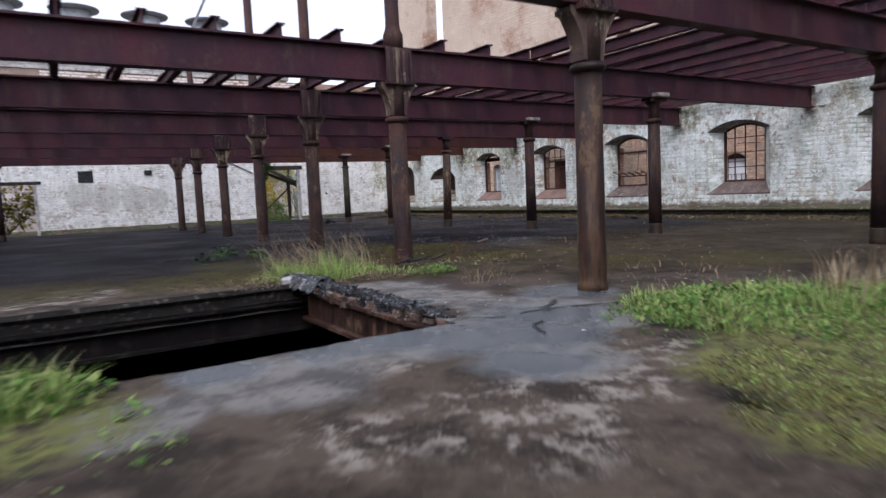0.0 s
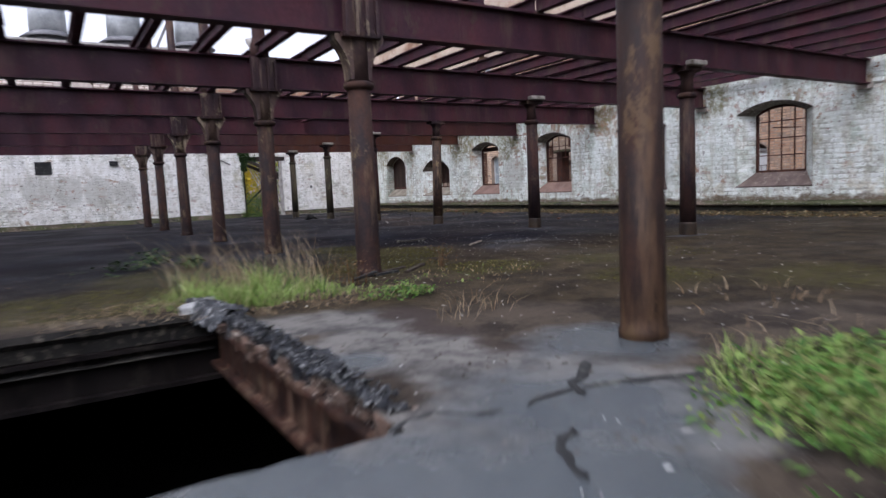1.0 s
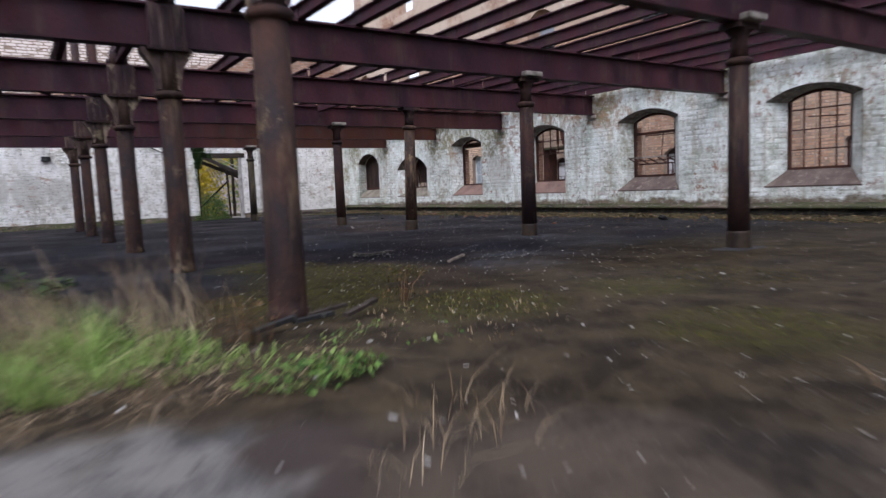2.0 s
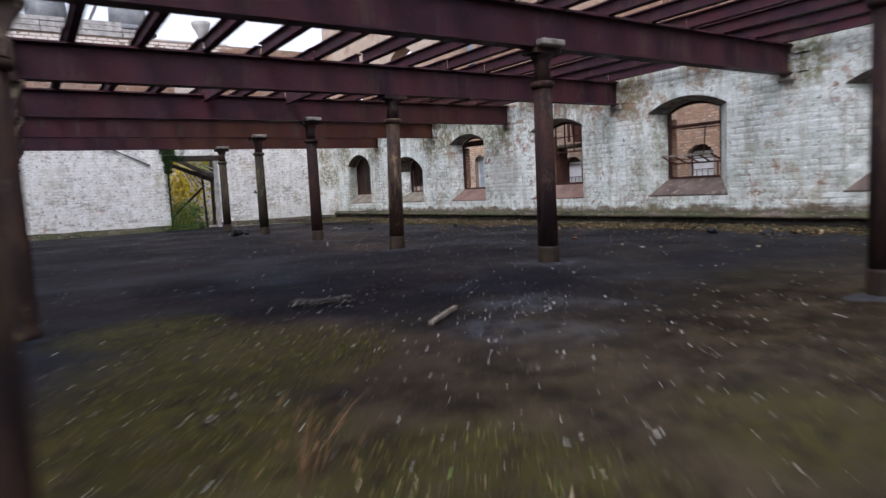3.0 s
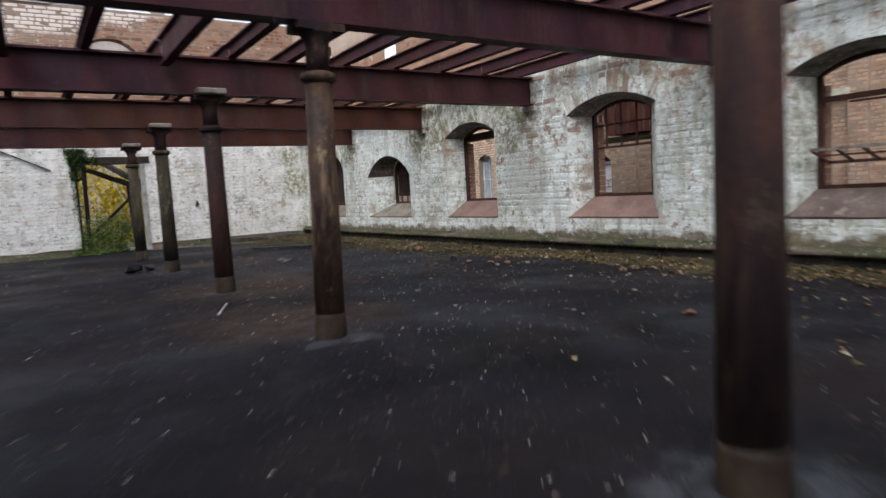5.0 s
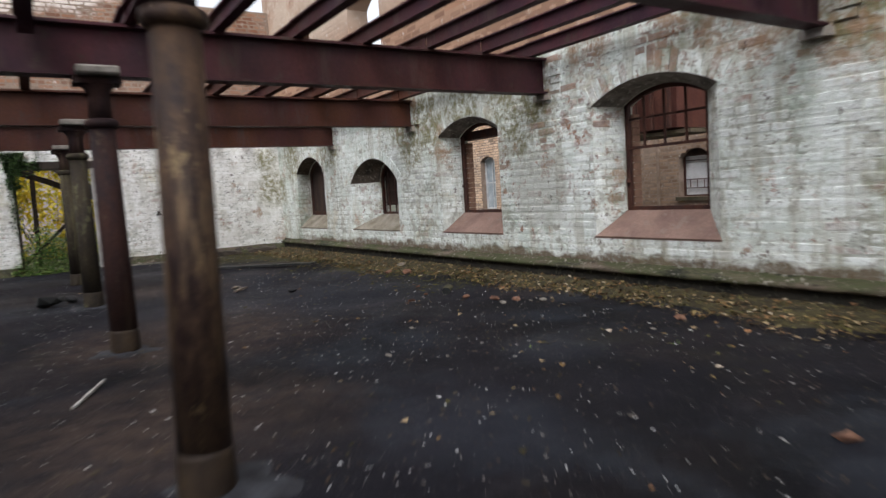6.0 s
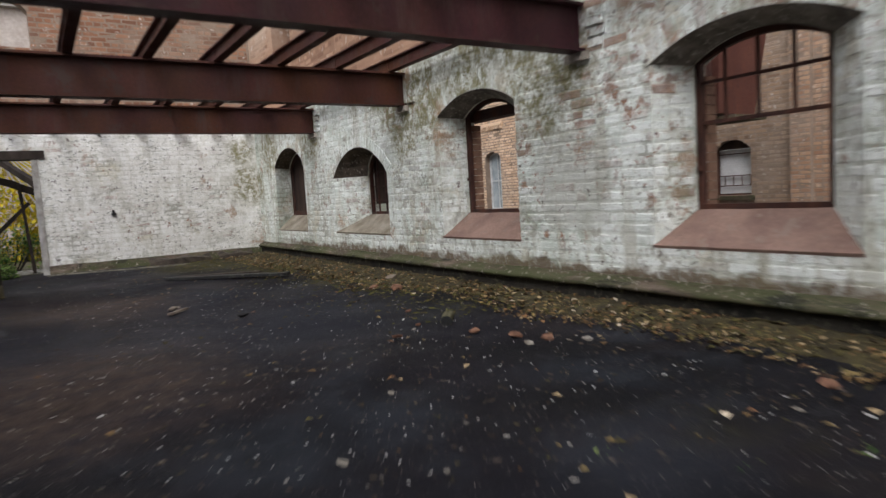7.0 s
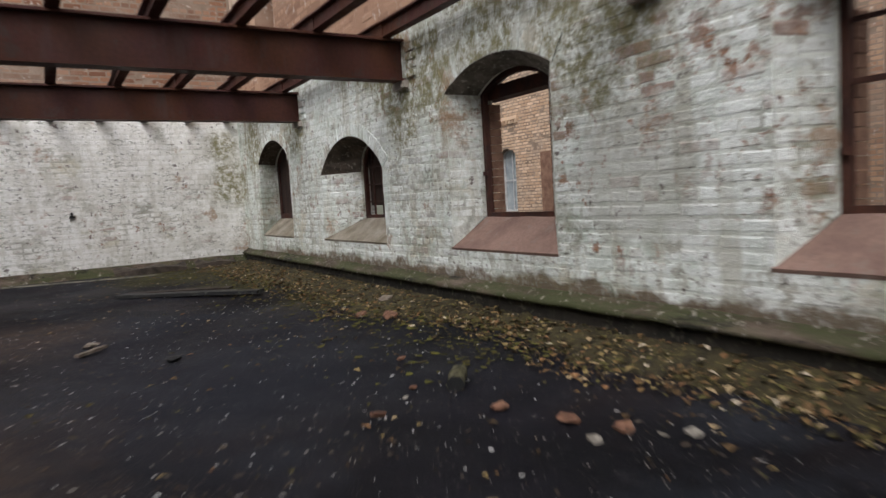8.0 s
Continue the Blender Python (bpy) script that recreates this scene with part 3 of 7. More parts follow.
def arch_top(a, b, spring, crown, y):
    half, rise, mid = (b - a) / 2, crown - spring, (a + b) / 2
    r = (half * half + rise * rise) / (2 * rise)
    return crown - r + math.sqrt(max(r * r - (y - mid) ** 2, 0.0))


def wall_face(bm, put, a0, a1, z0, z1, holes):
    """One face of a wall with arched holes; put(along, z) gives the place."""
    def quad(points):
        bm.faces.new([bm.verts.new(put(*p)) for p in points])
    at = a0
    for a, b, bottom, spring, crown in sorted(holes):
        quad(((at, z0), (a, z0), (a, z1), (at, z1)))
        if bottom > z0:
            quad(((a, z0), (b, z0), (b, bottom), (a, bottom)))
        prof = arch_profile(a, b, bottom, spring, crown)[1:-1]
        for (ya, za), (yb, zb) in zip(prof, prof[1:]):
            quad(((ya, za), (yb, zb), (yb, z1), (ya, z1)))
        at = b
    quad(((at, z0), (a1, z0), (a1, z1), (at, z1)))


def loft(bm, rows):
    made = []
    for r in rows:
        vs = [bm.verts.new(p) for p in r]
        if len(r) > 3 and (Vector(r[0]) - Vector(r[-1])).length < 1e-6:
            bm.verts.remove(vs[-1])
            vs[-1] = vs[0]
        made.append(vs)
    for va, vb in zip(made, made[1:]):
        for i in range(len(va) - 1):
            bm.faces.new((va[i], va[i + 1], vb[i + 1], vb[i]))
    return made


WALL_TOP = 2.75
bm = bmesh.new()
inner = [(a, b, SILL, sp, cr) for a, b, c, d, sp, cr in WINDOWS]
outer = [(c, d, FRAME_Z, sp - 0.02, cr - 0.06) for a, b, c, d, sp, cr in WINDOWS]
wall_face(bm, lambda a, z: (XW, a, z), YS, YB, -0.3, WALL_TOP, inner)
wall_face(bm, lambda a, z: (XO, a, z), YS, YB + 0.4, -0.3, WALL_TOP, outer)
for hi, ho in zip(inner, outer):
    pi, po = arch_profile(*hi), arch_profile(*ho)
    loft(bm, [[(XW, a, z) for a, z in pi], [(XF, a, z) for a, z in po], [(XO, a, z) for a, z in po]])
wall_east = part("wall_east", bm, WHITE_CORE)
tagged(wall_east, "limewashed brick wall with flaking paint and arched windows", "wall", kind="structure")

# the end wall, with two doorways and small holes for beams
DOOR_A = (8.46, 9.95, 2.26)
DOOR_B = (-1.9, 0.58, 1.86)
bm = bmesh.new()


def end_wall(bm, y, x0, x1, z1):
    def quad(xa, xb, za, zb):
        bm.faces.new([bm.verts.new(p) for p in ((xa, y, za), (xb, y, za), (xb, y, zb), (xa, y, zb))])
    at = x0
    for a, b, top in (DOOR_B, DOOR_A):
        quad(at, a, -0.3, z1)
        quad(a, b, top, z1)
        at = b
    quad(at, x1, -0.3, z1)


end_wall(bm, YB, XL, XW, WALL_TOP)
end_wall(bm, YB + 0.4, XL, XO, WALL_TOP)
for a, b, top in (DOOR_A, DOOR_B):
    rows = [[(a, y, -0.3), (a, y, top), (b, y, top), (b, y, -0.3)] for y in (YB, YB + 0.4)]
    loft(bm, rows)
wall_north = part("wall_north", bm, WHITE_END_CORE)
tagged(wall_north, "limewashed brick end wall with two open doorways", "wall", kind="structure")

# plain walls that close the hall behind the camera
bm = bmesh.new()
add_box(bm, XL - 0.4, XL, YS, YB + 0.4, -0.3, 6.0)
tagged(part("wall_west", bm, WHITE_CORE), "limewashed brick side wall of the hall", "wall", kind="structure")
bm = bmesh.new()
add_box(bm, XL - 0.4, XO, YS - 0.4, YS, -0.3, 6.0)
tagged(part("wall_south", bm, WHITE_CORE), "limewashed brick wall at the near end", "wall", kind="structure")

# the upper storey: bare red brick, open to the sky
UP_Z = 5.7
UP_NORTH = [(8.9, 10.05, 4.1, 4.75, 5.05), (2.6, 3.75, 4.1, 4.75, 5.05)]
bm = bmesh.new()
wall_face(bm, lambda a, z: (a, YB + 0.05, z), XL, XW + 0.1, WALL_TOP, UP_Z, UP_NORTH)
wall_face(bm, lambda a, z: (a, YB + 0.4, z), XL, XO, WALL_TOP, UP_Z, UP_NORTH)
for h in UP_NORTH:
    pr = arch_profile(*h)
    loft(bm, [[(x, y, z) for x, z in pr + pr[:1]] for y in (YB + 0.05, YB + 0.4)])
wall_upper_north = tagged(part("wall_upper_north", bm, RANGE_MORTAR), "bare red brick wall of the roofless upper storey", "wall", kind="structure")
COPING = simple("weathered_pale_coping", (0.30, 0.285, 0.26), (0.56, 0.535, 0.50), 3.0, 0.92, bump_strength=0.7, spots=(0.16, 0.15, 0.125))
coping = random.Random(3)
x = XL
while x < 8.2:
    # long weathered stones, the top broken down towards the corner
    w = coping.uniform(0.7, 1.3)
    top = 6.13 if x < 6.6 else 5.95
    z = UP_Z + 0.002
    while z < top - 0.03:
        h = min(0.15, top - z)
        bm = bmesh.new()
        add_box(bm, x, x + w - 0.012, YB + 0.02 - coping.uniform(0.0, 0.03), YB + 0.42, z, z + h - 0.008 - coping.uniform(0.0, 0.012))
        part("coping_stone", bm, COPING, wall_upper_north)
        z += h
    x += w
UP_EAST = [(a + 0.3, b - 0.3, 3.7, 4.6, 4.85) for a, b, *_ in WINDOWS[2:]]
bm = bmesh.new()
wall_face(bm, lambda a, z: (XW + 0.05, a, z), 10.5, YB + 0.1, WALL_TOP, 5.6, UP_EAST)
wall_face(bm, lambda a, z: (XO, a, z), 10.5, YB + 0.4, WALL_TOP, 5.6, UP_EAST)
for h in UP_EAST:
    pr = arch_profile(*h)
    loft(bm, [[(x, a, z) for a, z in pr + pr[:1]] for x in (XW + 0.05, XO)])
# a low stump of it goes on over the first windows
add_box(bm, XW + 0.05, XO, YS, 10.498, WALL_TOP + 0.002, 3.25)
# the ragged top where the gable has fallen
TOPS = ((10.5, 12.2, 5.9), (12.2, 13.6, 6.6), (13.6, 15.4, 7.3), (15.4, 17.6, 8.0), (17.6, 20.9, 8.7), (20.9, 22.0, 6.3), (22.0, 24.9, 9.4), (24.9, 26.7, 6.6))
for a, b, z in TOPS:
    add_box(bm, XW + 0.05, XO, a, b, 5.602, z)
wall_upper_east = tagged(part("wall_upper_east", bm, FADED), "ruined red brick upper wall with empty window openings", "wall", kind="structure")

# ---- floor, with the hole in it ----
HOLE = (-3.5, 2.96, 3.74, 6.48)
bm = bmesh.new()
gx = [XL, HOLE[0], HOLE[1], XW]
gy = [YS, HOLE[2], HOLE[3], YB + 0.4]


def chipped(x):
    """How far the broken edge of the floor stands back from its line at x."""
    return -0.03 - 0.035 * noise.noise((x * 2.3, 1, 1)) - 0.02 * noise.noise((x * 7.1, 2, 2)) - 0.012 * noise.noise((x * 19, 3, 3))


def floor_patch(bm, x0, x1, y0, y1, z=0.0, step=0.25):
    nx, ny = max(1, round((x1 - x0) / step)), max(1, round((y1 - y0) / step))
    rows = []
    for j in range(ny + 1):
        row = []
        for i in range(nx + 1):
            x, y = x0 + (x1 - x0) * i / nx, y0 + (y1 - y0) * j / ny
            if j == ny and y1 == HOLE[2] and 0 < i < nx and x0 == HOLE[0]:
                y += chipped(x)
            h = 0.018 * noise.noise((x * 0.6, y * 0.6, 0)) + 0.006 * noise.noise((x * 3, y * 3, 5))
            row.append(bm.verts.new((x, y, z + h)))
        rows.append(row)
    for j in range(ny):
        for i in range(nx):
            bm.faces.new((rows[j][i], rows[j][i + 1], rows[j + 1][i + 1], rows[j + 1][i]))


for i in range(3):
    for j in range(3):
        if (i, j) != (1, 1):
            floor_patch(bm, gx[i], gx[i + 1], gy[j], gy[j + 1], step=0.08 if (i, j) == (1, 0) else 0.25)
bmesh.ops.remove_doubles(bm, verts=bm.verts, dist=0.002)
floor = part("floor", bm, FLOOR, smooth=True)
tagged(floor, "worn black asphalt floor with wet grey patches", "floor", kind="structure")

# the room below the hole; its near-black colour stands in for missing light
DARK = simple("unlit_room_wall", (0.006, 0.006, 0.006), (0.018, 0.016, 0.015), 1.5, 0.9)
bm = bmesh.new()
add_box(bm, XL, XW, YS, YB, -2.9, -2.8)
tagged(part("lower_floor", bm, DARK), "floor of the room below, coloured near-black as if unlit", "floor", kind="structure")
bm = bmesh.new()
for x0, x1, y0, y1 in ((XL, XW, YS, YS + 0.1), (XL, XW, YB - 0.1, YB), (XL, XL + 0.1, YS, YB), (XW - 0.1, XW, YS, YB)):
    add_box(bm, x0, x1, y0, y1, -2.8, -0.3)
tagged(part("lower_wall", bm, DARK), "walls of the room below, coloured near-black as if unlit", "wall", kind="structure")
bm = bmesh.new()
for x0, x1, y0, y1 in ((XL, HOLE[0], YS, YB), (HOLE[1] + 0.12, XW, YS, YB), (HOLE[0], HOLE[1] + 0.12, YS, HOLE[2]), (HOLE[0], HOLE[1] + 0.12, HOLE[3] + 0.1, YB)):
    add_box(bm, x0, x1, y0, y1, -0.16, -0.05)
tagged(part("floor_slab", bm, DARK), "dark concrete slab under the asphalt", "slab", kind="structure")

# ---- iron frame ----
for y in BEAMS_Y:
    bm = bmesh.new()
    i_section(bm, "x", y, XL, XW + 0.12, BEAM_Z0, BEAM_Z1, 0.17, 0.024, 0.02)
    tagged(part("beam", bm, IRON), "rusty dark red iron beam carried on columns", "beam", "floor beams", "structure")
JOIST_X = [6.70 + 0.703 * i for i in range(-23, 11)]
for a, b in zip(BEAMS_Y, BEAMS_Y[1:] + [YB + 0.1]):
    for x in JOIST_X:
        if (a == BEAMS_Y[2] and x < 6.3) or (a < BEAMS_Y[2] and x < 6.6):
            continue
        bm = bmesh.new()
        if a == BEAMS_Y[5] and 7.2 < x < 9.0 and abs(x - 8.1) > 0.3:
            # two deeper joists hang between the beams
            i_section(bm, "y", x, a + 0.088, b - 0.088, BEAM_Z1 - 0.13, BEAM_Z1 + 0.16, 0.10, 0.016, 0.014)
        else:
            i_section(bm, "y", x + random.uniform(-0.015, 0.015), a - 0.02, b - 0.0205, BEAM_Z1 + 0.004, BEAM_Z1 + 0.16, 0.10, 0.014, 0.012)
        tagged(part("joist", bm, IRON), "rusty iron joist of the missing floor above", "joist", "floor joists", "structure")


# ---- brickwork: every brick has its own edges ----
COURSE, LONG, SHORT, JOINT = 0.091, 0.272, 0.133, 0.013
rng = random.Random(7)


def inside_hole(a, z, holes, grow):
    for h0, h1, bottom, spring, crown in holes:
        if h0 - 0.02 < a < h1 + 0.02 and z > bottom - 0.03:
            if z < arch_top(h0, h1, spring, crown, min(max(a, h0), h1)) + grow:
                return True
    return False


def lay_courses(a0, a1, z0, z1, holes=(), grow=0.2):
    """English garden-wall bond: three courses of stretchers to one of headers; rows of (from, to, z) with the openings left out."""
    out = []
    for row in range(int((z1 - z0) / COURSE)):
        z = z0 + row * COURSE
        size = LONG if row % 4 else SHORT
        a = a0 - (0.0, 0.03, LONG / 2 + 0.02, 0.045)[row % 4] + rng.uniform(-0.015, 0.0)
        while a < a1:
            lo, hi = max(a, a0), min(a + size - JOINT, a1)
            zm = z + COURSE / 2
            for h0, h1, bottom, spring, crown in holes:
                if bottom < zm < spring:
                    if lo < h0 < hi:
                        hi = h0
                    elif lo < h1 < hi:
                        lo = h1
            if hi - lo > 0.03 and not inside_hole((lo + hi) / 2, zm, holes, grow):
                out.append((lo, hi, z))
            a += size
    return out


def brick_corners(w, h, proud, r):
    """Corner offsets (along, up, out): a rough block, its face a little smaller than its bed."""
    j = lambda s: r.uniform(-s, s)
    back = [(u + j(0.005), v + j(0.006), -0.0015) for u, v in ((0, 0), (w, 0), (w, h), (0, h))]
    inset = 0.014
    face = [(u + j(0.007), v + j(0.008), proud + j(0.0016)) for u, v in ((inset, inset), (w - inset, inset), (w - inset, h - inset), (inset, h - inset))]
    return back + face


BRICK_FACES = ((4, 5, 6, 7), (0, 1, 5, 4), (1, 2, 6, 5), (2, 3, 7, 6), (3, 0, 4, 7))


def brickwork(rows, put, mat, parent, proud=0.0022, name="brickwork"):
    """All bricks of one wall in one mesh; put(along, z, out) gives the place."""
    verts, faces = [], []
    for lo, hi, z in rows:
        n = len(verts)
        p = proud * rng.choice((0.0, 0.4, 0.7, 0.9, 1.0, 1.2, 1.5))
        verts += [put(lo + u, z + v, w) for u, v, w in brick_corners(hi - lo, COURSE - JOINT, p, rng)]
        faces += [tuple(n + i for i in f) for f in BRICK_FACES]
    me = bpy.data.meshes.new(name)
    me.from_pydata(verts, [], faces)
    me.materials.append(mat)
    ob = new(name, me)
    ob.parent = parent
    return tagged(ob, kind="stuff")


# the window wall: the stretch beside which the camera ends as single bricks, the rest joined
east_rows = lay_courses(3.0, YB, 0.173, WALL_TOP, inner)
near_rows = [r for r in east_rows if 15.4 < r[0] < 18.6 and 0.3 < r[2] < 2.2]
near_rows = near_rows[:300]
near_set = set(near_rows)
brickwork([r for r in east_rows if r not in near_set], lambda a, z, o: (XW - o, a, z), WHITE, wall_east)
variants = {}
for kind in ("long", "short"):
    for k in range(6):
        w = (LONG if kind == "long" else SHORT) - JOINT
        me = bpy.data.meshes.new("brick")
        corners = brick_corners(w, COURSE - JOINT, 0.0022 * (0.2 + 0.3 * k), rng)
        me.from_pydata([(-o, u - w / 2, v) for u, v, o in corners], [], list(BRICK_FACES))
        me.materials.append(WHITE_PIECE)
        variants[kind, k] = me
for lo, hi, z in near_rows:
    kind = "long" if hi - lo > 0.16 else "short"
    ob = new("brick", variants[kind, rng.randrange(6)])
    ob.location = (XW, (lo + hi) / 2, z)
    ob.scale = (1, (hi - lo) / ((LONG if kind == "long" else SHORT) - JOINT), 1)
    ob.parent = wall_east

# the splayed reveals of the windows, brick by brick
verts, faces = [], []
for base, inmost, facing, spring in [(b, d, 1, sp) for a, b, c, d, sp, cr in WINDOWS] + [(a, c, -1, sp) for a, b, c, d, sp, cr in WINDOWS]:
    length = math.hypot(XF - XW, inmost - base)
    ux, uy = (XF - XW) / length, (inmost - base) / length
    for row in range(int((spring + 0.06 - 0.26) / COURSE)):
        z = 0.26 + row * COURSE
        cuts = [0.0, SHORT if row % 2 else LONG * 0.8]
        while cuts[-1] + 0.06 < length:
            cuts.append(cuts[-1] + LONG)
        cuts[-1] = length
        for lo, hi in zip(cuts, cuts[1:]):
            lo, hi = lo + 0.004, hi - JOINT + 0.004
            if hi - lo < 0.03 or z < SILL + (FRAME_Z - SILL) * hi / length - 0.05 or z + COURSE > spring + 0.03:
                continue
            n = len(verts)
            for u, v, w in brick_corners(hi - lo, COURSE - JOINT, 0.003 * rng.choice((0.4, 0.8, 1.0, 1.5)), rng):
                t = lo + u
                verts.append((XW + ux * t + facing * uy * w, base + uy * t - facing * ux * w, z + v))
            faces += [tuple(n + i for i in f) for f in BRICK_FACES]
me = bpy.data.meshes.new("reveal_brickwork")
me.from_pydata(verts, [], faces)
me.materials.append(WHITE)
ob = new("reveal_brickwork", me)
ob.parent = wall_east
tagged(ob, kind="stuff")

north_holes = [(a, b, -1.0, t - 0.02, t) for a, b, t in (DOOR_B, DOOR_A)]
north_rows = [r for r in lay_courses(-4.0, XW, 0.14, WALL_TOP, north_holes, 0.0)]
brickwork(north_rows, lambda a, z, o: (a, YB - o, z), WHITE_END, wall_north, 0.0016)
brickwork(lay_courses(1.0, XW, WALL_TOP, UP_Z, UP_NORTH, 0.02), lambda a, z, o: (a, YB + 0.05 - o, z), UPPER_BRICK, wall_upper_north)
rows = lay_courses(10.5, YB, WALL_TOP, 8.7, UP_EAST, 0.02)
rows = [r for r in rows if any(a <= r[0] and r[1] <= b and r[2] + 0.07 < z for a, b, z in TOPS)]
brickwork(rows, lambda a, z, o: (XW + 0.05 - o, a, z), FADED, wall_upper_east)


# ---- windows of the long wall ----
FRAME = rust_material("rusty_window_iron", (0.055, 0.026, 0.022), (0.12, 0.05, 0.032), 5.0)
JAMB = simple("brown_jamb_brick", (0.16, 0.085, 0.056), (0.29, 0.17, 0.112), 6.0, 0.9)


TIMBER_BOARD = simple("dark_brown_board", (0.030, 0.017, 0.013), (0.075, 0.045, 0.032), 5.0, 0.85, bump_strength=0.5, stretch=(1, 1, 0.2))
BROWN_STONE = simple("brown_weathered_sill", (0.105, 0.075, 0.064), (0.20, 0.150, 0.128), 3.0, 0.88, bump_strength=0.5, spots=(0.24, 0.20, 0.17))
# limed and bare brick under the arches, both toned down as if shaded
SOFFIT_SHADED = simple("shaded_limed_arch_brick", (0.13, 0.12, 0.10), (0.34, 0.325, 0.285), 6.0, 0.92, bump_strength=0.7, spots=(0.50, 0.49, 0.44))
SOFFIT = simple("shaded_bare_arch_brick", (0.055, 0.042, 0.032), (0.150, 0.118, 0.088), 7.0, 0.92, bump_strength=0.7, spots=(0.28, 0.25, 0.20))
LIMED = simple("limed_sill_stone", (0.20, 0.17, 0.12), (0.40, 0.36, 0.29), 4.0, 0.9, bump_strength=0.5)


def sandstone_sill(win, a, b, c, d, stone, label):
    bm = bmesh.new()
    top = [(XW - 0.010, a - 0.01, SILL + 0.004), (XW - 0.010, b + 0.02, SILL + 0.004), (XF + 0.02, d, FRAME_Z + 0.004), (XF + 0.02, c, FRAME_Z + 0.004)]
    low = [(x + 0.02 * (i > 1) + 0.006 * (i < 2), y, z - (0.07 if i > 1 else 0.022)) for i, (x, y, z) in enumerate(top)]
    # sub-divide the slope so that the stone is a little worn and hollow
    n = 8
    grid = []
    for i in range(n + 1):
        u = i / n
        row = []
        for k in range(n + 1):
            v = k / n
            l = Vector(top[0]).lerp(Vector(top[3]), u)
            r = Vector(top[1]).lerp(Vector(top[2]), u)
            p = l.lerp(r, v)
            p.z += 0.006 * noise.noise(p * 4.0)
            row.append(bm.verts.new(p))
        grid.append(row)
    for i in range(n):
        for k in range(n):
            bm.faces.new((grid[i][k], grid[i][k + 1], grid[i + 1][k + 1], grid[i + 1][k]))
    lv = [bm.verts.new(p) for p in low]
    bm.faces.new([*grid[0][::-1], lv[0], lv[1]][::-1])
    bm.faces.new(lv)
    return part("window_sill", bm, stone, win, label)


def bar(name, win, p, q, w=0.022, t=0.02, mat=None):
    """A straight square bar from p to q."""
    p, q = Vector(p), Vector(q)
    d = (q - p).normalized()
    side = d.cross(Vector((0, 0, 1)))
    if side.length < 0.1:
        side = Vector((0, 1, 0))
    side.normalize()
    up = side.cross(d).normalized()
    bm = bmesh.new()
    va = [bm.verts.new(p + side * s * w / 2 + up * u * t / 2) for s, u in ((-1, -1), (1, -1), (1, 1), (-1, 1))]
    vb = [bm.verts.new(q + side * s * w / 2 + up * u * t / 2) for s, u in ((-1, -1), (1, -1), (1, 1), (-1, 1))]
    bm.faces.new(va)
    bm.faces.new(vb[::-1])
    for i in range(4):
        bm.faces.new((va[i], va[(i + 1) % 4], vb[(i + 1) % 4], vb[i]))
    return part(name, bm, mat or FRAME, win)


def arched_frame(win, c, d, spring, crown, width=0.05, depth=0.05):
    """The iron frame that follows the opening."""
    po = arch_profile(c, d, FRAME_Z, spring - 0.02, crown - 0.06)
    pi = arch_profile(c + width, d - width, FRAME_Z + width, spring - 0.02, crown - 0.06 - width)
    bm = bmesh.new()
    x0, x1 = XF + 0.03, XF + 0.03 + depth
    po, pi = po + po[:1], pi + pi[:1]
    loft(bm, [[(x, y, z) for y, z in r] for x, r in ((x0, po), (x0, pi), (x1, pi), (x1, po))])
    return part("window_frame", bm, FRAME, win)


def voussoirs(win, a, b, spring, crown, height=0.2):
    """Bricks on edge round the arch, one by one."""
    half, rise, mid = (b - a) / 2, crown - spring, (a + b) / 2
    r = (half * half + rise * rise) / (2 * rise)
    span = math.asin(min(1.0, half / r)) + 0.03
    n = max(8, round(2 * span * r / 0.084))
    cz = crown - r
    for i in range(n):
        t0, t1 = -span + 2 * span * i / n + 0.004 / r, -span + 2 * span * (i + 1) / n - 0.004 / r
        bm = bmesh.new()
        pts = []
        out = 0.006 * rng.uniform(0.6, 1.8)
        hi = height + rng.uniform(-0.012, 0.012)
        for x in (XW + 0.02, XW - out):
            for t, rr in ((t0, r + 0.001), (t1, r + 0.001), (t1, r + hi), (t0, r + hi)):
                pts.append(bm.verts.new((x, mid + rr * math.sin(t), cz + rr * math.cos(t))))
        for f in ((4, 5, 6, 7), (0, 1, 5, 4), (1, 2, 6, 5), (2, 3, 7, 6), (3, 0, 4, 7)):
            bm.faces.new([pts[k] for k in f])
        part("arch_brick", bm, ARCH_BRICK, win)


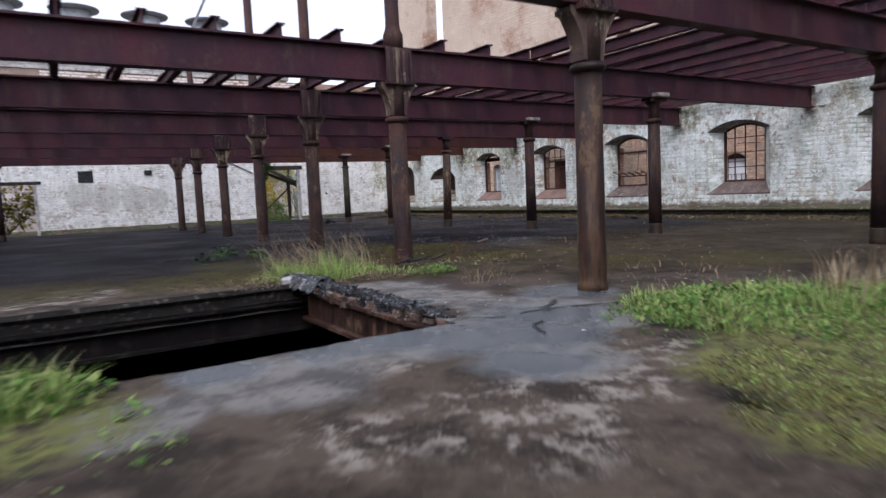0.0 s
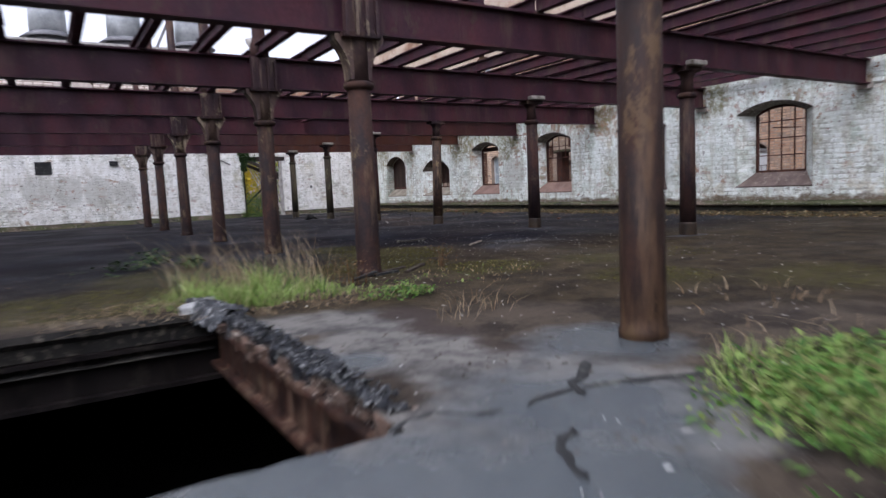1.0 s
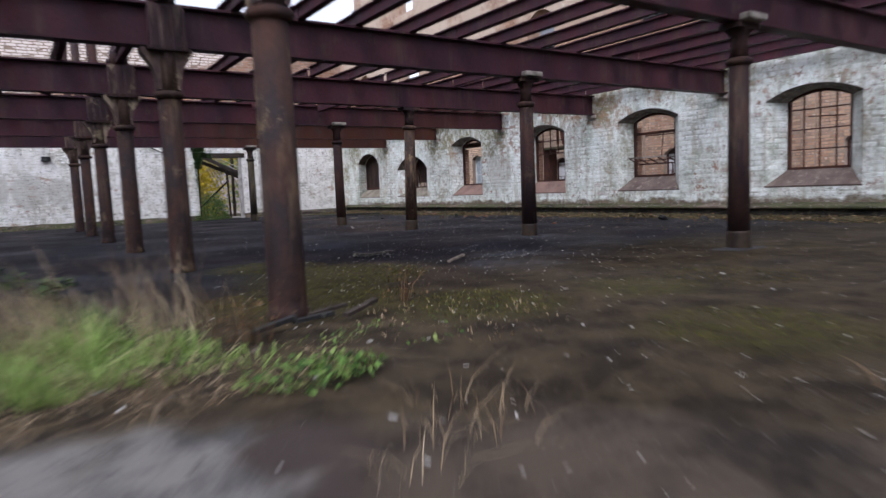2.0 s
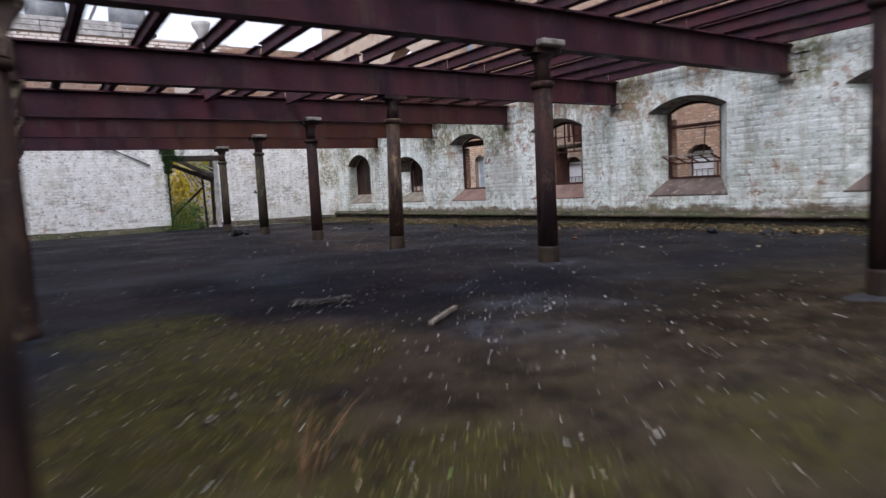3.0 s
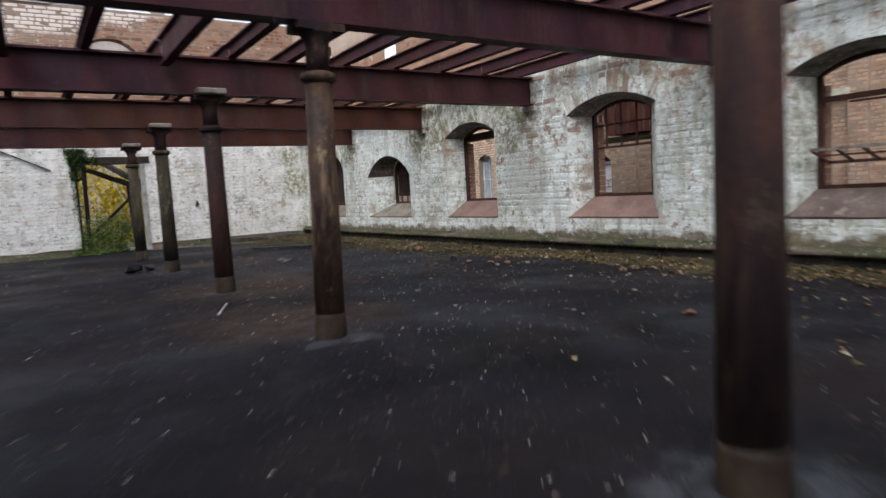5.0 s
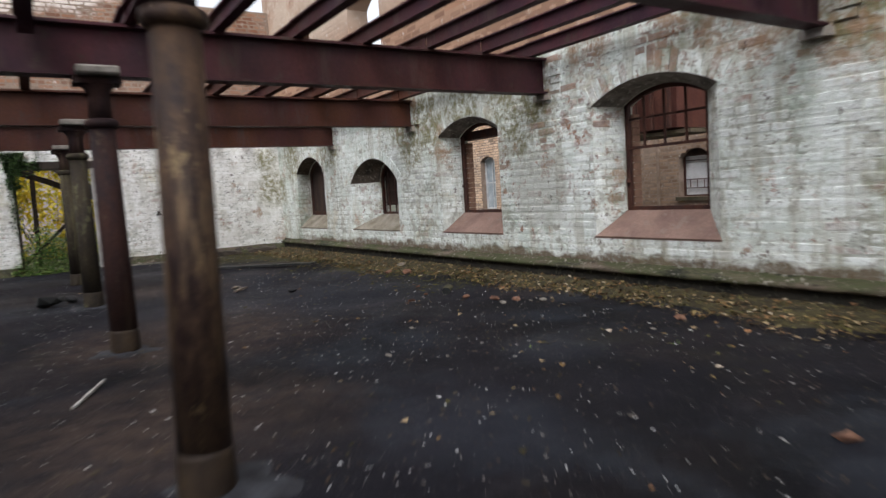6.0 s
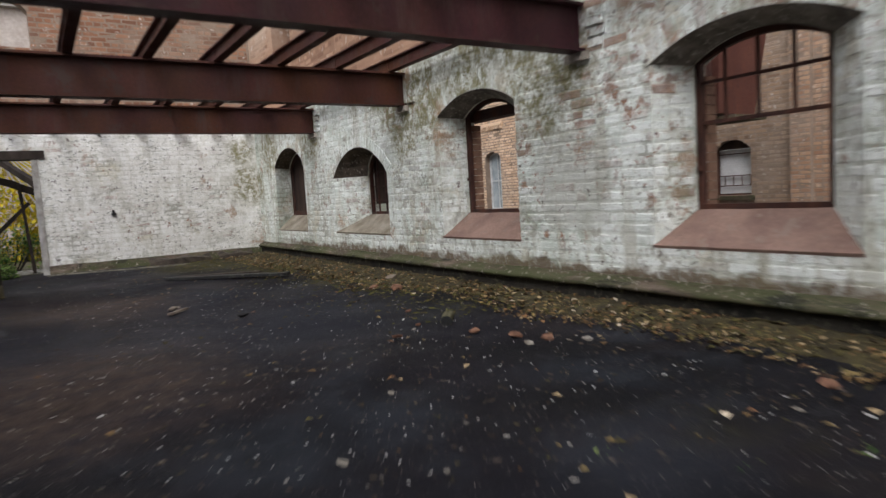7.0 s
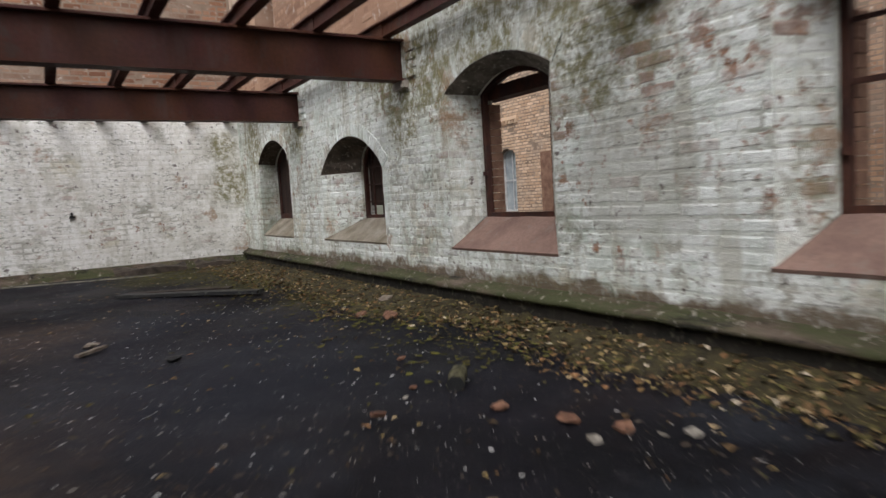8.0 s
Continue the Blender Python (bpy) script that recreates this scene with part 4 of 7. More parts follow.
window_labels = [
    "arched window opening in the limewashed wall, iron bars",
    "arched window with a rusty iron grid of small panes, no glass",
    "arched window with a rusty transom and a hopper hanging open",
    "arched window with rusty bars left in its upper half",
    "empty arched window with a rusty iron jamb",
    "round-arched deep window with a rusty barred frame",
    "small narrow arched window with a brown frame",
]
xm = XF + 0.055
for i, (a, b, c, d, spring, crown) in enumerate(WINDOWS):
    win = empty(f"window_{i + 1}", (0, 0, 0), window_labels[i], "window", "windows of the long wall", "structure")
    sandstone_sill(win, a, b, c, d, *((BROWN_STONE, "sloping brown weathered stone sill") if i < 3 else (SANDSTONE, "sloping red sandstone sill") if i < 5 else (LIMED, "sloping sill with worn limewash")))
    arched_frame(win, c, d, spring, crown, 0.045 if i < 6 else 0.09)
    voussoirs(win, a, b, spring, crown, 0.21 if i < 5 else 0.16)
    # the underside of the arch, with its shade put into the colour
    bm = bmesh.new()
    inside = arch_profile(a, b, SILL, spring, crown)[1:-1]
    outside = arch_profile(c, d, FRAME_Z, spring - 0.02, crown - 0.06)[1:-1]
    loft(bm, [[(XW - 0.003, y, z - 0.005) for y, z in inside], [(XF - 0.002, y, z - 0.005) for y, z in outside]])
    loft(bm, [[(XW - 0.003, y, z - 0.005) for y, z in inside], [(XW - 0.003, y, z + 0.012) for y, z in inside]])
    part("soffit", bm, *((SOFFIT_SHADED, win, "limed underside of the arch, greyed for shade") if i < 5 else (SOFFIT, win, "bare brown brick underside of the arch, darkened for shade")))
    top = crown - 0.08
    if i in (0, 1):
        for k in (1, 2, 3):
            y = c + (d - c) * k / 4
            bar("glazing_bar", win, (xm, y, FRAME_Z + 0.04), (xm, y, arch_top(c, d, spring, crown, y) - 0.07))
        for z in (1.12, 1.45, 1.78):
            bar("glazing_bar", win, (xm + 0.003, c + 0.03, z), (xm + 0.003, d - 0.03, z + 0.004))
        bar("stay", win, (xm - 0.03, c + 0.1, 1.62), (xm - 0.04, d - 0.35, 1.66), 0.018, 0.018)
    if i == 2:
        bar("transom", win, (xm, c + 0.02, 1.69), (xm, d - 0.02, 1.69), 0.05, 0.055)
        bar("transom", win, (xm - 0.02, c + 0.02, 1.63), (xm - 0.02, d - 0.3, 1.64), 0.02, 0.02)
        # the hopper: a small-paned casement tilted flat into the room
        y0, y1 = c + 0.06, d - 0.05
        near, far, zn, zf = xm - 0.26, xm + 0.1, 1.19, 1.06
        bar("hopper_rail", win, (near, y0, zn), (near, y1, zn), 0.03, 0.03, PALE_IRON)
        bar("hopper_rail", win, (far, y0, zf), (far, y1, zf), 0.03, 0.03)
        for k in range(5):
            y = y0 + (y1 - y0) * k / 4
            bar("hopper_bar", win, (near, y, zn), (far, y, zf), 0.024, 0.02)
        bar("hopper_bar", win, ((near + far) / 2, y0, (zn + zf) / 2 + 0.003), ((near + far) / 2, y1, (zn + zf) / 2 + 0.003), 0.02, 0.018)
        bar("stay", win, (xm, c + 0.32, 1.67), (xm - 0.1, c + 0.30, 1.12), 0.014, 0.014)
        bar("stay", win, (xm, c + 0.1, 1.07), (xm, c + 0.1, FRAME_Z + 0.03), 0.02, 0.02)
    if i == 3:
        for z, w in ((1.78, 0.024), (1.47, 0.03)):
            bar("glazing_bar", win, (xm + 0.003, c + 0.03, z), (xm + 0.003, d - 0.03, z), w, w)
        for k in (1, 2, 3):
            y = c + (d - c) * k / 4 + 0.02
            bar("glazing_bar", win, (xm, y, 1.47), (xm, y, arch_top(c, d, spring, crown, y) - 0.07), 0.024, 0.02)
        bar("hinge", win, (XF + 0.0, d - 0.02, 1.12), (XF + 0.03, d - 0.05, 1.12), 0.04, 0.04)
    if i == 4:
        bar("hinge", win, (XF + 0.0, d - 0.02, 1.2), (XF + 0.03, d - 0.05, 1.2), 0.04, 0.04)
        # the dark timber over the opening
        bm = bmesh.new()
        add_box(bm, XO - 0.06, XO + 0.1, c - 0.1, d + 0.1, 1.88, 2.0)
        part("lintel", bm, FRAME, win, "dark rusty lintel")
    if i in (2, 3, 4):
        # bare brown brick on the outer half of the reveal
        for k in range(14):
            for y0, y1 in ((d - 0.052 - 0.002 * (k % 2), d - 0.003), (c + 0.003, c + 0.052 + 0.002 * (k % 2))):
                bm = bmesh.new()
                add_box(bm, XF + 0.084, XO + 0.05, y0, y1, FRAME_Z + 0.005 + 0.075 * k, FRAME_Z + 0.075 * k + 0.073)
                part("jamb_brick", bm, JAMB, win)
    if i == 5:
        for k in (1, 2):
            y = c + (d - c) * k / 3
            bar("glazing_bar", win, (xm, y, FRAME_Z + 0.04), (xm, y, arch_top(c, d, spring, crown, y) - 0.07))
        for z in (1.0, 1.22, 1.44):
            bar("glazing_bar", win, (xm + 0.003, c + 0.03, z), (xm + 0.003, d - 0.03, z))
        bm = bmesh.new()
        add_box(bm, xm + 0.05, xm + 0.08, c + 0.22, d - 0.03, FRAME_Z + 0.16, 1.68)
        part("board", bm, TIMBER_BOARD, win, "dark brown board behind the bars")
    if i == 6:
        bm = bmesh.new()
        add_box(bm, xm, xm + 0.03, c + 0.05, d - 0.05, FRAME_Z + 0.05, 1.97)
        part("board", bm, TIMBER_BOARD, win, "dark brown board closing the window")

# bearing stones and broken bricks where the beams enter the wall
for y in BEAMS_Y:
    pad = empty("bearing_stone", (XW, y, BEAM_Z0), "rough stone pad under a beam end", "stone", "bearing stones", "structure")
    bm = bmesh.new()
    add_box(bm, -0.05, 0.1, -0.13, 0.13, -0.075, -0.004)
    bmesh.ops.subdivide_edges(bm, edges=bm.edges[:], cuts=2, use_grid_fill=True)
    for v in bm.verts:
        v.co += 0.012 * noise.noise_vector(v.co * 9 + Vector((y, 0, 0)))
    part("pad", bm, MORTAR, pad)
    for k in range(4):
        bm = bmesh.new()
        add_box(bm, -0.012 - 0.03 * rng.random(), 0.06, -0.29 - 0.03 * (k % 2), -0.12, 0.02 + 0.085 * k, 0.085 + 0.085 * k)
        part("broken_brick", bm, WHITE_PIECE, pad)

# ---- plinths ----
bm, tar = bmesh.new(), bmesh.new()
rows, low = [], []
for k in range(int((YB - 3.0) / 0.06) + 1):
    y = 3.0 + 0.06 * k
    n1, n2, n3 = noise.noise((y * 1.3, 0, 0)), noise.noise((y * 4.1, 3, 0)), noise.noise((y * 14, 5, 0))
    lip = XW - 0.115 + 0.018 * n1 + 0.012 * n3
    rows.append([(XW + 0.01, y, 0.270 + 0.02 * n2), (XW - 0.008 + 0.006 * n3, y, 0.252 + 0.02 * n1), (XW - 0.022 + 0.008 * n2, y, 0.232 + 0.008 * n3), (XW - 0.07 + 0.01 * n3, y, 0.212 + 0.012 * n1), (lip + 0.012, y, 0.198 + 0.012 * n2), (lip - 0.004, y, 0.176 + 0.012 * n2 + 0.006 * n3), (lip + 0.014, y, 0.158 + 0.012 * n2), (XW - 0.035, y, 0.150 + 0.008 * n1)])
    low.append([(XW - 0.036, y, 0.154 + 0.008 * n1), (XW - 0.045 + 0.014 * n2, y, 0.10), (XW - 0.055 + 0.016 * n3, y, 0.04), (XW - 0.09 + 0.02 * n1, y, -0.03)])
loft(bm, rows)
loft(tar, low)
tagged(part("plinth_ledge", bm, LEDGE, None, smooth=True), "mossy brown cement ledge along the foot of the wall", "ledge", kind="structure")
tagged(part("plinth", tar, simple("damp_plinth", (0.014, 0.013, 0.011), (0.050, 0.043, 0.032), 5.0, 0.9, bump_strength=0.7, spots=(0.11, 0.10, 0.07)), None, smooth=True), "dark damp plinth of the long wall", "plinth", kind="structure")
for x0, x1 in ((XL, DOOR_B[0]), (DOOR_B[1], DOOR_A[0]), (DOOR_A[1], XW - 0.04)):
    bm = bmesh.new()
    rows = []
    n = max(2, int((x1 - x0) / 0.25))
    for k in range(n + 1):
        x = x0 + (x1 - x0) * k / n
        n1 = noise.noise((x * 1.7, 7, 0))
        rows.append([(x, YB - 0.0, 0.16 + 0.03 * n1), (x, YB - 0.025, 0.13 + 0.03 * n1), (x, YB - 0.04 - 0.01 * n1, 0.06), (x, YB - 0.055, 0.05), (x, YB - 0.05, 0.02), (x, YB - 0.16 + 0.03 * n1, -0.02)])
    loft(bm, rows)
    tagged(part("skirting", bm, LEDGE, None, smooth=True), "damp brown cement skirting along the end wall", "skirting", kind="structure")


# ---- columns ----
MOTTLED = rust_material("flaking_ochre_iron", (0.026, 0.015, 0.014), (0.125, 0.075, 0.044), 9.0, (0.26, 0.175, 0.095))
OLIVE_IRON = rust_material("algae_stained_iron", (0.034, 0.026, 0.020), (0.075, 0.060, 0.036), 5.0, (0.13, 0.115, 0.065), 0.85)
CLASP = rust_material("dull_stained_iron", (0.038, 0.020, 0.024), (0.090, 0.050, 0.042), 4.0, (0.24, 0.185, 0.125))
BLOTCHED = rust_material("blotched_brown_iron", (0.014, 0.0070, 0.0062), (0.044, 0.021, 0.014), 6.0, (0.095, 0.054, 0.028))


STOUT = rust_material("stained_cast_iron", (0.020, 0.0115, 0.012), (0.068, 0.034, 0.024), 5.0, (0.135, 0.092, 0.052), 0.8)


def stout_column(x, y, iron=STOUT):
    """A column with fan brackets that clasp the beam; its shaft goes on above."""
    c = empty("column", (x, y, 0), "rusty cast-iron column with fan brackets clasping the beam", "column", "iron columns")
    bm = bmesh.new()
    lathe(bm, [(0.122, -0.02), (0.122, 0.045), (0.113, 0.06), (0.112, 0.12), (0.105, 1.72)])
    part("shaft", bm, iron, c, smooth=True)
    bm = bmesh.new()
    lathe(bm, [(0.105, 1.70), (0.135, 1.72), (0.142, 1.74), (0.135, 1.765), (0.105, 1.78)])
    part("collar", bm, iron, c, smooth=True)
    bm = bmesh.new()
    lathe(bm, [(0.098, 1.77), (0.095, 2.62)])
    part("neck", bm, STAINED, c, smooth=True)
    for side in (-1, 1):
        bm = bmesh.new()
        outline = [(0.07, 1.79)] + [(0.105 + 0.13 * (k / 8) ** 2.4, 1.79 + (BEAM_Z0 - 1.85) * k / 8) for k in range(9)] + [(0.24, BEAM_Z0 - 0.03), (0.24, BEAM_Z0 - 0.01), (0.07, BEAM_Z0 - 0.01)]
        faces = []
        for yy in (-0.075, 0.075):
            faces.append([bm.verts.new((side * u, yy, z)) for u, z in outline])
        bm.faces.new(faces[0])
        bm.faces.new(faces[1])
        for i in range(len(outline)):
            k = (i + 1) % len(outline)
            bm.faces.new((faces[0][i], faces[0][k], faces[1][k], faces[1][i]))
        part("bracket", bm, STAINED, c, "curved bracket with pale lime stains")
    for side in (-1, 1):
        bm = bmesh.new()
        add_box(bm, -0.165, 0.165, side * 0.10, side * 0.125, BEAM_Z0 - 0.03, BEAM_Z1 - 0.02)
        for u in (-0.148, -0.05, 0.05, 0.148):
            add_box(bm, u - 0.014, u + 0.014, side * 0.125, side * 0.16, BEAM_Z0 - 0.03, BEAM_Z1 - 0.06)
        part("clasp", bm, CLASP, c, "ribbed iron clasp with pale stains")
    bm = bmesh.new()
    add_box(bm, -0.19, 0.19, -0.15, 0.15, BEAM_Z0 - 0.045, BEAM_Z0 - 0.005)
    part("cap_plate", bm, COLUMN, c)
    bm = bmesh.new()
    lathe(bm, [(0.12, BEAM_Z1 - 0.02), (0.12, BEAM_Z1 + 0.16), (0.098, BEAM_Z1 + 0.2), (0.085, BEAM_Z1 + 0.26), (0.078, 5.0)])
    part("upper_shaft", bm, COLUMN, c, smooth=True)
    return c


def slim_column(x, y, lug=True, iron=COLUMN, foot=OCHRE_IRON, label="plain round cast-iron column with a collar and flat cap"):
    """A plain column under a beam, with a collar and a flat pad."""
    c = empty("column", (x, y, 0), label, "column", "iron columns")
    bm = bmesh.new()
    lathe(bm, [(0.106, 0.185), (0.10, 0.9), (0.094, 1.80)])
    part("shaft", bm, iron, c, smooth=True)
    bm = bmesh.new()
    lathe(bm, [(0.116, -0.02), (0.114, 0.03), (0.110, 0.16), (0.104, 0.19)])
    part("base", bm, foot, c, "stained base ring", True)
    bm = bmesh.new()
    lathe(bm, [(0.094, 1.79), (0.122, 1.81), (0.128, 1.83), (0.12, 1.855), (0.09, 1.87)])
    part("collar", bm, iron, c, smooth=True)
    bm = bmesh.new()
    lathe(bm, [(0.085, 1.865), (0.078, 2.02), (0.085, 2.07), (0.115, 2.12), (0.125, 2.135)])
    part("neck", bm, COLUMN, c, smooth=True)
    bm = bmesh.new()
    add_box(bm, -0.17, 0.17, -0.11, 0.11, 2.135, 2.188)
    part("cap_plate", bm, COLUMN, c)
    if not lug:
        return c
    bm = bmesh.new()
    add_box(bm, -0.155, 0.15, -0.205, -0.088, 2.19, 2.255)
    bmesh.ops.bevel(bm, geom=bm.edges[:], offset=0.012, segments=1, affect="EDGES")
    part("lug", bm, PALE_IRON, c, "pale lichen-stained iron lug")
    return c


first = stout_column(ROW_X[0] + 0.04, Y0)
for y in BEAMS_Y:
    if y == BEAMS_Y[2]:
        stout_column(ROW_X[0] - 0.015, y + 0.015, BLOTCHED)
    elif y != Y0:
        copy_thing(first, pose(ROW_X[0] + (0.09 if y > Y0 else 0.0), y, 0))
    copy_thing(first, pose(-5.1, y, 0))
first = slim_column(ROW_X[1], Y0)
for y in BEAMS_Y:
    if y == BEAMS_Y[5]:
        leaning = slim_column(ROW_X[1] - 0.062, y, False, MOTTLED, OCHRE_IRON, "cast-iron column with flaking ochre and brown paint")
        leaning.rotation_euler = (0, radians(1.5), 0)
    elif y in BEAMS_Y[7:]:
        slim_column(ROW_X[1], y, True, OLIVE_IRON, OLIVE_IRON, "cast-iron column gone olive with algae and rust")
    elif y != Y0:
        copy_thing(first, pose(ROW_X[1], y, 0))
    copy_thing(first, pose(-0.35, y, 0))


# ---- outside: the yard and the brick range across it ----
bm = bmesh.new()
add_box(bm, XO, 22.74, -20, 60, -2.95, -2.85)
tagged(part("yard", bm, simple("yard_ground", (0.06, 0.055, 0.05), (0.12, 0.11, 0.1), 0.8, 0.95)), "dull grey ground of the yard", "ground", kind="structure")
bm = bmesh.new()
add_box(bm, -900, 900, -900, 900, -3.1, -3.0)
tagged(part("ground", bm, simple("far_ground", (0.05, 0.055, 0.03), (0.10, 0.10, 0.06), 0.05, 0.95)), "rough open ground round the works", "ground", kind="structure")

XR = 22.74
PALE_PAINT = simple("pale_sash_paint", (0.5, 0.52, 0.52), (0.72, 0.74, 0.73), 6.0, 0.6)
PANE = material("dusty_pane", 0.35, 0.0, 0.5)
PANE[1].links.new(mix_color(PANE[1], ramp(PANE[1], noise_at(PANE[1], PANE[3].outputs["Position"], 3.0), (0.3, 0.0), (0.7, 1.0)), (0.20, 0.24, 0.26), (0.40, 0.45, 0.46)), PANE[2].inputs["Base Color"])
PANE = PANE[0]
BRIGHT_FILL = simple("pale_sky_fill", (0.66, 0.68, 0.68), (0.84, 0.86, 0.86), 2.0, 0.5)
range_house = empty("brick_range", (0, 0, 0), "red brick maltings range with arched windows across the yard", "building")
R_WIN = [(y - 0.46, y + 0.46, 0.62, 1.62, 1.84) for y in (9.0, 11.9, 14.8, 17.9, 20.94, 23.5)] + [(y - 0.42, y + 0.42, 0.42, 2.18, 2.32) for y in (29.47, 32.4)]
bm = bmesh.new()
wall_face(bm, lambda a, z: (XR, a, z), 2.0, 36.0, -3.0, 6.5, R_WIN)
wall_face(bm, lambda a, z: (XR + 0.4, a, z), 2.0, 36.0, -3.0, 6.5, R_WIN)
for h in R_WIN:
    pr = arch_profile(*h)
    loft(bm, [[(x, a, z) for a, z in pr + pr[:1]] for x in (XR, XR + 0.4)])
add_box(bm, XR, XR + 7, 1.6, 2.0, -3, 6.5)
add_box(bm, XR, XR + 7, 36.0, 36.4, -3, 6.5)
part("wall", bm, RANGE_MORTAR, range_house)
rows = lay_courses(6.0, 34.0, 0.0, 5.0, R_WIN, 0.02)
brickwork([r for r in rows if r[0] < 19.4], lambda a, z, o: (XR - o, a, z), ORANGE_BRICK, range_house)
brickwork([r for r in rows if 19.4 <= r[0] < 25.4], lambda a, z, o: (XR - o, a, z), BRICK, range_house)
brickwork([r for r in rows if r[0] >= 25.4], lambda a, z, o: (XR - o, a, z), TAN_BRICK, range_house)
for y in (10.4, 13.3, 16.0, 19.38, 22.2, 25.4):
    bm = bmesh.new()
    add_box(bm, XR - 0.12, XR, y - 0.2, y + 0.2, -3.0, 6.0)
    part("pilaster", bm, RANGE_MORTAR, range_house)
    brickwork(lay_courses(y - 0.2, y + 0.2, 0.0, 5.0), lambda a, z, o: (XR - 0.12 - o, a, z), ORANGE_BRICK if y < 20 else TAN_BRICK if y > 25 else BRICK, range_house)
bm = bmesh.new()
add_box(bm, XR - 0.08, XR + 0.1, 28.82, 30.16, 3.16, 3.26)
for k in range(9):
    y = 28.86 + 0.145 * k
    add_box(bm, XR - 0.07, XR, y, y + 0.08, 3.05, 3.156)
part("dentil_band", bm, TAN_BRICK, range_house, "brick dentil band")


def range_frame(a, b, bottom, spring, crown, width, mat, label):
    po = arch_profile(a, b, bottom, spring, crown)
    pi = arch_profile(a + width, b - width, bottom + width, spring, crown - width)
    po, pi = po + po[:1], pi + pi[:1]
    bm = bmesh.new()
    loft(bm, [[(x, y, z) for y, z in r] for x, r in ((XR + 0.2, po), (XR + 0.2, pi), (XR + 0.24, pi), (XR + 0.24, po))])
    return part("window", bm, mat, range_house, label)


for a, b, bottom, spring, crown in R_WIN:
    bm = bmesh.new()
    add_box(bm, XR - 0.06, XR + 0.2, a - 0.08, b + 0.08, bottom - 0.1, bottom - 0.004)
    part("sill", bm, MOSS, range_house, "green stone sill")
    if a < 25:
        # thin iron bars before pale panels added for glass and bright sky
        w = range_frame(a, b, bottom, spring, crown, 0.04, FRAME, "rusty barred window backed by a pale panel")
        bm = bmesh.new()
        add_box(bm, XR + 0.26, XR + 0.27, a, b, bottom, spring + 0.01)
        part("pane", bm, BRIGHT_FILL, w, "pale panel for glass and the bright sky behind")
        bm = bmesh.new()
        add_box(bm, XR + 0.19, XR + 0.28, a, b, spring + 0.014, crown + 0.02)
        part("head_board", bm, TIMBER_BOARD, w, "dark board in the window head")
        for z in (bottom + 0.2, bottom + 0.42, spring - 0.1):
            bm = bmesh.new()
            add_box(bm, XR + 0.205, XR + 0.225, a + 0.04, b - 0.04, z, z + 0.022)
            part("window_bar", bm, FRAME, w)
        for k in range(4):
            y = a + 0.12 + 0.2 * k
            bm = bmesh.new()
            add_box(bm, XR + 0.2, XR + 0.204, y, y + 0.022, bottom + 0.22, bottom + 0.42)
            part("window_bar", bm, FRAME, w)
        continue
    w = range_frame(a, b, bottom, spring, crown, 0.05, PALE_PAINT, "white sash window")
    mid = (bottom + crown) / 2
    for y0, y1, z0, z1 in ((a + 0.05, b - 0.05, mid - 0.02, mid + 0.02), ((a + b) / 2 - 0.012, (a + b) / 2 + 0.012, bottom + 0.05, mid - 0.02), ((a + b) / 2 - 0.012, (a + b) / 2 + 0.012, mid + 0.02, crown)):
        bm = bmesh.new()
        add_box(bm, XR + 0.205, XR + 0.235, y0, y1, z0, z1)
        part("sash_bar", bm, PALE_PAINT, w)
    bm = bmesh.new()
    add_box(bm, XR + 0.245, XR + 0.25, a, b, bottom, crown)
    part("pane", bm, PANE, w, "dusty grey glass")
bm = bmesh.new()
v = [bm.verts.new(p) for p in ((XR - 0.2, 1.6, 6.5), (XR + 7, 1.6, 6.5), (XR + 7, 36.4, 6.5), (XR - 0.2, 36.4, 6.5), (XR + 3.4, 1.6, 9.0), (XR + 3.4, 36.4, 9.0))]
for f in ((0, 4, 5, 3), (1, 2, 5, 4), (0, 1, 4), (3, 5, 2)):
    bm.faces.new([v[i] for i in f])
part("roof", bm, simple("slate", (0.07, 0.075, 0.085), (0.13, 0.135, 0.145), 2.0, 0.7), range_house)
PALE_SLAB = simple("pale_slab", (0.36, 0.35, 0.27), (0.54, 0.52, 0.43), 6.0, 0.9)
bm = bmesh.new()
add_box(bm, XR - 0.14, XR - 0.004, 16.16, 17.08, 2.58, 2.74)
part("stone_slab", bm, PALE_SLAB, range_house, "pale stone slab let into the wall")
bm = bmesh.new()
add_box(bm, XR - 0.03, XR - 0.004, 27.1, 27.9, 0.42, 2.1)
part("blind_window", bm, JAMB, range_house, "brown boarded window")

# the rusty hopper that hangs in the yard, on its girder
hopper = empty("yard_hopper", (20.63, 19.95, 2.01), "rusty sheet-iron hopper on a girder in the yard", "hopper")
bm = bmesh.new()
v = [bm.verts.new(p) for p in ((-0.3, -0.28, 0.1), (0.4, -0.28, 0.1), (0.4, 0.55, 0.1), (-0.3, 0.55, 0.1), (-0.4, -0.38, 1.0), (0.5, -0.38, 1.0), (0.5, 0.66, 1.0), (-0.4, 0.66, 1.0))]
for f in ((0, 3, 2, 1), (4, 5, 6, 7), (0, 1, 5, 4), (1, 2, 6, 5), (2, 3, 7, 6), (3, 0, 4, 7)):
    bm.faces.new([v[i] for i in f])
part("body", bm, rust_material("hopper_iron", (0.10, 0.038, 0.03), (0.17, 0.07, 0.05), 3.0), hopper)
for y in (-0.25, 0.02, 0.29, 0.58):
    bm = bmesh.new()
    add_box(bm, -0.43, -0.385, y - 0.02, y + 0.02, 0.1, 1.0)
    part("rib", bm, FRAME, hopper)
bm = bmesh.new()
